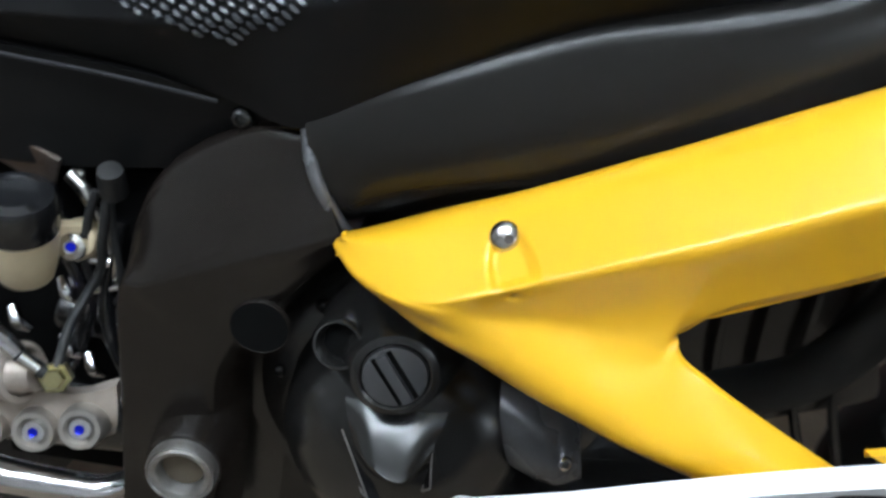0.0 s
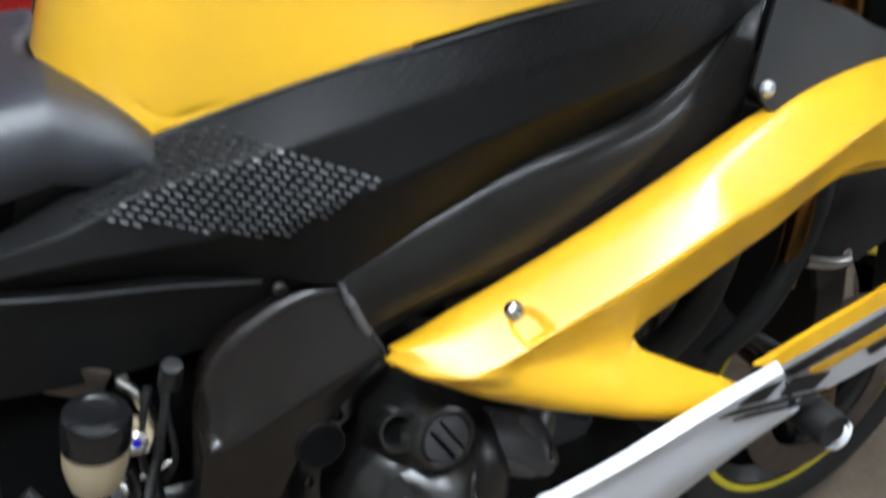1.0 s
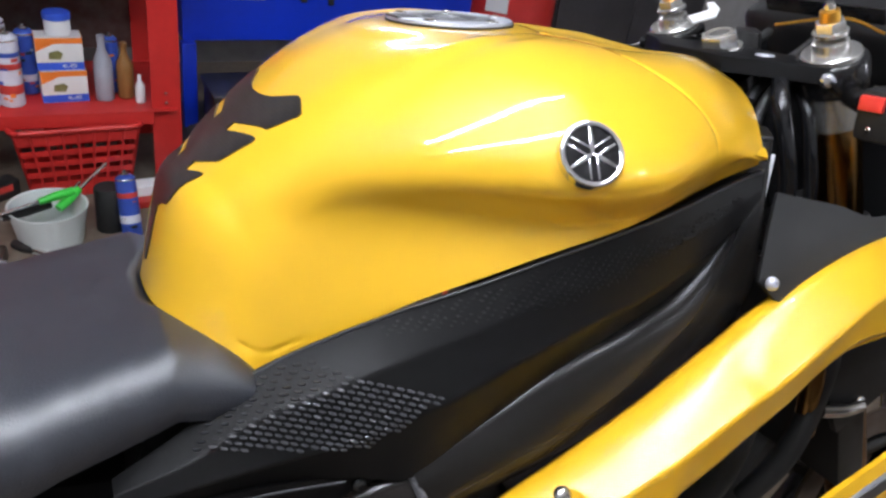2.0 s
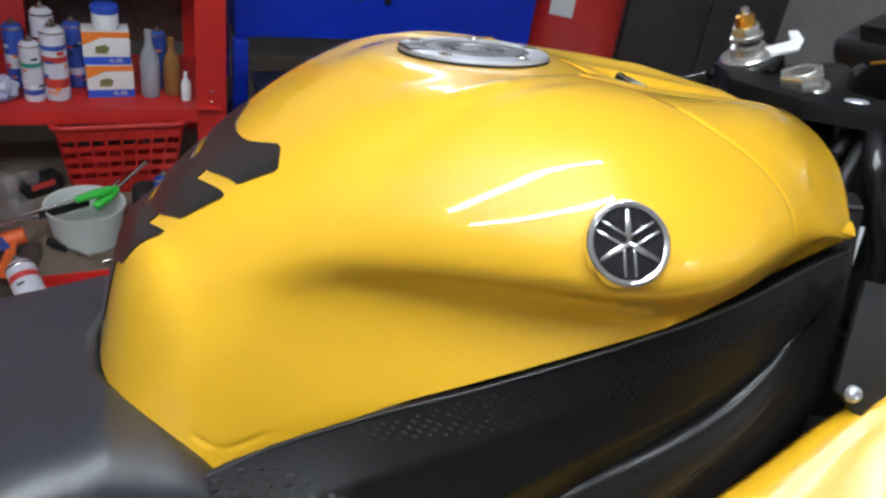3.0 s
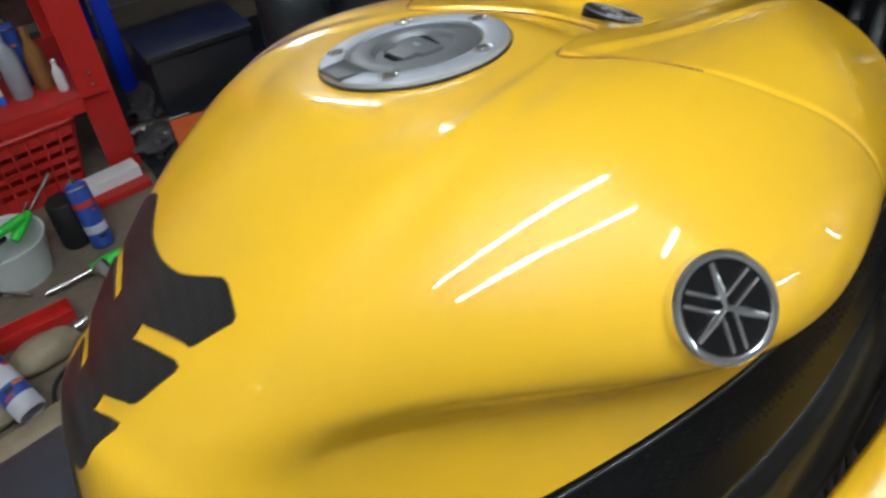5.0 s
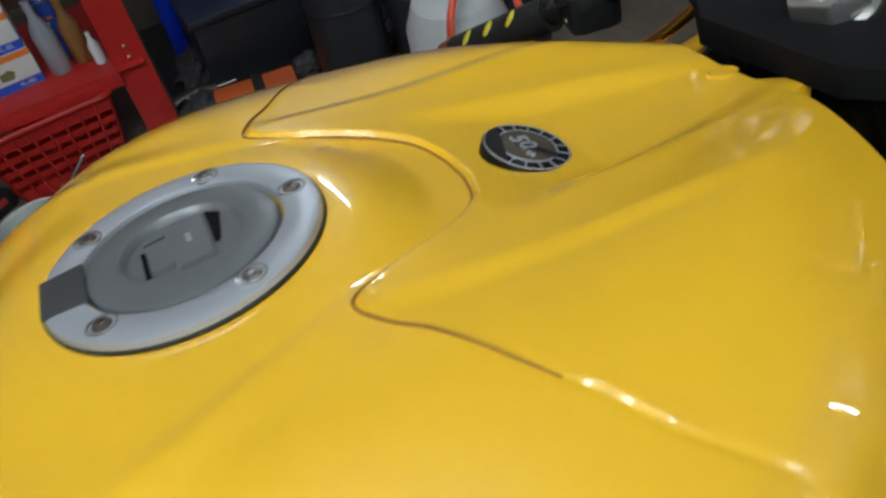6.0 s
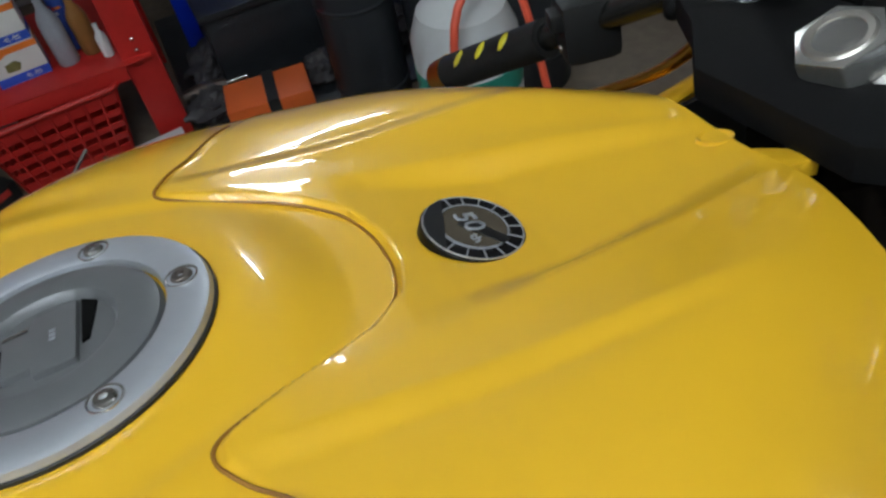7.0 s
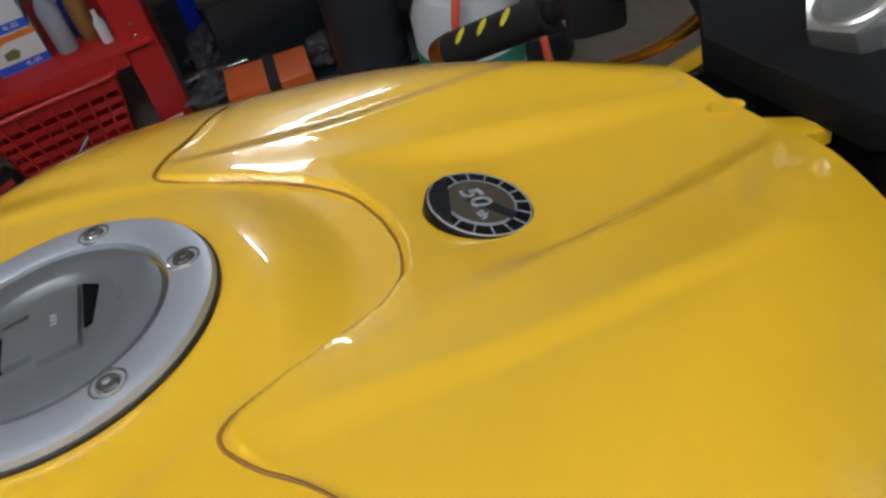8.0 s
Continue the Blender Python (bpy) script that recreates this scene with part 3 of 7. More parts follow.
# --- round tank badge on the flank: ring and a six-armed plain mark
def flank_badge(side):
    x0, z0 = -0.001, 0.933
    w = tank_side(x0, z0)
    e = 0.02
    dx = (tank_side(x0 + e, z0) - tank_side(x0 - e, z0)) / (2 * e)
    dz = (tank_side(x0, z0 + e) - tank_side(x0, z0 - e)) / (2 * e)
    nrm = Vector((0.11 - dx, side * 1.0, -dz)).normalized()
    at = Vector((x0, side * w, z0))
    zax = nrm
    yax = (Vector((0, 0, 1)) - zax * zax.z).normalized()
    xax = yax.cross(zax)
    m = Matrix((xax, yax, zax)).transposed().to_4x4()
    m.translation = at + zax * 0.0008
    b = lathe("tank_badge", [(0.0, 0.0022), (0.0228, 0.0022), (0.0233, 0.0028), (0.0233, -0.004), (0.0, -0.004)], m, EMBLEM_BLACK, bike, "black round badge with chrome ring and mark", n=48)
    lathe("badge_ring", [(0.0206, 0.0018), (0.0210, 0.0036), (0.0224, 0.0043), (0.0240, 0.0041), (0.0249, 0.0030), (0.0252, -0.004)], m, CHROME, b, n=56)
    for a in (90, 210, 330):
        prism("mark_arm", [(-0.0011, 0.000), (0.0011, 0.000), (0.0019, 0.008), (0.0012, 0.0200), (-0.0012, 0.0200), (-0.0019, 0.008)], 0.0012, m @ pose(0, 0, 0.0021) @ pose(0, 0, 0, 0, 0, a - 90), CHROME, b, bevel=0.0004)
        for q in (-1, 1):
            prism("mark_bar", [(-0.0008, 0.002), (0.0008, 0.002), (0.0009, 0.0195), (-0.0009, 0.0195)], 0.0012, m @ pose(0, 0, 0.0021) @ pose(0, 0, 0, 0, 0, a + 90) @ pose(q * 0.0031, 0, 0), CHROME, b, bevel=0.0004)


for side in (-1, 1):
    flank_badge(side)


# --- anniversary badge on the front cover
bz = tank_z(0.156, 0.0)
slope = (tank_z(0.176, 0.0) - tank_z(0.136, 0.0)) / 0.04
AN = Vector((-slope + 0.08, -0.16, 1.0)).normalized()
AX0 = Vector((0.26, -0.97, 0.0))
AX0 = (AX0 - AN * AX0.dot(AN)).normalized()
AM = Matrix((AX0, AN.cross(AX0), AN)).transposed().to_4x4()
AM.translation = (0.156, -0.003, bz + 0.0024)
anni = lathe("anniversary_badge", [(0.0, 0.0022), (0.0205, 0.0022), (0.0214, 0.0014), (0.0218, -0.010), (0.0, -0.004)], AM, EMBLEM_BLACK, bike, "round black and beige anniversary badge reading 50th", n=48)
lathe("badge_inlay", [(0.0, 0.0008), (0.0136, 0.0008), (0.0139, 0.0), (0.0, 0.0)], AM @ pose(0, 0, 0.0021), AMBER, anni, "beige inlay", n=40)
lathe("badge_rim", [(0.0200, 0.0), (0.0201, 0.0005), (0.0206, 0.0005), (0.0207, 0.0)], AM @ pose(0, 0, 0.0020), ALU, anni, n=48)
lathe("badge_rim", [(0.0138, 0.0), (0.0139, 0.0009), (0.0145, 0.0009), (0.0146, 0.0)], AM @ pose(0, 0, 0.0021), ALU, anni, n=48)
for i in range(16):
    if i in (5, 6, 7):
        continue
    slab("badge_tick", (0.0006, 0.0056, 0.0004), AM @ Matrix.Rotation(2 * math.pi * i / 16, 4, "Z") @ pose(0, 0.0173, 0.0024), ALU, anni, bevel=0)
prism("badge_band", [(-0.0196, -0.0020), (0.0070, -0.0185), (0.0020, -0.0200), (-0.0060, -0.0192), (-0.0130, -0.0154), (-0.0180, -0.0090)], 0.0006, AM @ pose(0, 0, 0.0027), INK, anni)
prism("badge_wedge", [(-0.003, -0.006), (0.0145, 0.004), (0.0125, 0.009), (-0.006, -0.001)], 0.0005, AM @ pose(0, 0, 0.0028), INK, anni)


def words(name, text, size, m, material, parent, depth=0.0004, shear=0.0):
    c = bpy.data.curves.new(name, "FONT")
    c.body, c.size, c.extrude, c.align_x, c.align_y, c.shear = text, size, depth, "CENTER", "CENTER", shear
    ob = new(name, c)
    me = bpy.data.meshes.new_from_object(ob)
    bpy.data.objects.remove(ob)
    me.transform(m)
    return link(name, me, material, parent, smooth=False)


words("badge_number", "50", 0.0125, AM @ pose(-0.003, -0.0005, 0.0032, 0, 0, 0), ALU, anni, shear=0.15)
words("badge_suffix", "th", 0.0060, AM @ pose(0.0075, -0.0045, 0.0032), ALU, anni)

# --- seat
SV = [(0.0, 0.0), (0.25, -0.001), (0.50, -0.004), (0.70, -0.009), (0.84, -0.017), (0.93, -0.032), (0.985, -0.056), (1.0, -0.080), (0.995, -0.105), (0.965, -0.130)]


def build_seat():
    prof = crom([(-a, b) for a, b in SV[::-1]] + SV[1:], 101)
    rows = []
    for s in np.r_[np.linspace(0, 0.16, 40, endpoint=False), np.linspace(0.16, 1, 50)]:
        x = -0.285 - 0.52 * s
        W = float(ease(x, [-0.81, -0.6, -0.45, -0.36, -0.29], [0.168, 0.176, 0.170, 0.160, 0.149]))
        top = float(ease(x, [-0.81, -0.6, -0.45, -0.36, -0.29], [0.812, 0.782, 0.764, 0.766, 0.777]))
        w = prof[:, 0] * W
        h = np.clip((np.abs(w) - 0.022) / 0.120, 0, 1)
        pull = 0.070 * (h * h * (3 - 2 * h)) * max(0, 1 - s / 0.16) ** 1.2
        xx = x + pull
        z = top + prof[:, 1] * np.interp(xx, [-0.8, -0.40, -0.30, -0.26, -0.225], [0.75, 0.577, 0.50, 0.45, 0.32]) + 0.020 * h * h * (3 - 2 * h) * max(0, 1 - s / 0.20) - 0.60 * np.clip(xx + 0.285, 0, 1) - 0.012 * max(0, 1 - s / 0.03) ** 2
        rows.append(np.stack([xx, w, z], 1))
    P = np.stack(rows)
    end = P[0].copy()
    end[:, 0] += 0.003
    end[:, 2] -= 0.016
    return np.concatenate([end[None], P])


seat = sheet("seat", build_seat(), SEAT, bike, 0.02, "smooth black vinyl rider seat", flip=False)

def matched(rows, n):
    """Rows resampled so that they keep in step by their own knots."""
    k = len(rows[0])
    res = []
    for r in rows:
        p = np.array(r, float)
        t = np.linspace(0, k - 1, n)
        q = np.vstack([2 * p[0] - p[1], p, 2 * p[-1] - p[-2]])
        i = np.clip(t.astype(int), 0, k - 2)
        f = (t - i)[:, None]
        a, b, c, d = q[i], q[i + 1], q[i + 2], q[i + 3]
        res.append(0.5 * ((2 * b) + (c - a) * f + (2 * a - 5 * b + 4 * c - d) * f ** 2 + (3 * b - a - 3 * c + d) * f ** 3))
    return res


# --- embossed side cover under the tank
TOP = [(-0.335, -0.142, 0.680), (-0.280, -0.140, 0.710), (-0.236, -0.134, 0.740), (-0.190, -0.139, 0.761), (-0.121, -0.164, 0.794), (-0.061, -0.188, 0.819), (-0.001, -0.208, 0.844), (0.059, -0.215, 0.861), (0.119, -0.208, 0.871), (0.198, -0.187, 0.881), (0.253, -0.170, 0.884)]
UPM = [(-0.335, -0.158, 0.676), (-0.282, -0.164, 0.694), (-0.235, -0.165, 0.718), (-0.175, -0.176, 0.740), (-0.109, -0.190, 0.765), (-0.051, -0.206, 0.791), (0.007, -0.218, 0.815), (0.066, -0.221, 0.832), (0.126, -0.214, 0.842), (0.195, -0.195, 0.856), (0.252, -0.176, 0.868)]
RIDGE = [(-0.335, -0.162, 0.664), (-0.278, -0.171, 0.676), (-0.222, -0.176, 0.684), (-0.163, -0.189, 0.698), (-0.098, -0.206, 0.725), (-0.031, -0.218, 0.758), (0.031, -0.223, 0.783), (0.090, -0.220, 0.799), (0.150, -0.209, 0.816), (0.205, -0.195, 0.837), (0.250, -0.179, 0.857)]
LOW = [(-0.335, -0.154, 0.655), (-0.275, -0.156, 0.655), (-0.208, -0.16, 0.655), (-0.15, -0.175, 0.651), (-0.107, -0.19, 0.65), (-0.049, -0.195, 0.682), (0.021, -0.194, 0.719), (0.076, -0.191, 0.742), (0.144, -0.186, 0.769), (0.191, -0.18, 0.797), (0.246, -0.167, 0.851)]
def facets(rows, n, steps):
    """Flat facets between the rows, the folds a little rounded."""
    A = matched(rows, n)
    out = [A[0]]
    for (a, b), k in zip(zip(A, A[1:]), steps):
        out += [a * (1 - t) + b * t for t in np.linspace(0, 1, k + 1)[1:]]
    G = np.stack(out)
    for _ in range(3):
        G[1:-1] = 0.25 * G[:-2] + 0.5 * G[1:-1] + 0.25 * G[2:]
    return G


panel_grid = facets([TOP, UPM, RIDGE, LOW], 170, (18, 26, 26))
cover = sheet("side_cover", panel_grid, PANEL, bike, 0.004, "satin black side cover with embossed scale pattern", flip=True)
tube("cover_edge", [(x, y - 0.002, z - 0.001) for x, y, z in TOP[2:]], 0.0013, EMBOSS, cover, n=8, k=90)


flange = sheet("cover_flange", np.stack([crom([(x, y + d, z + h) for x, y, z in TOP[5:]], 90) for d, h in ((0.022, 0.016), (0.014, 0.002), (0.016, -0.030))]), PANEL, cover, 0.003)


pn = normals(panel_grid)
pn *= -np.sign(pn[..., 1:2])


def scales(name, inside, du, dv, size, lift, label, material):
    """Rows of small raised scales over a stretch of the cover."""
    V, F = [], []
    r = 0
    for zz in np.arange(0.600, 0.960, dv):
        r += 1
        for xx in np.arange(-0.30, 0.25, du):
            x = xx + (du / 2 if r % 2 else 0)
            z = zz - 0.24 * (x + 0.1)
            if not inside(x, z):
                continue
            d = (panel_grid[..., 0] - x) ** 2 + (panel_grid[..., 2] - z) ** 2
            i, j = np.unravel_index(np.argmin(d), d.shape)
            if i < 4 or d[i, j] > 1e-5:
                continue
            n = pn[i, j]
            c = np.array([x, panel_grid[i, j, 1], z])
            t = np.array([1.0, 0, -0.42])
            t -= n * (t @ n)
            t /= np.linalg.norm(t)
            b = np.cross(n, t)
            b *= np.sign(b[2])
            o = len(V)
            sx, sz = size
            for f, h in ((1.0, -0.0008), (0.62, lift)):
                for a in range(6):
                    w = math.pi * 2 * a / 6
                    V.append(c + t * (math.cos(w) * sx * f) + b * (math.sin(w) * sz * f) + n * (h * (1 - 0.35 * math.sin(w)) if h > 0 else h))
            for a in range(6):
                F.append((o + a, o + (a + 1) % 6, o + 6 + (a + 1) % 6, o + 6 + a))
            F.append(tuple(o + 6 + a for a in range(6)))
    ob = raw(name, V, F, material, cover, label)
    bm = bmesh.new()
    bm.from_mesh(ob.data)
    bmesh.ops.recalc_face_normals(bm, faces=bm.faces)
    bm.to_mesh(ob.data)
    bm.free()
    ob.data.shade_flat()
    return tagged(ob, kind="stuff")


def side_of(p, a, b):
    return (b[0] - a[0]) * (p[1] - a[1]) - (b[1] - a[1]) * (p[0] - a[0])


KNEE = [(-0.283, 0.702), (-0.148, 0.689), (-0.090, 0.733), (-0.207, 0.766), (-0.226, 0.750)]
scales("scale_pattern", lambda x, z: all(side_of((x, z), KNEE[i], KNEE[(i + 1) % 5]) > 0 for i in range(5)), 0.0074, 0.0050, (0.0043, 0.0016), 0.0012, "raised scale pattern", EMBOSS)
STRIP = [(-0.125, 0.768), (0.010, 0.806), (0.200, 0.845), (0.230, 0.870), (0.000, 0.838), (-0.135, 0.796)]
scales("fine_scale_pattern", lambda x, z: all(side_of((x, z), STRIP[i], STRIP[(i + 1) % 6]) > 0 for i in range(6)), 0.0060, 0.0042, (0.0023, 0.0011), 0.0006, "fine raised scale pattern", PANEL)

# --- subframe cover under the seat
sub = sheet("tail_cover", loft([[(-0.798, -0.150, 0.745), (-0.495, -0.154, 0.690), (-0.342, -0.158, 0.657), (-0.218, -0.160, 0.652), (-0.154, -0.168, 0.650), (-0.112, -0.176, 0.648)],
                               [(-0.798, -0.154, 0.690), (-0.495, -0.156, 0.640), (-0.333, -0.158, 0.622), (-0.210, -0.158, 0.628), (-0.149, -0.164, 0.632), (-0.108, -0.170, 0.638)],
                               [(-0.801, -0.152, 0.620), (-0.502, -0.153, 0.585), (-0.316, -0.153, 0.572), (-0.205, -0.150, 0.584), (-0.145, -0.152, 0.604), (-0.104, -0.158, 0.620)]], 50, 16),
            PANEL, bike, 0.004, "satin black cover below the seat", flip=True)
tube("cover_joint", [(-0.798, -0.156, 0.742), (-0.495, -0.160, 0.687), (-0.342, -0.164, 0.654), (-0.218, -0.166, 0.649), (-0.160, -0.172, 0.648)], 0.0012, EMBOSS, sub, n=6, k=60)
screw("screw", (-0.146, -0.169, 0.639), (0, -1, 0.1), 0.007, sub, ENGINE)
screw("screw", (-0.344, -0.166, 0.652), (0, -1, 0.1), 0.003, sub, STEEL)

# --- frame: spar, then the pivot plate behind the joint
SP0 = [(-0.109, -0.166, 0.664), (-0.049, -0.171, 0.703), (0.020, -0.171, 0.741), (0.086, -0.170, 0.764), (0.141, -0.169, 0.784), (0.190, -0.163, 0.816), (0.225, -0.152, 0.857), (0.240, -0.136, 0.915)]
SP1 = [(-0.107, -0.190, 0.655), (-0.049, -0.200, 0.692), (0.021, -0.205, 0.730), (0.087, -0.206, 0.753), (0.146, -0.201, 0.775), (0.193, -0.191, 0.807), (0.231, -0.172, 0.850), (0.246, -0.150, 0.912)]
SP2 = [(-0.099, -0.197, 0.629), (-0.048, -0.210, 0.657), (0.020, -0.216, 0.690), (0.088, -0.217, 0.712), (0.156, -0.211, 0.742), (0.211, -0.198, 0.778), (0.249, -0.178, 0.828), (0.263, -0.155, 0.907)]
SP3 = [(-0.082, -0.194, 0.599), (-0.036, -0.206, 0.632), (0.030, -0.212, 0.656), (0.096, -0.212, 0.674), (0.168, -0.206, 0.703), (0.247, -0.190, 0.761), (0.261, -0.178, 0.807), (0.278, -0.155, 0.908)]
SP4 = [(-0.071, -0.172, 0.589), (-0.020, -0.185, 0.613), (0.044, -0.192, 0.636), (0.106, -0.190, 0.658), (0.173, -0.185, 0.686), (0.247, -0.174, 0.740), (0.268, -0.164, 0.791), (0.286, -0.137, 0.916)]
frame_spar = sheet("frame_spar", loft([SP0, SP1, SP2, SP3, SP4], 90, 40), SPARSATIN, bike, 0.012, "broad black aluminium frame spar", flip=True)

PL = [[(-0.0990, -0.1540, 0.6430), (-0.1261, -0.1464, 0.6372), (-0.1536, -0.1405, 0.6224), (-0.1853, -0.1391, 0.5955), (-0.2023, -0.1433, 0.5618), (-0.2068, -0.1524, 0.5117), (-0.2081, -0.1678, 0.4174), (-0.2097, -0.1789, 0.2183)],
      [(-0.1050, -0.1840, 0.6470), (-0.1320, -0.1760, 0.6410), (-0.1594, -0.1698, 0.6261), (-0.1911, -0.1679, 0.5989), (-0.2080, -0.1717, 0.5651), (-0.2124, -0.1804, 0.5150), (-0.2135, -0.1949, 0.4205), (-0.2151, -0.2059, 0.2183)],
      [(-0.0793, -0.2112, 0.5998), (-0.1092, -0.2104, 0.5844), (-0.1377, -0.2097, 0.5693), (-0.1668, -0.2092, 0.5536), (-0.1926, -0.2087, 0.5382), (-0.2094, -0.2059, 0.5235), (-0.2098, -0.2101, 0.4237), (-0.2115, -0.2212, 0.2183)],
      [(-0.0759, -0.2112, 0.5946), (-0.1057, -0.2115, 0.5793), (-0.1351, -0.2107, 0.5643), (-0.1642, -0.2103, 0.5487), (-0.1900, -0.2100, 0.5326), (-0.2076, -0.2067, 0.5176), (-0.2072, -0.2101, 0.4174), (-0.2088, -0.2203, 0.2183)],
      [(-0.0727, -0.1992, 0.5861), (-0.0897, -0.1998, 0.5610), (-0.1083, -0.2005, 0.5366), (-0.1261, -0.2021, 0.5100), (-0.1416, -0.2033, 0.4817), (-0.1488, -0.2047, 0.4467), (-0.1456, -0.2101, 0.3493), (-0.1476, -0.2167, 0.2183)],
      [(-0.0669, -0.1369, 0.5760), (-0.0828, -0.1330, 0.5528), (-0.1004, -0.1345, 0.5286), (-0.1170, -0.1367, 0.5033), (-0.1315, -0.1392, 0.4767), (-0.1386, -0.1438, 0.4443), (-0.1356, -0.1526, 0.3493), (-0.1377, -0.1600, 0.2183)]]
PR = facets(PL, 90, (6, 14, 2, 10, 10))
plate = sheet("pivot_plate", PR, SPAR, bike, 0.015, "black cast frame plate beside the swingarm pivot", flip=False)
tube("frame_joint", [(-0.106, -0.185, 0.650), (-0.098, -0.199, 0.628), (-0.081, -0.200, 0.600), (-0.070, -0.193, 0.583)], 0.0042, WORNCAST, bike, "glossy dark weld bead at the frame joint", n=10)
HLM = facing((-0.1213, -0.2066, 0.5180), (-0.02, -1, 0.10))
# flush black disc painted as the shade inside the plate's hole
lathe("hole_shade", [(0.0, 0.0002), (0.0172, 0.0002), (0.0182, 0.0010)], HLM, HOLLOWSHADE, plate, n=36)
lathe("hole_lip", [(0.0176, 0.0004), (0.0184, 0.0011), (0.0189, 0.0011), (0.0194, 0.0004), (0.0197, -0.0020)], HLM, SPAR, plate, n=36)
pivot = lathe("pivot_collar", [(0.0155, -0.03), (0.0155, 0.003), (0.0165, 0.005), (0.0195, 0.006), (0.0212, 0.0045), (0.0225, 0.0055), (0.0236, 0.003), (0.0236, -0.004)], facing((-0.1610, -0.2340, 0.4070), (0, -1, 0.15)), WORNGLINT, plate, "worn bare swingarm pivot collar", n=32)
lathe("pivot_sleeve", [(0.0230, -0.003), (0.0250, -0.004), (0.0265, -0.008), (0.0300, -0.040)], facing((-0.1610, -0.2340, 0.4070), (0, -1, 0.15)), SPAR, plate, n=32)
lathe("pivot_bolt", [(0.0, -0.004), (0.0145, -0.004), (0.0156, -0.012)], facing((-0.1610, -0.2340, 0.4070), (0, -1, 0.15)), AMBER, pivot, n=24)

# --- yellow side fairing: upper arm, crease and the lower arm round the opening
FA = [(-0.0750, -0.2195, 0.6075), (-0.0620, -0.2220, 0.6150), (-0.0262, -0.2223, 0.6342), (0.0184, -0.2243, 0.6564), (0.0693, -0.2290, 0.6854), (0.1029, -0.2320, 0.7066), (0.1381, -0.2340, 0.7300), (0.1760, -0.2350, 0.7542), (0.1998, -0.2353, 0.7694), (0.2217, -0.2357, 0.7816), (0.2502, -0.2370, 0.7958), (0.2902, -0.2385, 0.8109), (0.3537, -0.2412, 0.8294), (0.5056, -0.2478, 0.8529)]
FB = [(-0.0790, -0.2225, 0.6045), (-0.0620, -0.2410, 0.6035), (-0.0303, -0.2704, 0.6063), (0.0240, -0.2780, 0.6358), (0.0712, -0.2874, 0.6673), (0.1013, -0.2919, 0.6866), (0.1375, -0.2935, 0.7086), (0.1765, -0.2927, 0.7262), (0.2012, -0.2920, 0.7372), (0.2307, -0.2904, 0.7522), (0.2647, -0.2871, 0.7692), (0.2976, -0.2849, 0.7863), (0.3605, -0.2787, 0.7976), (0.5042, -0.2663, 0.8193)]
FC = [(-0.0805, -0.2235, 0.6005), (-0.0630, -0.2470, 0.5980), (-0.0303, -0.2724, 0.6043), (0.0124, -0.2714, 0.6068), (0.0597, -0.2765, 0.6144), (0.0962, -0.2798, 0.6213), (0.1073, -0.2810, 0.6356), (0.1452, -0.2821, 0.6583), (0.1853, -0.2810, 0.6813), (0.2209, -0.2801, 0.7007), (0.2502, -0.2796, 0.7224), (0.2841, -0.2793, 0.7404), (0.3712, -0.2739, 0.7459), (0.5013, -0.2634, 0.7570)]


LA = FC[:5] + [(0.0934, -0.2830, 0.6235), (0.0987, -0.2877, 0.6161), (0.1127, -0.2960, 0.6107), (0.1449, -0.3087, 0.5996), (0.1664, -0.3155, 0.5926), (0.2109, -0.3209, 0.5736)]
LB = [(-0.0790, -0.2225, 0.5965), (-0.0660, -0.2410, 0.5930), (-0.0301, -0.2641, 0.5921), (0.0100, -0.2777, 0.5903), (0.0466, -0.2914, 0.5925), (0.0748, -0.3031, 0.5922), (0.0865, -0.3075, 0.5908), (0.1017, -0.3129, 0.5904), (0.1271, -0.3210, 0.5900), (0.1486, -0.3277, 0.5884), (0.1722, -0.3313, 0.5821)]
LC = [(-0.0750, -0.2195, 0.5935), (-0.0620, -0.2280, 0.5880), (-0.0321, -0.2501, 0.5781), (0.0054, -0.2641, 0.5689), (0.0342, -0.2839, 0.5686), (0.0629, -0.3006, 0.5695), (0.0764, -0.3072, 0.5686), (0.0919, -0.3135, 0.5682), (0.1091, -0.3184, 0.5668), (0.1307, -0.3238, 0.5641), (0.1523, -0.3283, 0.5581)]


def knots(row):
    p = np.array(row)
    return np.r_[0, np.cumsum(np.linalg.norm(np.diff(p, axis=0), axis=1))]


def along(row, k, u):
    p = np.array(row)
    return np.stack([ease(u, k, p[:, c]) for c in range(3)], 1)


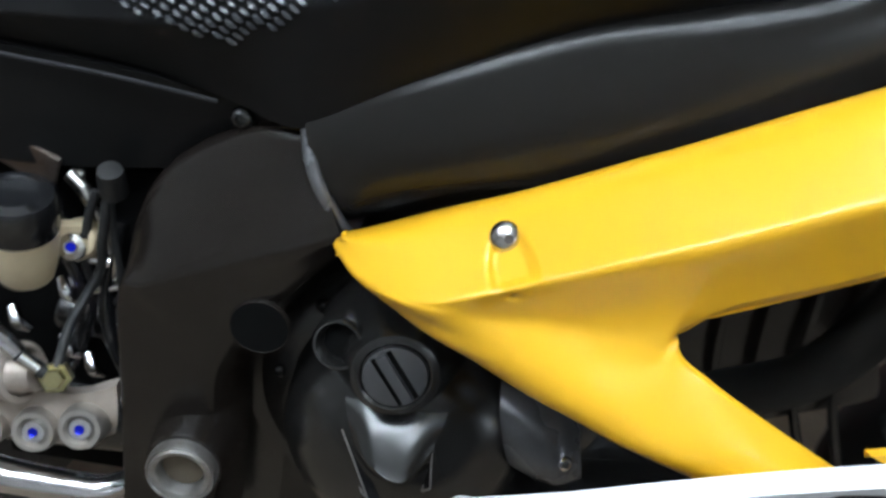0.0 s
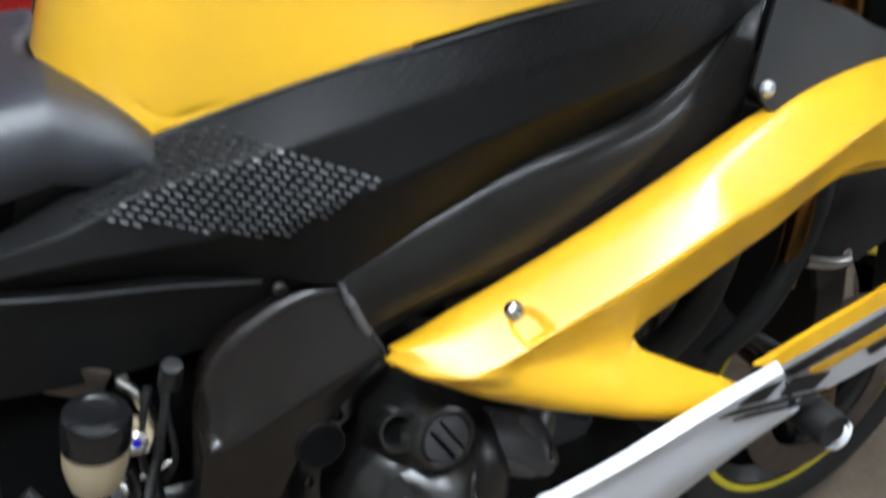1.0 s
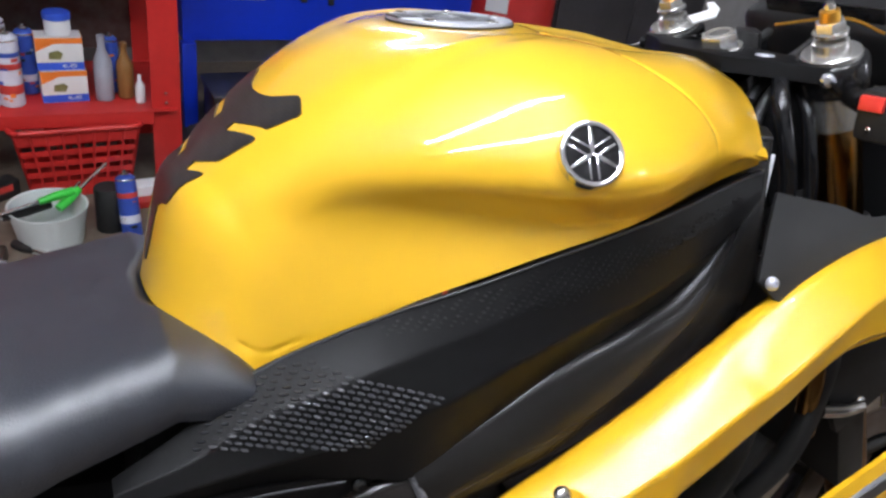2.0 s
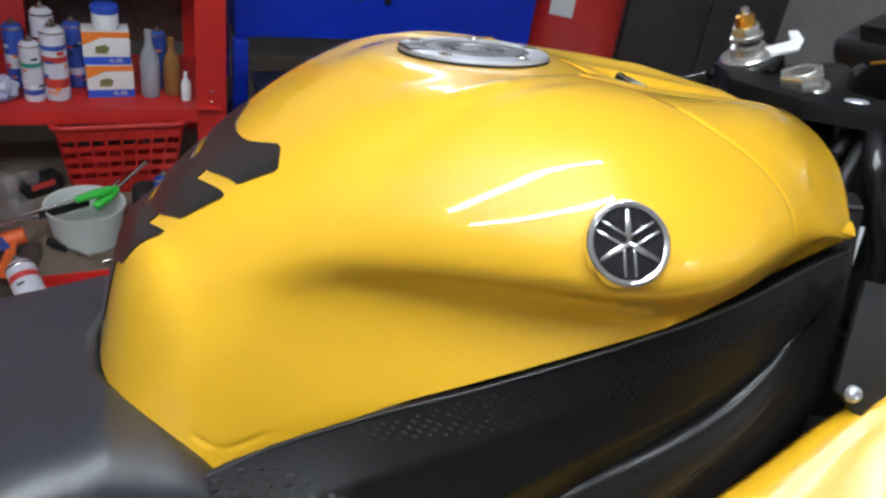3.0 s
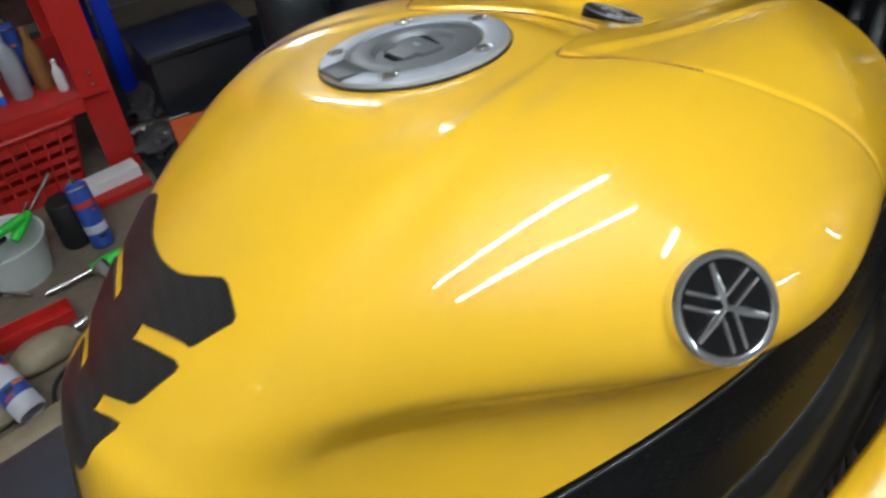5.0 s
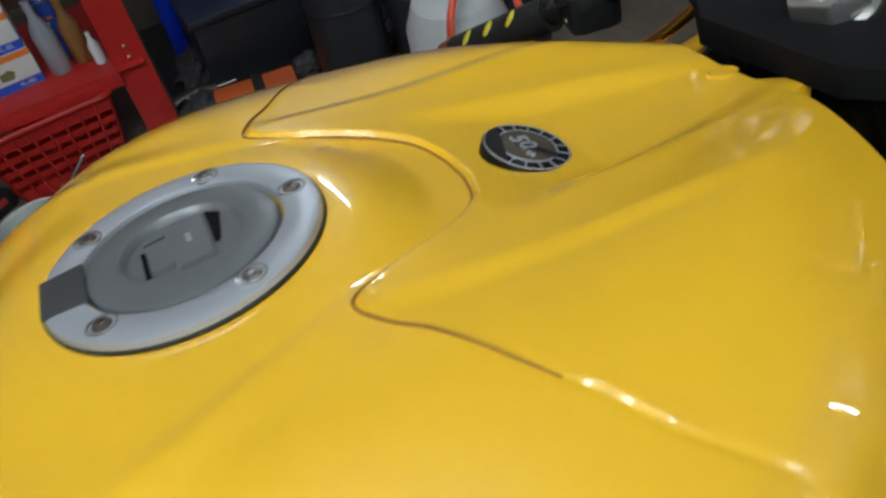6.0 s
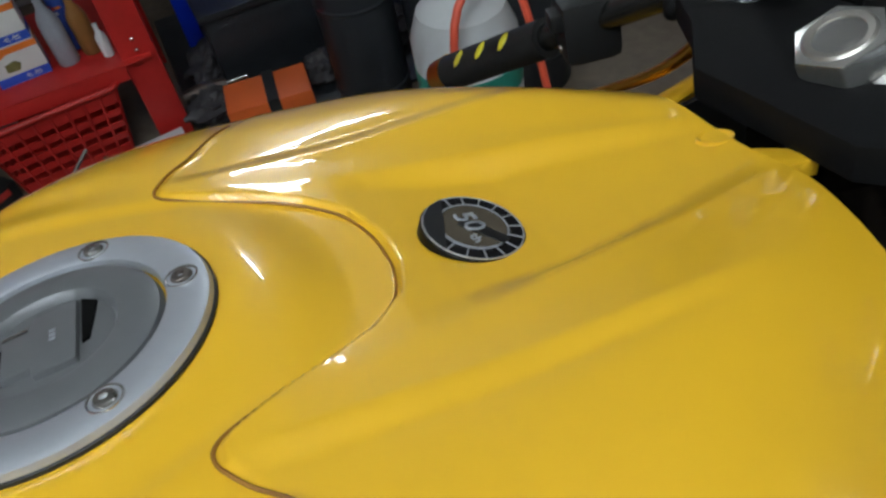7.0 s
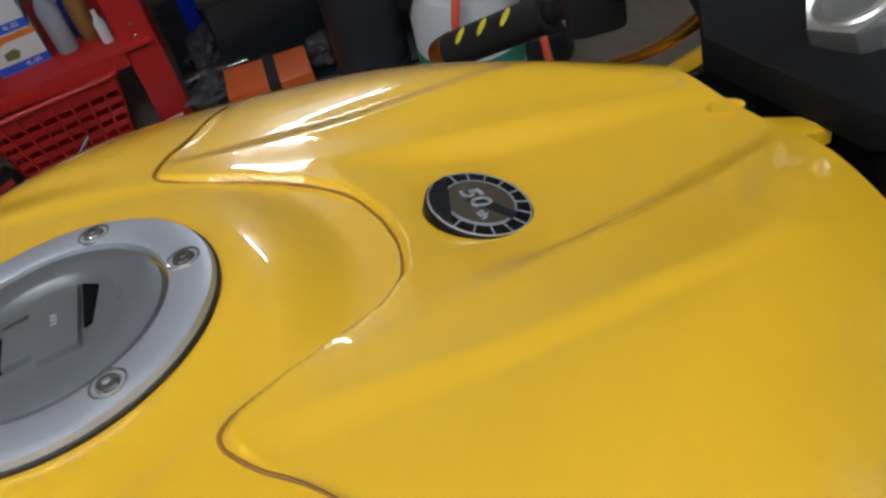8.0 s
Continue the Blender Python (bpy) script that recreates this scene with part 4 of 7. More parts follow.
def fairing_body(name, side, label):
    """Upper facet, fold and lower arm as one moulding, forking round the window."""
    ku, kl = knots(FC), knots(LA)
    fork = ku[5]
    tipu = np.linspace(0, fork, 120)
    us = np.r_[tipu, np.linspace(fork, ku[-1], 111)[1:]]
    ls = np.r_[tipu, np.linspace(fork, kl[-1], 71)[1:]]
    A, B, C = (along(r, ku, us) for r in (FA, FB, FC))
    D, E, F = (along(r, kl, ls) for r in (LA, LB, LC))
    D[:120] = C[:120]
    # the facet's upper edge stands proud along the middle of the arm
    swell = smooth((A[:, :1] + 0.01) / 0.09) * smooth((0.22 - A[:, :1]) / 0.14)
    A = A + swell * np.array([-0.0036, -0.0046, 0.0048])
    out = np.array([0, -1.0, 0])
    up = [A + np.array([0, 0.010, -0.006]), A + np.array([0, 0.004, -0.0012]), A]
    up += [A * (1 - t) + B * t + out * 0.0088 * (1 - t) * (1 - math.exp(-t / 0.08)) for t in np.linspace(0, 1, 31)[1:]]
    up += [B * (1 - t) + C * t + out * -0.0008 * math.sin(math.pi * t) for t in np.linspace(0, 1, 11)[1:]]
    lo = [D * (1 - t) + E * t + out * 0.001 * math.sin(math.pi * t) for t in np.linspace(0, 1, 9)]
    lo += [E * (1 - t) + F * t + out * 0.005 * math.sin(math.pi * t) for t in np.linspace(0, 1, 9)[1:]]
    lo += [F + np.array([0, 0.005, -0.004]), F + np.array([0, 0.014, -0.005])]
    bm = bmesh.new()
    gu = [[bm.verts.new(p) for p in r] for r in up]
    gl = [[gu[-1][j] if i == 0 and j < 120 else bm.verts.new(p) for j, p in enumerate(r)] for i, r in enumerate(lo)]
    for g in (gu, gl):
        for a, b in zip(g, g[1:]):
            for j in range(len(a) - 1):
                bm.faces.new((a[j], a[j + 1], b[j + 1], b[j]))
    # the fold runs out towards the nose
    for _ in range(30):
        nose = [(v, max(0.0, min(1.0, (-0.018 - v.co.x) / 0.03))) for v in bm.verts if v.co.x < -0.018 and not v.is_boundary]
        moved = [(v, v.co.lerp(sum((e.other_vert(v).co for e in v.link_edges), Vector()) / len(v.link_edges), 0.6 * f)) for v, f in nose]
        for v, c in moved:
            v.co = c
    for _ in range(4):
        moved = [(v, v.co.lerp(sum((e.other_vert(v).co for e in v.link_edges), Vector()) / len(v.link_edges), 0.5)) for v in bm.verts if not v.is_boundary]
        for v, c in moved:
            v.co = c
    # soft hollow where the arm forks
    knot = Vector((float(D[119][0]), float(D[119][1]), float(D[119][2])))
    for _ in range(40):
        ring = [(v, 1 - (v.co - knot).length / 0.045) for v in bm.verts if (v.co - knot).length < 0.045 and not v.is_boundary]
        moved = [(v, v.co.lerp(sum((e.other_vert(v).co for e in v.link_edges), Vector()) / len(v.link_edges), 0.7 * f)) for v, f in ring]
        for v, c in moved:
            v.co = c
    # the pocket in which the screw sits
    for v in bm.verts:
        r = math.hypot((v.co.x - 0.0125) / 0.0135, (v.co.z - 0.6335) / 0.0125)
        if r < 1 and v.co.y > -0.275:
            v.co += Vector((-0.1, 1.0, -0.5)).normalized() * 0.0055 * float(smooth(np.array((1 - r) / 0.35)))
    bmesh.ops.recalc_face_normals(bm, faces=bm.faces)
    bm.normal_update()
    if sum(f.normal.y for f in bm.faces) > 0:
        bmesh.ops.reverse_faces(bm, faces=bm.faces)
    if side > 0:
        for v in bm.verts:
            v.co.y = -v.co.y
        bmesh.ops.reverse_faces(bm, faces=bm.faces)
    me = bpy.data.meshes.new(name)
    bm.to_mesh(me)
    bm.free()
    ob = link(name, me, YELLOW_FAIRING, bike, label)
    md = ob.modifiers.new("thickness", "SOLIDIFY")
    md.thickness = 0.003
    md.offset = -1
    return ob


fairing = fairing_body("side_fairing", -1, "glossy yellow side fairing with an open wedge-shaped window")
# window edge, turned inwards
edge = matched([FC[6:]], 60)[0]
sheet("window_lip", np.stack([edge + np.array([0, 0.0015, 0]), edge + np.array([0, 0.014, 0.001])]), YELLOW_FAIRING, fairing, 0.002)
SCN = Vector((0.10, -1.0, 0.55)).normalized()
bolt = lathe("fairing_screw", [(0.0020, 0.0018), (0.0024, 0.0058), (0.0052, 0.0052), (0.0078, 0.0034), (0.0091, 0.0008), (0.0091, -0.003)], facing((0.0080, -0.2470, 0.6385), SCN), STEEL, fairing, "domed steel fairing screw", n=28)
lathe("socket", [(0.0, 0.0012), (0.0024, 0.0014), (0.0026, 0.003)], facing((0.0080, -0.2470, 0.6385), SCN), RUSTY, bolt, n=6)

# --- white lower cowl with plain dark marks, and the yellow strip ahead of it
WT = [(0.0011, -0.3131, 0.5086), (0.0016, -0.3158, 0.5176), (0.0083, -0.3194, 0.5261), (0.0199, -0.3220, 0.5337), (0.0539, -0.3283, 0.5534), (0.0906, -0.3328, 0.5740), (0.1309, -0.3355, 0.5937), (0.1739, -0.3381, 0.6124), (0.1900, -0.3390, 0.6187)]
WM = [(0.0038, -0.3176, 0.5068), (0.0119, -0.3220, 0.5122), (0.0289, -0.3247, 0.5167), (0.0629, -0.3310, 0.5301), (0.0987, -0.3355, 0.5480), (0.1372, -0.3390, 0.5650), (0.1792, -0.3417, 0.5838), (0.2061, -0.3435, 0.5928)]
WB2 = [(0.0146, -0.3176, 0.4943), (0.0146, -0.3185, 0.4863), (0.0298, -0.3202, 0.4755), (0.0683, -0.3256, 0.4845), (0.1076, -0.3310, 0.5059), (0.1497, -0.3355, 0.5274), (0.1927, -0.3399, 0.5489), (0.2258, -0.3426, 0.5632)]
WL2 = [(-0.0239, -0.3006, 0.4370), (0.0029, -0.3023, 0.4227), (0.0450, -0.3050, 0.4164), (0.0915, -0.3131, 0.4388), (0.1309, -0.3202, 0.4692), (0.1676, -0.3265, 0.5015), (0.2052, -0.3319, 0.5319), (0.2455, -0.3364, 0.5596)]
WO = [(x, y - 0.009, z - 0.005) for x, y, z in WT]
wg = np.concatenate([np.stack(matched([WT], 70)), loft([matched([r], 70)[0] for r in (WO, WM, WB2, WL2)], 70, 28)])
cowl = sheet("lower_cowl", wg, WHITE, bike, 0.004, "white lower cowl with dark graphic marks", flip=True)
screw("screw", (0.0799, -0.3167, 0.4442), (0, -1, 0.1), 0.008, cowl, STEEL)


def mark(pts, material=INK, lift=0.0012):
    y = -0.3440 - lift
    bm = bmesh.new()
    a = [bm.verts.new((x, y - 0.02 * max(0, x - 0.155), z)) for x, z in pts]
    b = [bm.verts.new((x, y + 0.0015 - 0.02 * max(0, x - 0.155), z)) for x, z in pts]
    bm.faces.new(a)
    bm.faces.new(b[::-1])
    for i in range(len(a)):
        bm.faces.new((a[i], a[(i + 1) % len(a)], b[(i + 1) % len(a)], b[i]))
    return part("graphic_mark", bm, material, cowl)


mark([(0.1372, 0.5811), (0.2392, 0.5811), (0.2553, 0.5847), (0.1497, 0.5843)])
mark([(0.1551, 0.5883), (0.1694, 0.6030), (0.1945, 0.6030), (0.1819, 0.5883)])
mark([(0.1998, 0.5883), (0.2088, 0.6035), (0.2499, 0.6017), (0.2374, 0.5874)])
mark([(0.1542, 0.5749), (0.2499, 0.5731), (0.2661, 0.5758), (0.1694, 0.5775)])

# yellow and graphic strip running forward from the cowl
ST = [(0.1748, -0.3364, 0.6160), (0.2385, -0.3360, 0.6403), (0.3191, -0.3338, 0.6690), (0.3660, -0.3199, 0.6975), (0.4469, -0.3010, 0.7366)]
SM = [(0.1925, -0.3379, 0.6095), (0.2577, -0.3384, 0.6319), (0.3347, -0.3357, 0.6591), (0.3766, -0.3212, 0.6840), (0.4566, -0.3032, 0.7231)]
SL = [(0.2224, -0.3361, 0.5869), (0.2923, -0.3373, 0.6080), (0.3650, -0.3348, 0.6316), (0.4041, -0.3223, 0.6529), (0.4761, -0.3049, 0.6959)]
SE = [(0.2526, -0.3287, 0.5568), (0.3243, -0.3308, 0.5776), (0.3945, -0.3303, 0.5993), (0.4372, -0.3204, 0.6185), (0.4947, -0.3047, 0.6610)]
tip = np.stack(matched([ST], 60)) + np.array([0, 0.006, -0.002])
strip = sheet("fairing_strip", np.concatenate([tip, np.stack(matched([ST, SM], 60))]), YELLOW_FAIRING, bike, 0.004, "yellow upper edge of the front cowl", flip=True)
lowstrip = sheet("graphic_panel", np.stack(matched([SM, SL, SE], 60)), WHITE, bike, 0.004, "white, black and yellow graphic cowl panel", flip=True)


def band(f0, f1, v0, v1, material):
    A, B2, C2 = matched([SM, SL, SE], 60)
    g = []
    for v in np.linspace(v0, v1, 4):
        row = A * (1 - v) + C2 * v
        i0, i1 = int(f0 * 59), int(f1 * 59)
        sh = int((v - v0) * 6)
        g.append(row[max(0, i0 + sh):i1 + sh][:max(2, i1 - i0 - 2)])
    m = min(len(r) for r in g)
    g = np.stack([r[:m] for r in g]) + np.array([0, -0.0042, 0])
    sheet("graphic_band", g, material, lowstrip, 0.001, flip=True)


band(0.02, 0.30, 0.03, 0.22, INK)
band(0.10, 0.72, 0.30, 0.46, YELLOW_FAIRING)
band(0.22, 0.50, 0.04, 0.26, CAPGREY)
band(0.48, 0.80, 0.05, 0.28, INK)
band(0.30, 0.85, 0.52, 0.66, INK)

# --- engine: clutch cover with filler plug, bosses and ribs
ECN = Vector((0.0, -1.0, 0.10)).normalized()
EM = facing((-0.018, -0.200, 0.441), ECN)
DOME = [(0.0, 0.0540), (0.012, 0.0532), (0.024, 0.0506), (0.036, 0.0466), (0.048, 0.0416), (0.059, 0.0352), (0.068, 0.0275), (0.076, 0.0170), (0.0825, 0.0045), (0.085, -0.006)]
engine = lathe("clutch_cover", DOME + [(0.086, -0.036), (0.104, -0.040), (0.110, -0.046), (0.110, -0.07)], EM, ENGINE, bike, "black painted domed clutch cover", n=72)


def on_dome(p, lift):
    q = EM.inverted() @ Vector(p)
    q.z = float(np.interp(math.hypot(q.x, q.y), [d[0] for d in DOME], [d[1] for d in DOME])) + lift
    return EM @ q


OM = facing((-0.034, -0.243, 0.530), Vector((0.02, -1.0, 0.24)).normalized())
lathe("filler_boss", [(0.050, -0.056), (0.042, -0.036), (0.034, -0.017), (0.0290, -0.0050), (0.0262, 0.0002), (0.0236, 0.0014), (0.0220, 0.0016), (0.0205, 0.0008), (0.0203, -0.003)], OM, ENGINE, engine, n=36)
plug = lathe("filler_plug", [(0.0, 0.0026), (0.0180, 0.0026), (0.0190, 0.0020), (0.0194, 0.0002), (0.0194, -0.006)], OM, CAPGREY, engine, "grey oil filler plug with a grip bar", n=36)
slab("grip_bar", (0.0070, 0.034, 0.007), OM @ pose(0, 0, 0.0032, 0, 0, 38), CAPGREY, plug, bevel=0.0018)
for q in (-1, 1):
    slab("groove", (0.0030, 0.034, 0.0012), OM @ pose(0, 0, 0.0026, 0, 0, 38) @ pose(q * 0.0052, 0, 0), HOLLOWSHADE, plug, bevel=0)
BSM = facing((-0.0695, -0.2315, 0.5370), (-0.16, -1, 0.40))
lathe("boss", [(0.0096, -0.0065), (0.0118, 0.0002), (0.0134, 0.0032), (0.0146, 0.0034), (0.0160, 0.0020), (0.0172, -0.003), (0.0180, -0.024)], BSM, ENGINE, engine, n=36)
lathe("boss_hole", [(0.0, -0.0062), (0.0099, -0.0062), (0.0099, -0.0050)], BSM, HOLLOWSHADE, engine, n=32)
RAMP = [[(-0.064, 0.503, -0.003), (-0.042, 0.502, -0.003), (-0.018, 0.501, -0.003), (0.006, 0.506, -0.003)], [(-0.060, 0.490, 0.001), (-0.040, 0.488, 0.0075), (-0.018, 0.487, 0.0090), (0.001, 0.493, 0.0030)],
        [(-0.054, 0.477, 0.0040), (-0.038, 0.472, 0.0160), (-0.018, 0.470, 0.0185), (-0.003, 0.479, 0.0070)], [(-0.053, 0.474, 0.0040), (-0.038, 0.4685, 0.0155), (-0.018, 0.4665, 0.0175), (-0.003, 0.4760, 0.0065)], [(-0.050, 0.460, -0.003), (-0.037, 0.449, -0.003), (-0.018, 0.445, -0.003), (-0.002, 0.460, -0.003)]]
sheet("cover_ramp", loft([[tuple(on_dome((x, -0.25, z), h)) for x, z, h in r] for r in RAMP], 24, 24), ENGINE, engine, 0.002, flip=True)
for base, tipz in (([(-0.060, -0.2480, 0.4745), (-0.041, -0.2515, 0.4350), (-0.028, -0.2520, 0.4340)], (-0.037, -0.2585, 0.4400)), ([(-0.005, -0.2470, 0.4905), (-0.004, -0.2520, 0.4470), (0.008, -0.2510, 0.4580)], (0.000, -0.2585, 0.4560))):
    base, tipz = [tuple(on_dome(p, -0.0006)) for p in base], tuple(on_dome(tipz, 0.0075))
    wedge = raw("wedge", base + [tipz], [(0, 1, 3), (1, 2, 3), (2, 0, 3), (0, 2, 1)], GLOSSBLACK, engine, smooth=False)
    va, vb, vc = (Vector(p) + Vector((0, -0.0008, 0)) for p in base)
    vt = Vector(tipz)
    # thin pale tubes paint the glints along the wedge's edges
    tube("edge_glint", [va, va.lerp(vt, 0.5), vt], 0.0006, WORNGLINT, wedge, n=6)
    tube("edge_glint", [vb, vb.lerp(vt, 0.5), vt], [0.0010, 0.0006], WORNGLINT, wedge, n=6)
    tube("edge_glint", [va, va.lerp(vb, 0.5), vb], [0.0004, 0.0009], WORNGLINT, wedge, n=6)
for i in range(9):
    slab("writing_bar", (0.0026, 0.0006, 0.0022), Matrix.Translation(on_dome(Vector((-0.022, -0.2520, 0.4135)).lerp(Vector((0.022, -0.2490, 0.3995)), i / 8), 0.0002)) @ pose(0, 0, 0, -25), CAPGREY, engine, bevel=0)
for i in range(6):
    slab("writing_bar", (0.0022, 0.0006, 0.0034), Matrix.Translation(on_dome(Vector((-0.042, -0.2490, 0.4975)).lerp(Vector((-0.020, -0.2490, 0.4985)), i / 5), 0.0002)) @ pose(0, 0, 0, -25), INK, engine, bevel=0)
lathe("shoulder", [(0.110, -0.065), (0.132, -0.064), (0.138, -0.08), (0.138, -0.12)], EM, ENGINE, engine, n=56)
for i in range(9):
    a = 2 * math.pi * i / 9 + 0.3
    screw("screw", EM @ Vector((0.096 * math.cos(a), 0.096 * math.sin(a), -0.038)), ECN, 0.0058, engine, ENGINE)
crank = slab("crankcase", (0.36, 0.26, 0.30), pose(0.05, 0.0, 0.37), ENGINE, bike, "black painted crankcase", bevel=0.02)
cyl = slab("cylinder_block", (0.24, 0.27, 0.26), pose(0.16, -0.01, 0.55, 0, -28), ENGINE, bike, "black cylinder block", bevel=0.015)
lathe("pump_cover", [(0.0, 0.022), (0.020, 0.020), (0.032, 0.010), (0.038, 0.0), (0.040, -0.04)], facing((0.081, -0.194, 0.477), (0.25, -1, 0.35)), ENGINE, crank, n=32)
BRK = loft([[(0.030, -0.190, 0.508), (0.055, -0.205, 0.506), (0.076, -0.212, 0.500), (0.092, -0.208, 0.486)],
            [(0.030, -0.212, 0.492), (0.055, -0.226, 0.490), (0.075, -0.233, 0.484), (0.094, -0.226, 0.472)],
            [(0.032, -0.218, 0.472), (0.056, -0.233, 0.472), (0.078, -0.240, 0.468), (0.097, -0.231, 0.460)],
            [(0.036, -0.212, 0.452), (0.058, -0.228, 0.452), (0.080, -0.234, 0.450), (0.097, -0.224, 0.447)],
            [(0.040, -0.190, 0.436), (0.060, -0.205, 0.436), (0.080, -0.208, 0.437), (0.094, -0.202, 0.438)]], 24, 24)
sheet("bracket", BRK, WORNCAST, crank, 0.010, "worn black cast bracket", flip=True)
screw("screw", (0.082, -0.235, 0.473), (0.3, -1, 0.5), 0.0055, crank, STEEL)
for i in range(5):
    tube("rib", [(0.20 + 0.03 * i, -0.150, 0.42), (0.16 + 0.03 * i, -0.152, 0.50), (0.14 + 0.03 * i, -0.150, 0.60)], 0.004, ENGINE, cyl, n=6)
tube("coolant_hose", [(0.172, -0.197, 0.516), (0.212, -0.223, 0.573), (0.237, -0.224, 0.660), (0.253, -0.196, 0.744)], 0.016, DARK, bike, "black coolant hose")
tube("coolant_hose", [(0.300, -0.196, 0.510), (0.326, -0.219, 0.584), (0.349, -0.219, 0.691), (0.347, -0.194, 0.775)], 0.013, DARK, bike, "black coolant hose")
rad = slab("radiator", (0.045, 0.36, 0.30), pose(0.47, 0, 0.60, 0, -18), PLASTIC, bike, "black radiator with side tank", bevel=0.006)
tank_end = slab("side_tank", (0.055, 0.03, 0.30), pose(0.498, -0.222, 0.679, 0, -18), PLASTIC, rad, bevel=0.008)
screw("screw", (0.472, -0.236, 0.698), (-0.2, -1, 0), 0.009, rad, STEEL)
screw("screw", (0.404, -0.231, 0.632), (-0.2, -1, 0), 0.006, rad, STEEL)
tube("bleed_pipe", [(0.344, -0.230, 0.632), (0.374, -0.234, 0.628), (0.404, -0.233, 0.627)], 0.007, STEEL, rad)
slab("radiator_bracket", (0.16, 0.01, 0.12), pose(0.427, -0.221, 0.682, 0, -30), PLASTIC, rad, bevel=0.003)

# crash bung in front of the cowl
bung = tube("crash_bung", [(0.2697, -0.2819, 0.5472), (0.2652, -0.3183, 0.549), (0.2597, -0.3638, 0.5508)], [0.017, 0.017, 0.016], DARK, bike, "black crash bung with pale end ring", n=20)
lathe("end_ring", [(0.009, 0.0), (0.009, 0.004), (0.0135, 0.004), (0.0145, 0.0)], facing((0.2597, -0.3638, 0.5508), (0.7, -0.6, -0.4)), LABEL, bung, n=24)

# --- rear brake reservoir, brackets, hoses and foot control at the heel plate
RM = facing((-0.279, -0.178, 0.503), Vector((0.06, -0.12, 1.0)).normalized())
res = lathe("brake_reservoir", [(0.0, 0.0), (0.013, 0.0), (0.0165, 0.003), (0.0185, 0.010), (0.0215, 0.024), (0.0220, 0.046), (0.0, 0.046)], RM, FLUID, bike, "cloudy brake fluid reservoir with black cap", n=36)
rcap = lathe("reservoir_cap", [(0.0215, 0.042), (0.0228, 0.043), (0.0232, 0.047), (0.0228, 0.049), (0.0234, 0.051), (0.0232, 0.064), (0.0215, 0.069), (0.0150, 0.071), (0.0120, 0.0695), (0.0, 0.0695)], RM, GLOSSBLACK, res, "black screw cap", n=36)
lathe("reservoir_eye", [(0.0075, 0.002), (0.0082, 0.004), (0.0120, 0.004), (0.0135, 0.0015), (0.0138, -0.010)], facing((-0.250, -0.166, 0.530), (0.1, -1, 0.5)), FLUID, res, n=28)
slab("reservoir_lug", (0.026, 0.008, 0.022), RM @ pose(0.022, 0.004, 0.030, 0, 8), FLUID, res, bevel=0.003)
lb = lathe("reservoir_bolt", [(0.0, 0.004), (0.0045, 0.0055), (0.0085, 0.004), (0.0095, 0.0), (0.0095, -0.01)], facing((-0.250, -0.172, 0.529), (0.1, -1, 0.5)), STEEL, res, n=20)
lathe("bolt_core", [(0.0, 0.002), (0.0042, 0.002), (0.0046, 0.0)], facing((-0.250, -0.175, 0.530), (0.1, -1, 0.5)), BLUEBOLT, res, n=12)
stay = tube("reservoir_stay", [(-0.258, -0.150, 0.569), (-0.245, -0.155, 0.557), (-0.230, -0.155, 0.516), (-0.239, -0.157, 0.491), (-0.262, -0.157, 0.483)], 0.0055, STEEL, bike, "bent bright reservoir stay", n=8)
screw("stay_screw", (-0.254, -0.149, 0.569), (0, -0.7, 0.7), 0.006, stay, STEEL)
slab("tail_bracket", (0.07, 0.004, 0.030), pose(-0.298, -0.147, 0.579, 10, 20, -8), RUSTY, bike, "rust-brown bracket", bevel=0.002)
heel = sheet("heel_plate", loft([[(-0.330, -0.196, 0.432), (-0.296, -0.204, 0.436), (-0.264, -0.208, 0.432), (-0.235, -0.210, 0.438), (-0.214, -0.205, 0.445)],
                                [(-0.330, -0.204, 0.400), (-0.296, -0.212, 0.402), (-0.264, -0.216, 0.405), (-0.235, -0.218, 0.412), (-0.212, -0.211, 0.420)],
                                [(-0.330, -0.196, 0.374), (-0.296, -0.204, 0.377), (-0.264, -0.210, 0.384), (-0.240, -0.213, 0.392), (-0.216, -0.207, 0.401)]], 36, 16), CASTBEIGE, bike, 0.012, "bare beige cast heel plate", flip=True)
for bx, by, bz2 in ((-0.231, -0.222, 0.420), (-0.263, -0.221, 0.409), (-0.301, -0.215, 0.398)):
    b1 = lathe("plate_boss", [(0.0, 0.001), (0.0085, 0.001), (0.0105, 0.006), (0.0135, 0.006), (0.0150, 0.002), (0.0160, -0.020), (0.0, -0.020)], facing((bx, by, bz2), (0.05, -1, 0.45)), CASTALU, heel, n=28)
    lathe("boss_bolt", [(0.0032, 0.003), (0.0034, 0.0055), (0.0070, 0.0055), (0.0080, 0.0035), (0.0080, -0.002)], facing((bx, by, bz2), (0.05, -1, 0.45)), CHROME, b1, n=24)
    lathe("bolt_core", [(0.0, 0.0038), (0.0034, 0.0038), (0.0036, 0.0)], facing((bx, by, bz2), (0.05, -1, 0.45)), BLUEBOLT, b1, n=6)
tube("pedal_tube", [(-0.345, -0.208, 0.346), (-0.300, -0.214, 0.348), (-0.255, -0.216, 0.349), (-0.224, -0.213, 0.348), (-0.205, -0.195, 0.346)], [0.013, 0.013, 0.012, 0.011, 0.008], CHROME, bike, "bright brake pedal tube", n=20)
tube("heel_hose", [(-0.275, -0.150, 0.560), (-0.262, -0.158, 0.520), (-0.250, -0.160, 0.480), (-0.256, -0.160, 0.440), (-0.270, -0.160, 0.405)], 0.0065, GLOSSBLACK, bike, "glossy black hose", n=12)
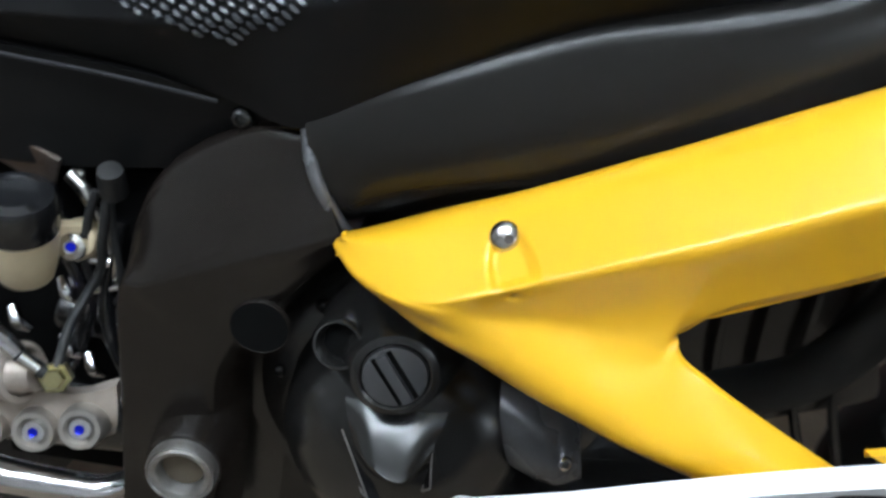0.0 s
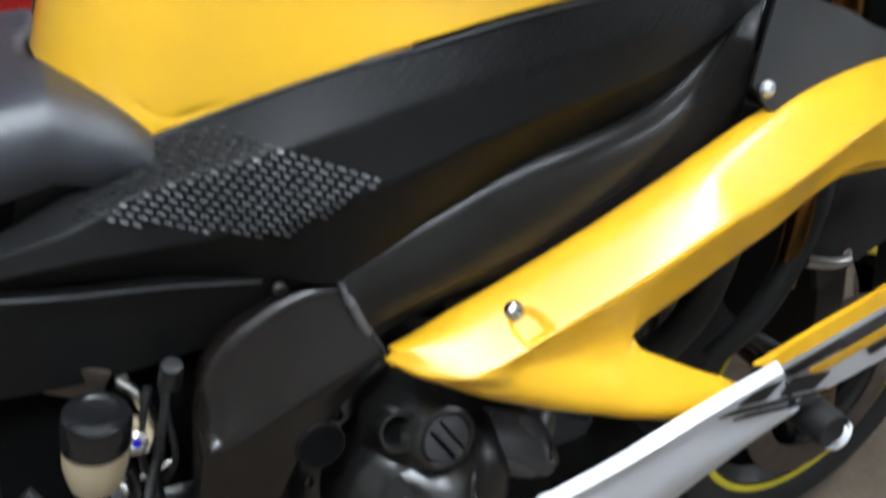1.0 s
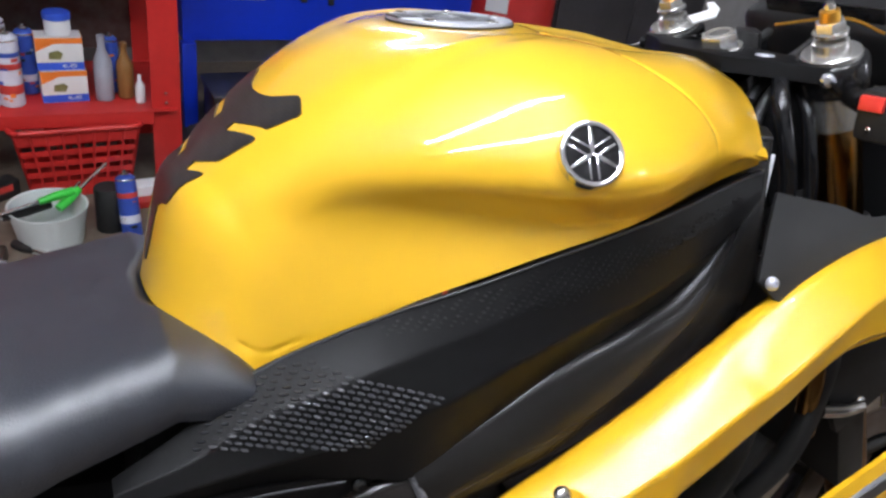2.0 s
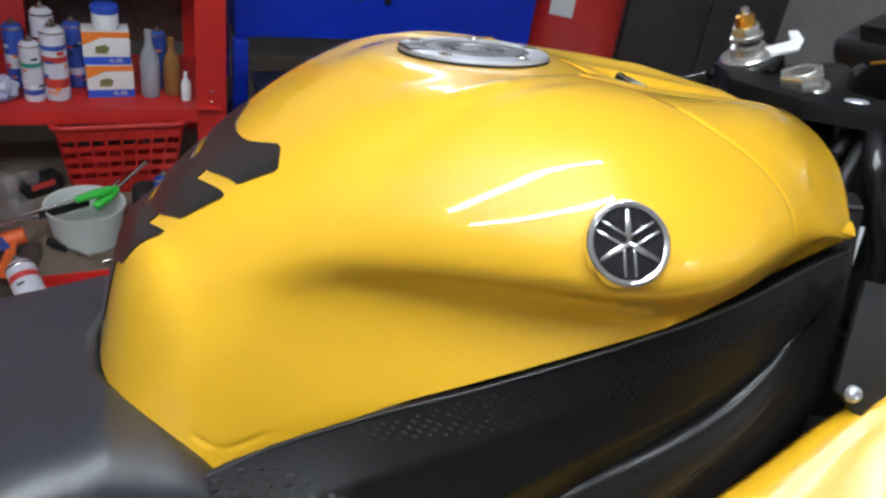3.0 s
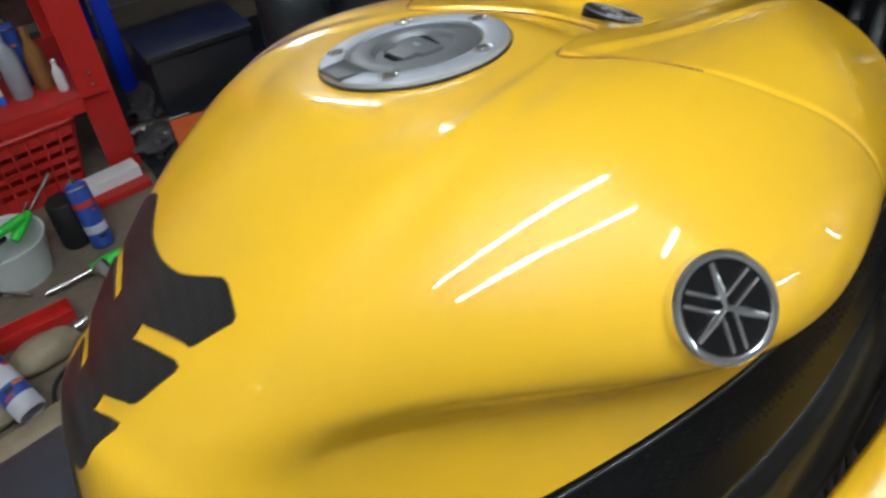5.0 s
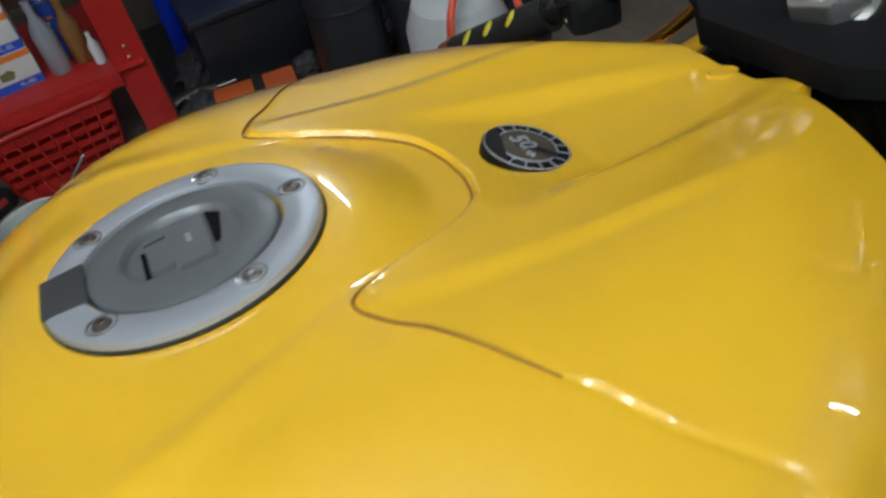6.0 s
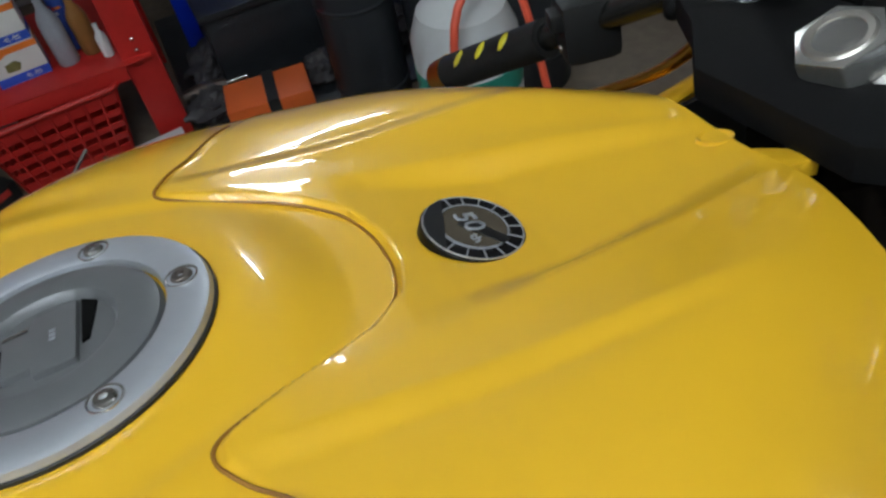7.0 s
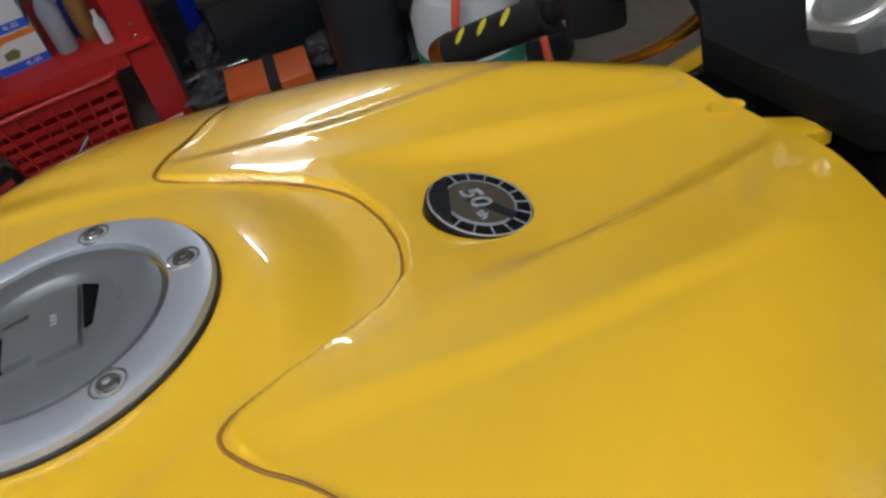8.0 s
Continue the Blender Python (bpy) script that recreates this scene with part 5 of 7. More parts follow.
tube("heel_hose", [(-0.226, -0.150, 0.540), (-0.236, -0.160, 0.490), (-0.232, -0.166, 0.450), (-0.222, -0.166, 0.415)], 0.0050, GLOSSBLACK, bike, "glossy black hose", n=12)
for cx, cz in ((-0.259, 0.486), (-0.262, 0.435), (-0.246, 0.420), (-0.296, 0.453)):
    tube("hose_clip", [(cx - 0.006, -0.161, cz + 0.007), (cx, -0.168, cz), (cx + 0.004, -0.163, cz - 0.009)], [0.0042, 0.0050, 0.0036], CHROME, bike, "small bright hose clip", n=10)
# added black slab: paints the dark space behind the heel parts
slab("heel_shade", (0.14, 0.01, 0.30), pose(-0.27, -0.128, 0.42), HOLLOWSHADE, bike, "flat black slab standing in for the shade behind the heel plate", bevel=0.004)
mc = tube("master_cylinder", [(-0.330, -0.196, 0.425), (-0.300, -0.206, 0.440), (-0.276, -0.210, 0.448), (-0.262, -0.211, 0.452)], [0.021, 0.019, 0.016, 0.012], CASTBEIGE, bike, "beige cast brake master cylinder", n=20)
for f in (0.35, 0.62, 0.80):
    c0 = Vector((-0.330, -0.196, 0.425)).lerp(Vector((-0.262, -0.211, 0.452)), f)
    lathe("collar", [(0.0165, -0.003), (0.0205, -0.002), (0.0205, 0.002), (0.0165, 0.003)], facing(c0, (0.068, -0.015, 0.027)), CASTBEIGE, mc, n=24)
lathe("banjo_bolt", [(0.0, 0.010), (0.0060, 0.010), (0.0070, 0.008), (0.0070, 0.002), (0.0100, 0.002), (0.0100, -0.008)], facing((-0.248, -0.216, 0.455), (0.2, -0.8, 0.6)), GOLDZINC, mc, n=6)
tube("brake_hose", [(-0.322, -0.190, 0.520), (-0.300, -0.206, 0.494), (-0.280, -0.212, 0.474), (-0.254, -0.216, 0.457)], 0.0048, DARK, bike, "black brake hose with steel ferrule", n=10)
tube("ferrule", [(-0.290, -0.209, 0.484), (-0.272, -0.213, 0.468)], [0.0060, 0.0066, 0.0060], CHROME, mc, n=12)
tube("ferrule", [(-0.270, -0.214, 0.467), (-0.258, -0.216, 0.460)], [0.0052, 0.0046], STEEL, mc, n=12)
tube("cable_loop", [(-0.238, -0.160, 0.566), (-0.243, -0.164, 0.545), (-0.246, -0.166, 0.515), (-0.240, -0.160, 0.485), (-0.226, -0.150, 0.470)], 0.0030, DARK, bike, "thin black cable loop", n=8)
tube("cable_loop", [(-0.229, -0.160, 0.566), (-0.226, -0.166, 0.540), (-0.222, -0.168, 0.505), (-0.228, -0.160, 0.480), (-0.244, -0.150, 0.470)], 0.0026, DARK, bike, "thin black cable loop", n=8)
tube("stay_rod", [(-0.262, -0.160, 0.512), (-0.245, -0.163, 0.514), (-0.232, -0.160, 0.512)], 0.0038, CHROME, bike, "short bright rod", n=10)
tube("stay_rod", [(-0.264, -0.160, 0.492), (-0.245, -0.162, 0.488), (-0.222, -0.158, 0.494)], 0.0034, STEEL, bike, "short bright rod", n=10)
tube("brake_light_cable", [(-0.227, -0.170, 0.570), (-0.231, -0.172, 0.538), (-0.236, -0.169, 0.509), (-0.247, -0.189, 0.482), (-0.249, -0.212, 0.460)], 0.0032, DARK, bike, "thin black brake light cable", n=8)
sw = lathe("brake_switch", [(0.0, 0.022), (0.0075, 0.021), (0.0085, 0.014), (0.0085, 0.0), (0.0, 0.0)], facing((-0.224, -0.166, 0.571), (0.05, -0.35, 1)), PLASTIC, bike, "black brake light switch", n=18)
tube("swingarm", [(-0.20, -0.115, 0.33), (-0.34, -0.125, 0.33), (-0.75, -0.14, 0.31)], 0.036, ENGINE, bike, "black swingarm", n=16)
shock = lathe("shock_body", [(0.0, 0.0), (0.016, 0.0), (0.0175, 0.003), (0.0175, 0.085), (0.0, 0.085)], facing((-0.282, -0.130, 0.440), (1, 0, -0.1)), ENGINE, bike, "black shock absorber body with clamp", n=28)
lathe("clamp_ring", [(0.0176, 0.014), (0.0196, 0.015), (0.0196, 0.024), (0.0176, 0.025)], facing((-0.282, -0.130, 0.440), (1, 0, -0.1)), ALU, shock, n=28)
lathe("clamp_ring", [(0.0176, 0.036), (0.0205, 0.037), (0.0205, 0.044), (0.0176, 0.045)], facing((-0.282, -0.130, 0.440), (1, 0, -0.1)), ENGINE, shock, n=28)
slab("inner_fender", (0.36, 0.22, 0.24), pose(-0.40, 0.0, 0.545, 0, 8), PLASTIC, bike, "black inner fender", bevel=0.03)
slab("battery_box", (0.26, 0.26, 0.20), pose(-0.20, 0.01, 0.60, 0, 12), PLASTIC, bike, "black battery box", bevel=0.02)
slab("oil_pan", (0.36, 0.34, 0.24), pose(0.13, -0.04, 0.25, 0, -6), ENGINE, bike, "black oil pan", bevel=0.03)
slab("gearbox_housing", (0.20, 0.26, 0.34), pose(-0.14, 0.0, 0.33), ENGINE, bike, "black gearbox housing", bevel=0.03)

# rear wheel and side stand hold it up
def wheel(name, cx, r, wid, label, tape):
    m = Matrix.Translation((cx, 0, r)) @ Matrix.Rotation(radians(90), 4, "X")
    w = lathe(name, [(r * 0.70, -wid * 0.36), (r * 0.76, -wid * 0.48), (r * 0.88, -wid * 0.50), (r * 0.97, -wid * 0.30), (r, 0), (r * 0.97, wid * 0.30), (r * 0.88, wid * 0.50), (r * 0.76, wid * 0.48), (r * 0.70, wid * 0.36)], m, DARK, bike, label, n=72)
    lathe("rim", [(r * 0.62, -wid * 0.2), (r * 0.68, -wid * 0.38), (r * 0.735, -wid * 0.40), (r * 0.735, wid * 0.40), (r * 0.68, wid * 0.38), (r * 0.62, wid * 0.2)], m, ENGINE, w, "black rim", n=72)
    if tape:
        for s in (-1, 1):
            lathe("rim_stripe", [(r * 0.685, s * wid * 0.405), (r * 0.70, s * wid * 0.425), (r * 0.722, s * wid * 0.425), (r * 0.73, s * wid * 0.40)], m, TAPE, w, "yellow rim stripe", n=72)
    for i in range(5):
        a = 2 * math.pi * i / 5
        tube("spoke", [m @ Vector((0.03 * math.cos(a), 0.03 * math.sin(a), 0)), m @ Vector((r * 0.64 * math.cos(a + 0.1), r * 0.64 * math.sin(a + 0.1), 0))], [0.022, 0.015], ENGINE, w, n=8)
    lathe("hub", [(0.0, -wid * 0.55), (0.04, -wid * 0.55), (0.045, 0), (0.04, wid * 0.55), (0, wid * 0.55)], m, ENGINE, w, n=24)
    return w


wheel("rear_wheel", -0.60, 0.315, 0.18, "black rear wheel and tyre", False)
wheel("front_wheel", 0.725, 0.30, 0.12, "black front wheel with yellow rim stripe", True)
disc = lathe("brake_disc", [(0.11, -0.0025), (0.155, -0.0025), (0.155, 0.0025), (0.11, 0.0025)], Matrix.Translation((0.725, -0.075, 0.30)) @ Matrix.Rotation(radians(90), 4, "X"), RUSTY, bike, "front brake disc", n=56)
tube("side_stand", [(0.0, 0.12, 0.25), (-0.05, 0.20, 0.12), (-0.08, 0.26, 0.046)], 0.011, ENGINE, bike, "black side stand")

# --- steering head: clamp, forks, stem nut, bars
clamp = prism("top_clamp", [(0.300, -0.050), (0.332, -0.095), (0.352, -0.138), (0.385, -0.148), (0.410, -0.118), (0.395, -0.06), (0.395, 0.06), (0.410, 0.118), (0.385, 0.148), (0.352, 0.138), (0.332, 0.095), (0.300, 0.050)], 0.017, Matrix.Translation((0.0, 0, 0.955)) @ Matrix.Rotation(radians(0), 4, "Y"), CLAMPBLACK, bike, "black upper fork clamp", bevel=0.004)
AX = Vector((0.36, 0, -0.93)).normalized()


def hexnut(name, at, r, h, material, parent, label=""):
    b = prism(name, ring_of(r, 6, 0.3), h, facing(at, -AX), material, parent, label, bevel=0.0025)
    lathe("flange", [(r * 0.9, -0.003), (r * 1.12, -0.003), (r * 1.12, 0.001), (r * 0.9, 0.002)], facing(at, -AX), material, b, n=32)
    return b


stem = hexnut("stem_nut", (0.345, 0, 0.972), 0.0215, 0.018, PALEALU, bike, "large bright hexagonal stem nut")
lathe("bore", [(0.0, -0.006), (0.0115, -0.006), (0.0115, 0.0006), (0.0145, 0.0012), (0.016, 0.0)], facing(Vector((0.345, 0, 0.972)) - AX * 0.018, -AX), CASTALU, stem, n=28)
for s in (-1, 1):
    top = Vector((0.372, s * 0.118, 1.000))
    fork = tube("fork_leg", [top + AX * 0.045, top + AX * 0.30, top + AX * 0.72], 0.0275, BRONZE, bike, "bronze anodised upside-down fork leg", n=36)
    tube("clamp_band", [top + AX * 0.04, top + AX * 0.06, top + AX * 0.095], [0.0320, 0.0312, 0.0295], PALEALU, fork, "bare metal band", n=36)
    lathe("fork_cap", [(0.0, 0.016), (0.014, 0.016), (0.0175, 0.014), (0.0185, 0.004), (0.0285, 0.004), (0.0300, 0.002), (0.0300, -0.01)], facing(top + AX * 0.019, -AX), PALEALU, fork, "bright fork cap", n=36)
    hexnut("preload_nut", top - AX * 0.005, 0.0155, 0.012, PALEALU, fork)
    lathe("clamp_collar", [(0.0285, 0.006), (0.0300, 0.008), (0.0350, 0.007), (0.0365, 0.004), (0.0365, -0.022), (0.0340, -0.026), (0.0285, -0.026)], facing(top + AX * 0.030, -AX), GLOSSBLACK, clamp, n=40)
    lathe("adjuster", [(0.0, 0.022), (0.006, 0.022), (0.0095, 0.020), (0.0105, 0.010), (0.0105, 0.0)], facing(top - AX * 0.007, -AX), GOLD, fork, "orange anodised adjuster", n=20)
    lathe("adjuster_tip", [(0.0, 0.007), (0.004, 0.007), (0.0055, 0.004), (0.0060, 0.0)], facing(top - AX * 0.029, -AX), STEEL, fork, n=12)
    screw("pinch_bolt", (0.3525, s * 0.1410, 0.960), (-0.8, s * 0.6, 0.1), 0.0080, clamp, CHROME if s < 0 else CLAMPBLACK)
    slab("lower_clamp", (0.09, 0.10, 0.04), pose(0.445, s * 0.09, 0.775, 0, -21), PLASTIC, bike, "black lower fork clamp", bevel=0.008)
badge = lathe("clamp_badge", [(0.0, 0.0015), (0.0095, 0.0015), (0.0105, 0.0)], pose(0.352, -0.058, 0.972), ALU, clamp, n=24)
head = lathe("steering_head", [(0.0, 0.0), (0.045, 0.0), (0.045, 0.20), (0.0, 0.20)], facing((0.345, 0, 0.945), AX), SPAR, bike, "black steering head", n=28)
key = lathe("ignition_lock", [(0.0, 0.020), (0.012, 0.020), (0.018, 0.016), (0.020, 0.0), (0.020, -0.02)], pose(0.400, 0.02, 0.972), PLASTIC, bike, "black ignition lock", n=24)
for y0 in (-0.05, -0.03, 0.04):
    tube("cable", [(0.30, y0 - 0.06, 0.74), (0.305, y0 - 0.055, 0.84), (0.33, y0 - 0.04, 0.93), (0.46, y0, 0.985)], 0.006, DARK, bike, "black control cable", n=8)
tube("wiring_loom", [(0.352, -0.125, 0.79), (0.345, -0.128, 0.848), (0.329, -0.128, 0.892), (0.322, -0.118, 0.932), (0.345, -0.09, 0.955)], 0.0095, GLOSSBLACK, bike, "glossy black wiring loom", n=14)
tube("wiring_loom", [(0.392, -0.126, 0.79), (0.381, -0.128, 0.845), (0.368, -0.126, 0.889), (0.362, -0.118, 0.925), (0.372, -0.09, 0.945)], 0.0075, GLOSSBLACK, bike, "glossy black wiring loom", n=14)
tube("wiring_loom", [(0.300, -0.06, 0.80), (0.308, -0.075, 0.87), (0.325, -0.07, 0.93)], 0.008, GLOSSBLACK, bike, "glossy black wiring loom", n=12)
dash = slab("instrument_housing", (0.085, 0.25, 0.085), pose(0.545, 0.0, 0.985, 0, -25), PLASTIC, bike, "black instrument housing", bevel=0.022, seg=4)
slab("instrument_glass", (0.004, 0.17, 0.050), pose(0.503, 0.0, 1.002, 0, -25), GLOSSBLACK, dash, bevel=0.0015)
for q in (-1, 1):
    slab("stay_bracket", (0.060, 0.016, 0.05), pose(0.470, q * 0.075, 0.945, 0, -20), CLAMPBLACK, bike, "black instrument stay", bevel=0.004)
plate2 = prism("clamp_plate", [(0.0, 0.0), (0.034, 0.004), (0.052, 0.024), (0.060, 0.048), (0.050, 0.050), (0.038, 0.026), (0.004, 0.018)], 0.003, Matrix.Translation((0.352, 0.058, 0.992)) @ pose(0, 0, 0, 12, -10, -10), LABEL, bike, "pale metal key plate", bevel=0.0008)
tube("gold_wire", [(0.40, -0.02, 1.00), (0.46, -0.06, 1.012), (0.48, -0.10, 1.0)], 0.0018, GOLD, bike, "thin brass-coloured pipe", n=6)
slab("frame_label", (0.003, 0.015, 0.088), pose(0.288, -0.142, 0.846, 0, -3, 62), LABEL, bike, "white sticker on the frame", bevel=0.0008)

for s in (-1, 1):
    a, b = Vector((0.400, 0.19, 0.945)), Vector((0.300, 0.43, 0.838))
    if s < 0:
        a, b = Vector((0.385, -0.145, 0.945)), Vector((0.290, -0.42, 0.915))
    bar = tube("handlebar", [a, (a + b) / 2, b], 0.011, ENGINE, bike, "black clip-on handlebar", n=16)
    g0, g1 = a.lerp(b, 0.50), a.lerp(b, 0.98)
    grip = tube("grip", [g0, g0.lerp(g1, 0.5), g1], [0.0165, 0.0165, 0.0170], DARK, bar, "black rubber grip with yellow ovals", n=20)
    dirn = (g1 - g0).normalized()
    up = (Vector((-0.35, -s * 0.1 - 0.5 if s > 0 else 0.2, 0.8)) - dirn * Vector((-0.35, -s * 0.1 - 0.5 if s > 0 else 0.2, 0.8)).dot(dirn)).normalized()
    for f in (0.28, 0.52, 0.76):
        lathe("grip_oval", [(0.0, 0.0012), (0.0032, 0.0010), (0.0042, 0.0)], facing(g0.lerp(g1, f) + up * 0.0163, up) @ Matrix.Diagonal((1.0, 2.0, 1, 1)), TAPE, grip, n=16)
    tube("bar_end", [g1, g1 + dirn * 0.022], [0.0175, 0.015], GOLD, bar, "bronze bar end", n=20)
    sg = a.lerp(b, 0.34 if s > 0 else 0.22)
    switch = slab("switch_box", (0.046, 0.045, 0.05), Matrix.Translation(sg) @ pose(0, 0, 0, 0, 0, -s * 17), PLASTIC, bar, "black switch housing", bevel=0.010)
    slab("switch_button", (0.010, 0.022, 0.014), Matrix.Translation(sg) @ pose(-0.026, 0, 0.012, 0, 0, -s * 17), RED_SW if s < 0 else PLASTIC, switch, bevel=0.002)
    screw("screw", sg + Vector((-0.024, 0, -0.012)), (-1, 0, 0.2), 0.003, switch, STEEL)
    piv = a.lerp(b, 0.30) + Vector((0.035, 0, 0))
    line = [piv, piv + Vector((0.030, s * 0.06, -0.004)), piv + Vector((0.010, s * 0.17, -0.012))] if s < 0 else [Vector((0.440, 0.215, 0.892)), Vector((0.408, 0.262, 0.850)), Vector((0.350, 0.39, 0.790))]
    tube("lever", line, [0.006, 0.0045, 0.004], GOLD, bar, "gold control lever", n=12)
mres = lathe("front_reservoir", [(0.0, 0.0), (0.020, 0.0), (0.023, 0.004), (0.025, 0.030), (0.0, 0.030)], pose(0.400, -0.215, 0.985), JUG, bike, "cloudy front brake reservoir", n=28)
lathe("reservoir_neck", [(0.007, -0.03), (0.008, 0.0)], pose(0.400, -0.215, 0.985), BRONZE, mres, n=12)
tube("reservoir_arm", [(0.400, -0.215, 0.96), (0.40, -0.19, 0.95), (0.40, -0.16, 0.952)], 0.006, STEEL, mres, n=8)
lathe("master_body", [(0.0, 0.0), (0.016, 0.0), (0.017, 0.05), (0.0, 0.05)], facing((0.405, -0.20, 0.942), (-0.2, -1, -0.1)), PLASTIC, mres, n=20)

# inner cowl panel, black, with its screw, and the nose of the fairing ahead
inner = sheet("inner_cowl", loft([[(0.2381, -0.2053, 0.8739), (0.2612, -0.2130, 0.8691), (0.3027, -0.2226, 0.8604), (0.3575, -0.2313, 0.8469), (0.4625, -0.2390, 0.8643)],
                                 [(0.2189, -0.2207, 0.8373), (0.2429, -0.2284, 0.8296), (0.2901, -0.2342, 0.8219), (0.3518, -0.2390, 0.8248), (0.4615, -0.2428, 0.8460)],
                                 [(0.2054, -0.2332, 0.8017), (0.2304, -0.2428, 0.7814), (0.2728, -0.2409, 0.7959), (0.3460, -0.2419, 0.8103), (0.4606, -0.2467, 0.8277)]], 44, 18), PLASTIC, bike, 0.004, "matt black inner cowl panel", flip=True)
screw("screw", (0.216, -0.239, 0.8007), (-0.1, -1, 0.25), 0.0065, inner, ALU)
tube("inner_tube", [(0.323, -0.203, 0.768), (0.330, -0.219, 0.689), (0.339, -0.220, 0.602)], 0.012, BRONZE, bike, "dark bronze pipe", n=14)

# far side of the fairing and the black shell behind the instruments
fairing_body("side_fairing", 1, "glossy yellow side fairing on the far side")
shell = loft([[(0.47, -0.19, 0.60), (0.53, -0.10, 0.60), (0.56, 0.0, 0.60), (0.53, 0.10, 0.60), (0.47, 0.19, 0.60)],
              [(0.49, -0.20, 0.76), (0.56, -0.11, 0.77), (0.59, 0.0, 0.78), (0.56, 0.11, 0.77), (0.49, 0.20, 0.76)],
              [(0.50, -0.20, 0.90), (0.58, -0.11, 0.92), (0.61, 0.0, 0.93), (0.58, 0.11, 0.92), (0.50, 0.20, 0.90)]], 40, 20)
sheet("instrument_shell", shell, CLAMPBLACK, bike, 0.004, "black inner shell below the instruments")
side_shell = loft([[(0.30, 0.185, 0.70), (0.40, 0.195, 0.70), (0.50, 0.20, 0.70)], [(0.29, 0.190, 0.80), (0.40, 0.200, 0.81), (0.50, 0.205, 0.82)], [(0.285, 0.185, 0.870), (0.40, 0.195, 0.855), (0.50, 0.200, 0.870)]], 30, 16)
sheet("inner_cowl", side_shell, PLASTIC, bike, 0.004, "matt black inner cowl panel on the far side")


# ---------------------------------------------------------------- the workshop
def room_box():
    x0, x1, y0, y1, h = -3.2, 5.9, -3.0, 3.0, 2.75
    f = slab("floor", (x1 - x0 + 0.4, y1 - y0 + 0.4, 0.2), pose((x0 + x1) / 2, (y0 + y1) / 2, -0.1), CONCRETE, bevel=0, smooth=False)
    tagged(f, "dusty brown concrete workshop floor", "floor", kind="structure")
    c = slab("ceiling", (x1 - x0 + 0.4, y1 - y0 + 0.4, 0.2), pose((x0 + x1) / 2, (y0 + y1) / 2, h + 0.1), CEILM, bevel=0, smooth=False)
    tagged(c, "plain grey ceiling", "ceiling", kind="structure")
    for nm, size, p in (("wall_north", (x1 - x0 + 0.4, 0.2, h), ((x0 + x1) / 2, y1 + 0.1, h / 2)), ("wall_south", (x1 - x0 + 0.4, 0.2, h), ((x0 + x1) / 2, y0 - 0.1, h / 2)),
                        ("wall_east", (0.2, y1 - y0, h), (x1 + 0.1, (y0 + y1) / 2, h / 2)), ("wall_west", (0.2, y1 - y0, h), (x0 - 0.1, (y0 + y1) / 2, h / 2))):
        tagged(slab(nm, size, pose(*p), WALLM, bevel=0, smooth=False), "stained grey plaster wall", "wall", kind="structure")


room_box()


def tube_lamp(at, length, turn, rise, label):
    lamp = thing("fluorescent_lamp", label, "ceiling lamp", "workshop lamps")
    m = Matrix.Translation(at) @ Matrix.Rotation(radians(turn), 4, "Z") @ Matrix.Rotation(radians(-rise), 4, "Y")
    slab("housing", (length + 0.06, 0.06, 0.05), m @ pose(0, 0, 0.045), LAMPBODY, lamp, bevel=0.006)
    tube("tube", [m @ Vector((-length / 2, 0, 0)), m @ Vector((0, 0, 0)), m @ Vector((length / 2, 0, 0))], 0.014, TUBELAMP, lamp, n=12)
    for s in (-1, 1):
        slab("socket", (0.02, 0.035, 0.05), m @ pose(s * (length / 2 + 0.012), 0, 0.008), LAMPBODY, lamp, bevel=0.003)
        top = m @ Vector((s * length * 0.4, 0, 0.06))
        tube("hanger", [top, Vector((top.x, top.y, 2.75))], 0.003, LAMPBODY, lamp, n=6)
    return lamp


LAMPS = [((-0.635, -0.29, 2.35), 2.28, 21, 0), ((-0.80, -0.70, 2.35), 2.30, 18.4, 0), ((0.27, -0.80, 2.35), 0.42, 30, 0), ((0.72, 2.86, 1.985), 0.50, 0, 36), ((5.60, -2.25, 1.86), 1.1, -23, -84), ((2.5, -2.5, 2.35), 1.0, -11, 0)]
for at, ln, tr, up in LAMPS:
    tube_lamp(at, ln, tr, up, "hanging white fluorescent tube lamp" if not up else "white fluorescent tube lamp slung aslant beside the wall")

# small bare bulbs on the far walls
for at in ((-3.12, -0.65, 1.57), (-3.12, -1.44, 1.12), (-3.12, -1.69, 1.08)):
    bulb = thing("wall_bulb", "small bare white bulb on the workshop wall", "bulb", "wall bulbs", at=at)
    face = Vector((1, 0, 0)) if at[0] < -3 else Vector((0, -1, 0))
    lathe("bulb_socket", [(0.0, -0.075), (0.030, -0.075), (0.030, -0.066), (0.018, -0.060), (0.016, -0.022), (0.0, -0.022)], facing((0, 0, 0), face), LAMPBODY, bulb, n=18)
    lathe("bulb_glass", [(0.009, -0.024), (0.010, -0.016), (0.0095, -0.010), (0.0075, -0.005), (0.004, -0.002), (0.0, -0.001)], facing((0, 0, 0), face), TUBELAMP, bulb, n=18)

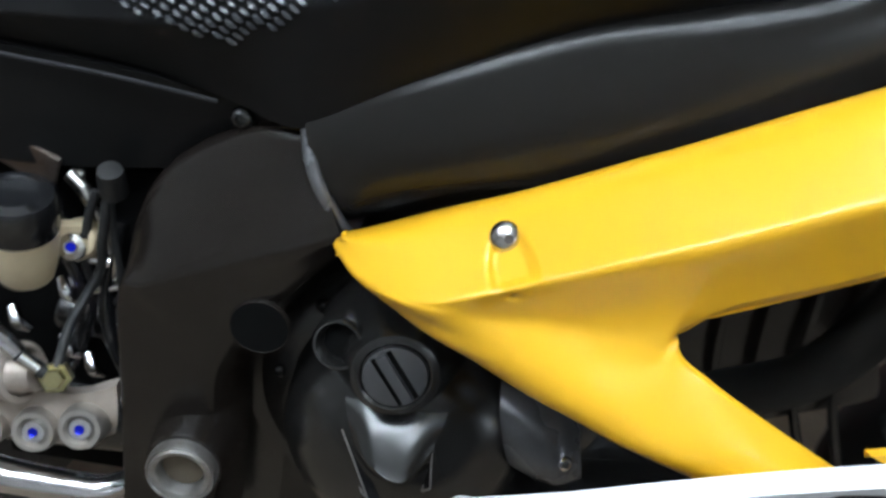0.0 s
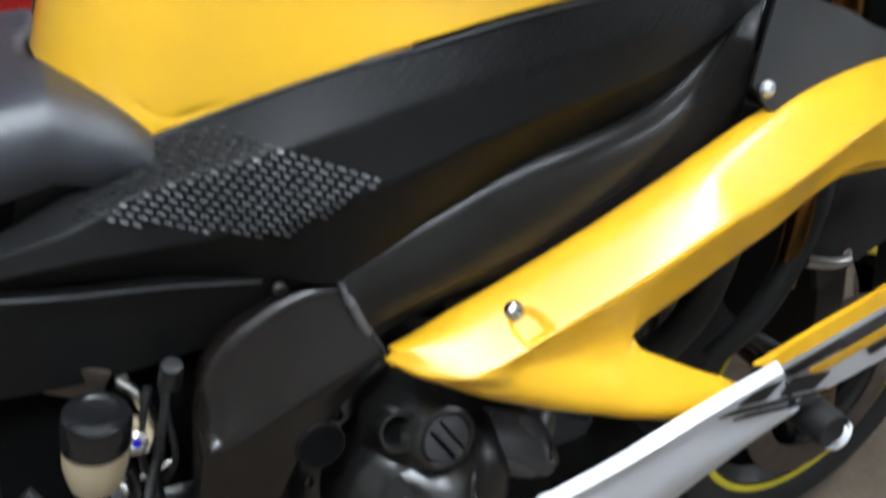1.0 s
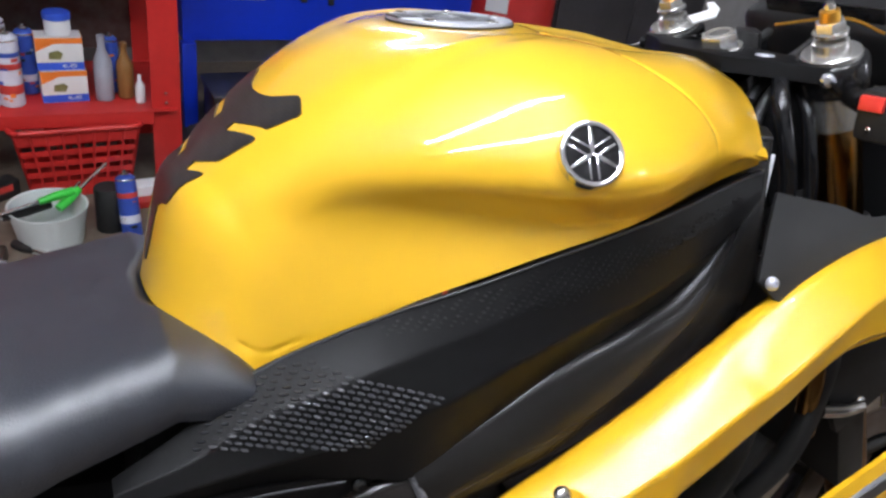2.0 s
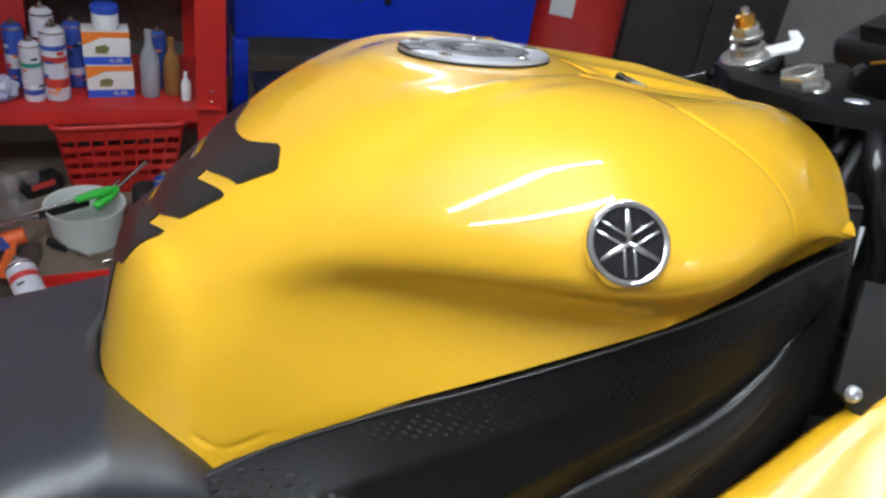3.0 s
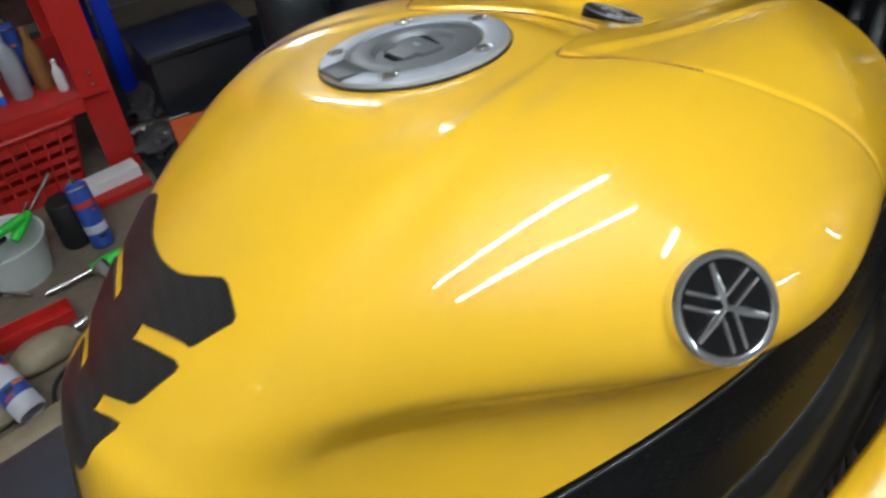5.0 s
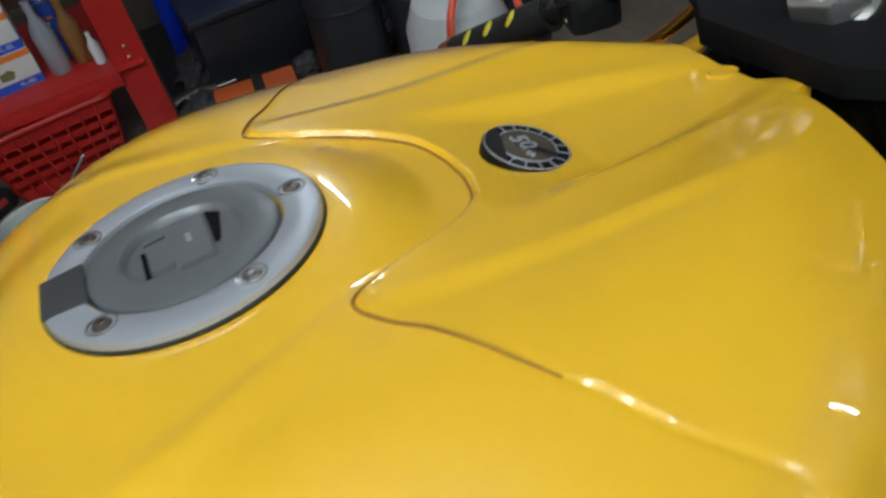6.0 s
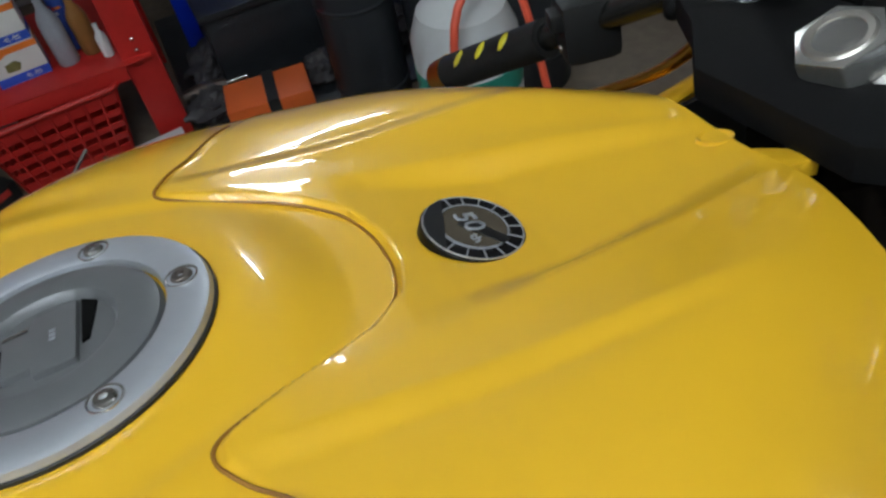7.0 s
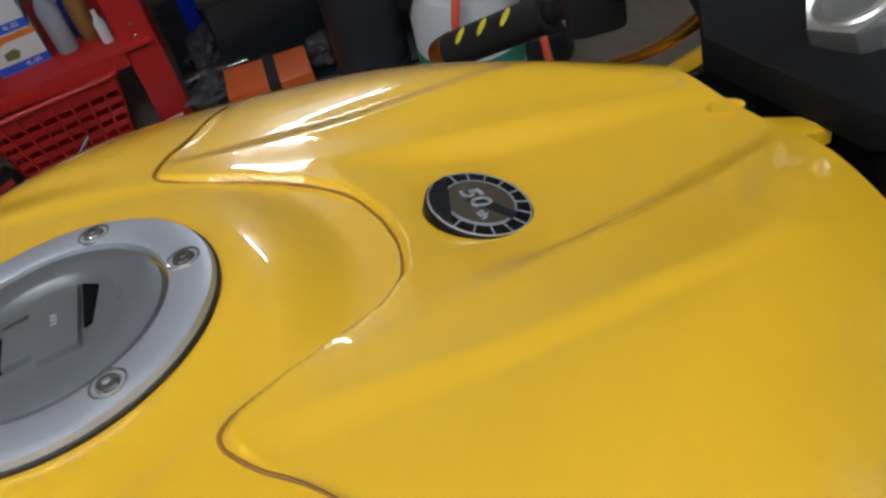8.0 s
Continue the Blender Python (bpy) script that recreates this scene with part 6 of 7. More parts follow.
# --- red steel shelf behind the motorcycle
SHY = 1.83
shelf = thing("red_shelf", "red enamelled steel shelf unit crowded with cans and boxes", "shelf")
for x in (-0.665, -0.020):
    for y in (SHY, SHY + 0.42):
        post = slab("post", (0.082, 0.004, 1.30), pose(x, y, 0.65), RED_STEEL, shelf, bevel=0.001)
        slab("post_flange", (0.004, 0.05, 1.30), pose(x - 0.039 if x < -0.3 else x + 0.039, y + 0.025, 0.65), RED_STEEL, post, bevel=0.001)
        if y == SHY:
            for z in (0.27, 0.30, 0.72, 1.2):
                screw("rivet", (x, y - 0.002, z), (0, -1, 0), 0.006, post, STEEL)
for z in (0.255, 0.72, 1.24):
    b = slab("shelf_board", (0.70, 0.46, 0.004), pose(-0.342, SHY + 0.205, z), RED_STEEL, shelf, bevel=0.001)
    slab("shelf_lip", (0.564, 0.004, 0.040), pose(-0.342, SHY - 0.022, z - 0.018), RED_STEEL, b, bevel=0.001)
back = slab("back_panel", (0.64, 0.004, 0.9), pose(-0.342, SHY + 0.44, 0.75), RUSTY, shelf, bevel=0)


def spray_can(at, r, h, body, cap_mat, tilt=(0, 0, 0), label="", bars=()):
    can = thing("spray_can", label, "spray can", at=at)
    can.rotation_euler = [radians(a) for a in tilt]
    lathe("can_body", [(r * 0.86, 0.0), (r, 0.004), (r, h * 0.86), (r * 0.96, h * 0.885), (r * 0.62, h * 0.93), (r * 0.5, h * 0.935)], Matrix(), body, can, n=24)
    lathe("can_rim", [(r * 1.0, h * 0.855), (r * 1.03, h * 0.865), (r * 1.0, h * 0.88)], Matrix(), STEEL, can, n=24)
    lathe("nozzle", [(r * 0.42, h * 0.93), (r * 0.40, h * 0.965), (r * 0.2, h * 0.97), (r * 0.19, h), (0.0, h)], Matrix(), cap_mat, can, n=16)
    for z0, z1, mt in bars:
        lathe("print_band", [(r * 1.0, h * z0), (r * 1.012, h * z0 + 0.001), (r * 1.012, h * z1 - 0.001), (r * 1.0, h * z1)], Matrix(), mt, can, n=24)
    rnd = random.Random(int(abs(at[0]) * 977 + h * 313))
    for q in range(7):
        ang = -math.pi / 2 + rnd.uniform(-1.0, 1.0)
        slab("print_bar", (r * rnd.uniform(0.25, 0.75), 0.0012, h * rnd.uniform(0.015, 0.05)), Matrix.Rotation(ang + math.pi / 2, 4, "Z") @ pose(0, -r * 1.008, h * rnd.uniform(0.10, 0.72)), rnd.choice((CAN_RED, CAN_BLUE, INK, CARD_ORANGE, LABEL)), can, bevel=0)
    return can


def bottle(at, r, h, body, cap_mat, label):
    b = thing("bottle", label, "bottle", at=at)
    lathe("bottle_body", [(r * 0.9, 0), (r, 0.005), (r, h * 0.55), (r * 0.9, h * 0.63), (r * 0.42, h * 0.78), (r * 0.36, h * 0.88)], Matrix(), body, b, n=24)
    lathe("bottle_cap", [(r * 0.40, h * 0.87), (r * 0.42, h * 0.99), (r * 0.3, h), (0, h)], Matrix(), cap_mat, b, n=18)
    return b


def battery_box(at, turn, label, second):
    w, d, h = 0.120, 0.075, 0.092
    b = thing("battery_box", label, "cardboard box", "battery boxes", at=at)
    b.rotation_euler = (0, 0, radians(turn))
    slab("carton", (w, d, h), pose(0, 0, h / 2), CARD_WHITE, b, bevel=0.0012)
    e = 0.0006
    slab("blue_print", (w + e, d + e, h * 0.24), pose(0, 0, h * 0.13), CARD_BLUE, b, bevel=0)
    slab("orange_print", (w + e, d + e, h * 0.17), pose(0, 0, h * 0.91), CARD_ORANGE, b, bevel=0)
    prism("orange_corner", [(-w / 2, h * 0.60), (-w * 0.05, h * 0.86), (-w / 2, h * 0.86)], 0.0006, Matrix.Translation((0, -d / 2 - 0.0002, 0)) @ Matrix.Rotation(radians(90), 4, "X"), CARD_ORANGE, b)
    prism("picture_print", [(-0.030, h * 0.36), (0.000, h * 0.34), (0.008, h * 0.52), (-0.004, h * 0.62), (-0.028, h * 0.56)], 0.0006, Matrix.Translation((0, -d / 2 - 0.0004, 0)) @ Matrix.Rotation(radians(90), 4, "X"), OLIVE, b)
    words("type_code", "4L-BS", 0.016, Matrix.Translation((0.022, -d / 2 - 0.0010, h * 0.135)) @ Matrix.Rotation(radians(90), 4, "X"), CARD_WHITE, b, depth=0.0002)
    return b


SZ = 0.2575
battery_box((-0.285, SHY + 0.105, SZ), 4, "white, blue and orange battery carton on the red shelf", 0)
battery_box((-0.288, SHY + 0.110, SZ + 0.0925), 2, "white, blue and orange battery carton stacked on another", 1)
tubj = thing("white_jar", "white plastic jar with a blue lid standing on a carton", "jar", at=(-0.285, SHY + 0.105, SZ + 0.1855))
lathe("jar_body", [(0.030, 0.0), (0.034, 0.004), (0.034, 0.042), (0.031, 0.046)], Matrix(), LABEL, tubj, n=28)
lathe("jar_lid", [(0.034, 0.044), (0.0365, 0.046), (0.0365, 0.062), (0.033, 0.065), (0.0, 0.065)], Matrix(), CARD_BLUE, tubj, "dark blue screw lid", n=28)
spray_can((-0.475, SHY + 0.055, SZ), 0.026, 0.175, CAN_WHITE, STEEL, label="pale spray can with silver top on the shelf", bars=((0.12, 0.2, CAN_BLUE), (0.55, 0.62, TEAL)))
spray_can((-0.418, SHY + 0.065, SZ), 0.032, 0.215, CAN_WHITE, STEEL, label="white and red printed spray can on the shelf", bars=((0.18, 0.30, CAN_RED), (0.5, 0.58, CAN_RED), (0.66, 0.72, CAN_BLUE)))
spray_can((-0.445, SHY + 0.15, SZ), 0.030, 0.24, CAN_WHITE, STEEL, label="white spray can with red band at the back of the shelf", bars=((0.5, 0.62, CAN_RED),))
spray_can((-0.372, SHY + 0.16, SZ), 0.027, 0.20, CAN_BLUE, STEEL, label="dark blue spray can with silver top", bars=((0.2, 0.3, CAN_WHITE),))
spray_can((-0.52, SHY + 0.16, SZ), 0.027, 0.19, CAN_BLUE, STEEL, label="blue and white spray can", bars=((0.3, 0.5, CAN_WHITE),))
bottle((-0.178, SHY + 0.085, SZ), 0.026, 0.19, BOTTLE, BOTTLE, "grey plastic bottle with tapering neck on the shelf")
spray_can((-0.150, SHY + 0.150, SZ), 0.022, 0.18, CAN_BLUE, STEEL, label="slim blue can with silver top")
bottle((-0.118, SHY + 0.10, SZ), 0.024, 0.165, BROWN, BROWN, "brown bottle at the end of the shelf")
bottle((-0.085, SHY + 0.05, SZ), 0.014, 0.085, LABEL, LABEL, "small white bottle beside the post")
cl = thing("rag_pack", "crumpled blue and white packet on the shelf", "packet", at=(-0.565, SHY + 0.05, SZ))
bm = bmesh.new()
bmesh.ops.create_icosphere(bm, subdivisions=3, radius=1)
for v in bm.verts:
    q = v.co.copy()
    f = 1 + 0.35 * noise.noise(q * 2.3)
    v.co = Vector((q.x * 0.050 * f, q.y * 0.035 * f, max(0, q.z * 0.040 * f + 0.03)))
part("packet", bm, mat("blue_white_print", (0.60, 0.60, 0.62), 0.45, other=(0.03, 0.06, 0.35), scale=28, mix=0.6), cl)
cart = slab("red_carton", (0.11, 0.06, 0.34), pose(-0.545, SHY + 0.24, SZ + 0.171), mat("red_carton_print", (0.40, 0.02, 0.02), 0.5, vary=0.2, scale=12), bevel=0.002)
tagged(cart, "tall red printed carton at the back of the shelf", "carton")

# --- red basket under the shelf
def basket(at, turn):
    b = thing("plastic_basket", "red slatted plastic basket full of odds and ends", "basket", at=at)
    b.rotation_euler = (0, 0, radians(turn))
    w0, d0, w1, d1, h = 0.13, 0.10, 0.165, 0.125, 0.215
    slab("basket_base", (2 * w0, 2 * d0, 0.004), pose(0, 0, 0.004), RED_PLASTIC, b, bevel=0.001)

    def corner(sx, sy, t):
        return Vector((sx * (w0 + (w1 - w0) * t), sy * (d0 + (d1 - d0) * t), 0.004 + h * t))
    order = [(-1, -1), (1, -1), (1, 1), (-1, 1)]
    for i in range(4):
        a, c = order[i], order[(i + 1) % 4]
        for t0, t1 in ((0.02, 0.24), (0.32, 0.40), (0.48, 0.56), (0.64, 0.72), (0.80, 1.0)):
            quad = [corner(*a, t0), corner(*c, t0), corner(*c, t1), corner(*a, t1)]
            n = (quad[1] - quad[0]).cross(quad[3] - quad[0]).normalized() * 0.003
            V = quad + [q - n for q in quad]
            raw("slat", V, [(0, 1, 2, 3), (7, 6, 5, 4), (0, 4, 5, 1), (1, 5, 6, 2), (2, 6, 7, 3), (3, 7, 4, 0)], RED_PLASTIC, b, smooth=False)
        for f in np.linspace(0, 1, 9):
            lo, hi = corner(*a, 0.0).lerp(corner(*c, 0.0), f), corner(*a, 1.0).lerp(corner(*c, 1.0), f)
            tube("rib", [lo, hi], 0.0035, RED_PLASTIC, b, n=6)
    rim = [corner(sx * 1.03, sy * 1.03, 1.0) for sx, sy in order]
    P = []
    for i in range(4):
        for f in np.linspace(0.06, 0.94, 6):
            P.append(rim[i].lerp(rim[(i + 1) % 4], f))
    P.append(P[0])
    tube("rim", P, 0.008, RED_PLASTIC, b, n=8, k=90)
    rnd = random.Random(5)
    for i in range(16):
        c = thing("odd_part", "small dusty part lying in the red basket", "spare part", "basket contents", at=(0, 0, 0))
        bm2 = bmesh.new()
        bmesh.ops.create_icosphere(bm2, subdivisions=2, radius=1)
        sx, sy, sz = rnd.uniform(0.02, 0.05), rnd.uniform(0.02, 0.04), rnd.uniform(0.015, 0.03)
        for v in bm2.verts:
            q = v.co * (1 + 0.4 * noise.noise(v.co * 2 + Vector((i, 0, 0))))
            v.co = Vector((q.x * sx, q.y * sy, q.z * sz))
        part("lump", bm2, rnd.choice([TAN, RUSTY, TUB, DARK, CAN_WHITE]), c)
        c.matrix_world = Matrix.Translation(at) @ Matrix.Rotation(radians(turn), 4, "Z") @ pose(rnd.uniform(-0.11, 0.11), rnd.uniform(-0.07, 0.07), 0.165 + 0.02 * (i % 3), 0, 0, rnd.uniform(0, 360))
    return b


basket((-0.275, SHY + 0.08, 0.0), 4)

# --- red cabinet at the far side, blue bench, bins
cab = thing("red_tool_cabinet", "red steel tool cabinet beside the shelf", "cabinet")
body = slab("cabinet_body", (0.5, 0.45, 0.75), pose(-1.02, SHY + 0.10, 0.43), RED_STEEL, cab, bevel=0.006)
for z in (0.14, 0.32, 0.50, 0.68):
    slab("drawer", (0.46, 0.012, 0.16), pose(-1.02, SHY - 0.130, z), RED_STEEL, cab, bevel=0.004)

bench = thing("blue_bench", "blue enamelled steel tool bench", "workbench")
slab("bench_body", (1.10, 0.50, 0.55), pose(0.660, 2.55, 0.585), BLUE_STEEL, bench, bevel=0.006)
for x in (0.125, 1.18):
    for y in (2.29, 2.78):
        slab("bench_leg", (0.048, 0.048, 0.31), pose(x, y, 0.155), BLUE_STEEL, bench, bevel=0.003)
slab("name_plate", (0.13, 0.004, 0.040), pose(0.33, 2.297, 0.475), LABEL, bench, "white plate with unreadable dark bars", bevel=0.001)
slab("plate_bar", (0.05, 0.003, 0.010), pose(0.355, 2.2945, 0.475), INK, bench, bevel=0)
slab("bench_latch", (0.020, 0.012, 0.06), pose(0.53, 2.292, 0.48), RUSTY, bench, bevel=0.002)
slab("bench_latch", (0.020, 0.012, 0.06), pose(0.63, 2.292, 0.47), DARK, bench, bevel=0.002)
bn = thing("black_bin", "scuffed black plastic bin under the blue bench", "bin", at=(0.300, 2.06, 0))
slab("bin_body", (0.30, 0.22, 0.22), pose(0, 0, 0.110), BIN, bn, bevel=0.015)
slab("bin_lid", (0.32, 0.24, 0.02), pose(0, 0, 0.228), BIN, bn, bevel=0.006)
bottle((0.485, 1.84, 0.0), 0.035, 0.28, CAN_WHITE, LABEL, "white bottle with a faded label standing by the bin")
for i, (x, y) in enumerate(((0.475, 1.62), (0.660, 1.55), (0.86, 1.50))):
    d = thing("black_canister", "tall black rubber canister standing on the floor", "canister", "black canisters", at=(x, y, 0))
    lathe("canister_body", [(0.085, 0), (0.09, 0.01), (0.09, 0.42), (0.075, 0.45), (0.03, 0.47), (0, 0.47)], Matrix(), BIN, d, n=32)
    lathe("canister_cap", [(0.0, 0.030), (0.026, 0.030), (0.030, 0.026), (0.031, 0.0)], pose(0, 0, 0.466), DARK, d, n=24)
    for z in (0.10, 0.32):
        lathe("body_rib", [(0.0895, -0.006), (0.0935, -0.003), (0.0935, 0.003), (0.0895, 0.006)], pose(0, 0, z), BIN, d, n=32)
rb = thing("red_drum", "red steel oil drum behind the blue bench", "drum", at=(1.45, 2.45, 0))
lathe("drum_body", [(0.20, 0), (0.21, 0.01), (0.21, 0.27), (0.215, 0.28), (0.21, 0.29), (0.21, 0.60), (0.19, 0.61), (0.0, 0.60)], Matrix(), RED_STEEL, rb, n=40)
slab("drum_label", (0.09, 0.004, 0.09), pose(-0.135, -0.166, 0.47, 0, 0, -39), LABEL, rb, bevel=0.001)

dk = thing("black_cabinet", "tall dusty black cabinet behind the drum", "cabinet", at=(2.10, 2.62, 0))
slab("cabinet_body", (0.84, 0.42, 1.30), pose(0, 0, 0.65), DUSTYBLACK, dk, bevel=0.008)
for q in (-1, 1):
    slab("cabinet_door", (0.405, 0.012, 1.24), pose(q * 0.206, -0.216, 0.66), DUSTYBLACK, dk, bevel=0.004)
    slab("door_handle", (0.012, 0.018, 0.11), pose(q * 0.035, -0.230, 0.70), RUSTY, dk, bevel=0.003)

ob = thing("orange_case", "orange plastic tool case with a black strap", "tool case", at=(0.232, 1.775, 0))
ob.rotation_euler = (0, 0, radians(-8))
slab("case_body", (0.22, 0.14, 0.085), pose(0, 0, 0.0425), ORANGE, ob, bevel=0.006)
slab("strap", (0.030, 0.146, 0.090), pose(0.01, 0, 0.0445), DARK, ob, bevel=0.002)
slab("buckle", (0.022, 0.006, 0.018), pose(0.01, -0.075, 0.05), STEEL, ob, bevel=0.002)
pg = thing("air_gun", "worn grey air gun lying on the floor", "air gun", at=(0.06, 1.95, 0.035))
tube("gun_body", [(-0.03, 0, 0), (0.03, 0, 0.005), (0.09, 0, 0.002)], [0.018, 0.022, 0.014], RUSTY, pg, n=14)
tube("gun_handle", [(0.0, 0, 0), (-0.01, -0.06, -0.004), (-0.015, -0.12, -0.010)], [0.016, 0.015, 0.018], DARK, pg, n=12)
tube("gun_nozzle", [(0.09, 0, 0.002), (0.15, 0, 0.0)], 0.007, STEEL, pg, n=10)

jug = thing("white_jug", "white plastic jug with a green label on a stool", "jug", at=(0.46, 0.92, 0.40))
lathe("jug_body", [(0.075, 0), (0.08, 0.006), (0.08, 0.17), (0.065, 0.21), (0.025, 0.235), (0.025, 0.25), (0, 0.25)], Matrix(), JUG, jug, n=32)
lathe("jug_label", [(0.080, 0.085), (0.081, 0.086), (0.081, 0.125), (0.080, 0.126)], Matrix(), TEAL, jug, "green label band", n=32)
stool = thing("low_stand", "dark steel stand below the jug", "stand", at=(0.46, 0.92, 0))
slab("stand_top", (0.22, 0.22, 0.02), pose(0, 0, 0.39), RUSTY, stool, bevel=0.003)
for sx in (-1, 1):
    for sy in (-1, 1):
        tube("stand_leg", [(sx * 0.095, sy * 0.095, 0), (sx * 0.085, sy * 0.085, 0.38)], 0.010, RUSTY, stool, n=8)
tube_ob = tube("red_air_hose", [(0.43, 0.83, 0.02), (0.41, 0.80, 0.25), (0.40, 0.815, 0.45), (0.41, 0.83, 0.62), (0.46, 0.86, 0.672), (0.52, 0.86, 0.655), (0.54, 0.80, 0.40), (0.56, 0.80, 0.02)], 0.006, HOSE_RED, None, n=10, k=60)
tagged(tube_ob, "thin red air hose looped over the white jug", "hose")


# --- clutter on the floor
def tub(at, r, h, material, label):
    t = thing("plastic_tub", label, "tub", at=at)
    lathe("tub_wall", [(0.0, 0.003), (r * 0.78, 0.003), (r * 0.97, h), (r * 1.03, h + 0.002), (r * 1.03, h - 0.004), (r, h - 0.006), (r * 0.82, 0.0), (0.0, 0.0)], Matrix(), material, t, n=36)
    return t


tub((-0.365, 1.565, 0.0), 0.095, 0.105, TUB, "pale round plastic tub with tools standing in it")
tub((-0.725, 1.60, 0.0), 0.098, 0.085, LABEL, "white round tub holding a coil of tube")
coil = tube("tube_coil", [(-0.725 + (0.062 + 0.004 * math.sin(i)) * math.cos(i * 0.5), 1.60 + 0.062 * math.sin(i * 0.5), 0.02 + 0.0022 * i) for i in range(30)], 0.009, TAN, None, n=8, k=120)
tagged(coil, "coiled beige plastic tube in the white tub", "tube")


def rod_tool(a, b, r, mats, label, category="tool"):
    t = thing("hand_tool", label, category, "loose tools")
    a, b = Vector(a), Vector(b)
    m = a.lerp(b, 0.42)
    tube("tool_handle", [a, a.lerp(m, 0.5), m], [r * 0.85, r, r * 0.7], mats[0], t, n=10)
    tube("tool_shaft", [m, b], r * 0.35, mats[1], t, n=8)
    return t


rod_tool((-0.30, 1.57, 0.14), (-0.50, 1.50, 0.115), 0.012, (GREEN, CHROME), "green handled tool with bright shaft standing in the tub")
rod_tool((-0.34, 1.55, 0.10), (-0.21, 1.66, 0.17), 0.014, (GREEN, STEEL), "green and black pump tool leaning on the tub")
rod_tool((-0.36, 1.60, 0.09), (-0.62, 1.42, 0.115), 0.014, (DARK, CHROME), "long chrome ratchet lying across the tub")
rod_tool((-0.33, 1.59, 0.10), (-0.28, 1.64, 0.13), 0.011, (TAPE, STEEL), "yellow handled screwdriver in the tub")
rod_tool((-0.455, 1.540, 0.015), (-0.355, 1.450, 0.012), 0.014, (DARK, STEEL), "black and yellow screwdriver on the floor", "screwdriver")
rod_tool((-0.138, 1.436, 0.030), (-0.330, 1.425, 0.015), 0.018, (GREEN, STEEL), "green handled screwdriver on the floor", "screwdriver")
rod_tool((-0.60, 1.13, 0.02), (-0.59, 0.98, 0.015), 0.017, (GREEN, STEEL), "bright green handled tool on the floor", "screwdriver")
for i, (x, y, a) in enumerate(((-0.66, 1.44, 40), (-0.70, 1.40, 70), (-0.61, 1.45, 20), (-0.56, 1.50, 110), (-0.74, 1.47, 80), (-0.64, 1.40, -20), (-0.60, 1.38, 55))):
    d = Vector((math.cos(radians(a)), math.sin(radians(a)), 0)) * 0.06
    c = Vector((x, y, 0.045 + 0.004 * i))
    rod_tool(c - d, c + d, 0.011, ((CAN_BLUE, CHROME), (CHROME, CHROME), (RUSTY, STEEL))[i % 3], "bright spanner lying in the parts tray", "spanner")
for i in range(5):
    soc = lathe("socket", [(0.006, 0), (0.011, 0.0), (0.011, 0.028), (0.007, 0.030), (0.006, 0.02)], facing((-0.700 + 0.026 * i, 1.395 + 0.017 * i, 0.052), (1, 0.65, 0)), CHROME, None, n=16)
    tagged(soc, "chrome socket in a row in the tray", "socket", "sockets")


def tray(at, size, turn, material, label):
    t = thing("parts_tray", label, "tray", at=at)
    t.rotation_euler = (0, 0, radians(turn))
    w, d, h = size
    slab("tray_floor", (w, d, 0.004), pose(0, 0, 0.002), material, t, bevel=0.001)
    for sx in (-1, 1):
        slab("tray_side", (0.004, d, h), pose(sx * w / 2, 0, h / 2), material, t, bevel=0.001)
        slab("tray_side", (w, 0.004, h), pose(0, sx * d / 2, h / 2), material, t, bevel=0.001)


tray((-0.635, 1.435, 0.0), (0.30, 0.19, 0.035), -10, RUSTY, "grey sheet metal tray full of spanners")
tray((-0.40, 1.335, 0.0), (0.22, 0.05, 0.030), 3, RED_STEEL, "narrow red tray on the floor")
ml = thing("orange_mallet", "orange headed mallet lying by the tray", "mallet", at=(-0.53, 1.46, 0.045))
tube("mallet_handle", [(-0.012, -0.10, 0.0), (-0.005, -0.04, 0.0), (0.0, 0.02, 0.003)], [0.016, 0.014, 0.011], ORANGE, ml, n=12)
lathe("mallet_head", [(0.0, -0.03), (0.020, -0.028), (0.022, 0), (0.020, 0.028), (0.0, 0.03)], facing((0.0, 0.045, 0.006), (1, 0.1, 0.2)), ORANGE, ml, n=20)
spray_can((-0.425, 1.065, 0.032), 0.031, 0.24, CAN_WHITE, STEEL, (-62, 0, 20), "white and blue spray can tipped over on the floor", ((0.15, 0.28, CAN_BLUE), (0.45, 0.55, CAN_BLUE), (0.72, 0.78, CAN_RED)))
spray_can((-0.165, 1.545, 0.0), 0.027, 0.185, CAN_BLUE, STEEL, (-14, 0, 8), "blue and white spray can leaning on the floor clutter", ((0.22, 0.34, CAN_WHITE), (0.60, 0.68, CAN_RED)))
bx = slab("long_carton", (0.18, 0.055, 0.05), pose(-0.090, 1.765, 0.026, 0, 0, 7), LABEL, bevel=0.002)
tagged(bx, "long white carton with red sides on the floor", "carton")
rb2 = slab("red_carton", (0.19, 0.07, 0.02), pose(-0.085, 1.735, 0.0102, 0, 0, 7), RED_PLASTIC, bevel=0.002)
tagged(rb2, "flat red box under the white carton", "box")
bb = thing("black_carton", "small black carton with red print", "carton", at=(-0.50, 1.83, 0.0))
bb.rotation_euler = (0, 0, radians(36))
slab("carton", (0.135, 0.05, 0.05), pose(0, 0, 0.025), DARK, bb, bevel=0.002)
slab("red_print", (0.07, 0.051, 0.018), pose(0.01, 0, 0.032), CAN_RED, bb, bevel=0)
cn = thing("dark_tin", "dark tin can behind the spray can", "tin", at=(-0.215, 1.60, 0.0))
lathe("tin_body", [(0.034, 0), (0.036, 0.004), (0.036, 0.125), (0.034, 0.128), (0, 0.126)], Matrix(), DARK, cn, n=24)


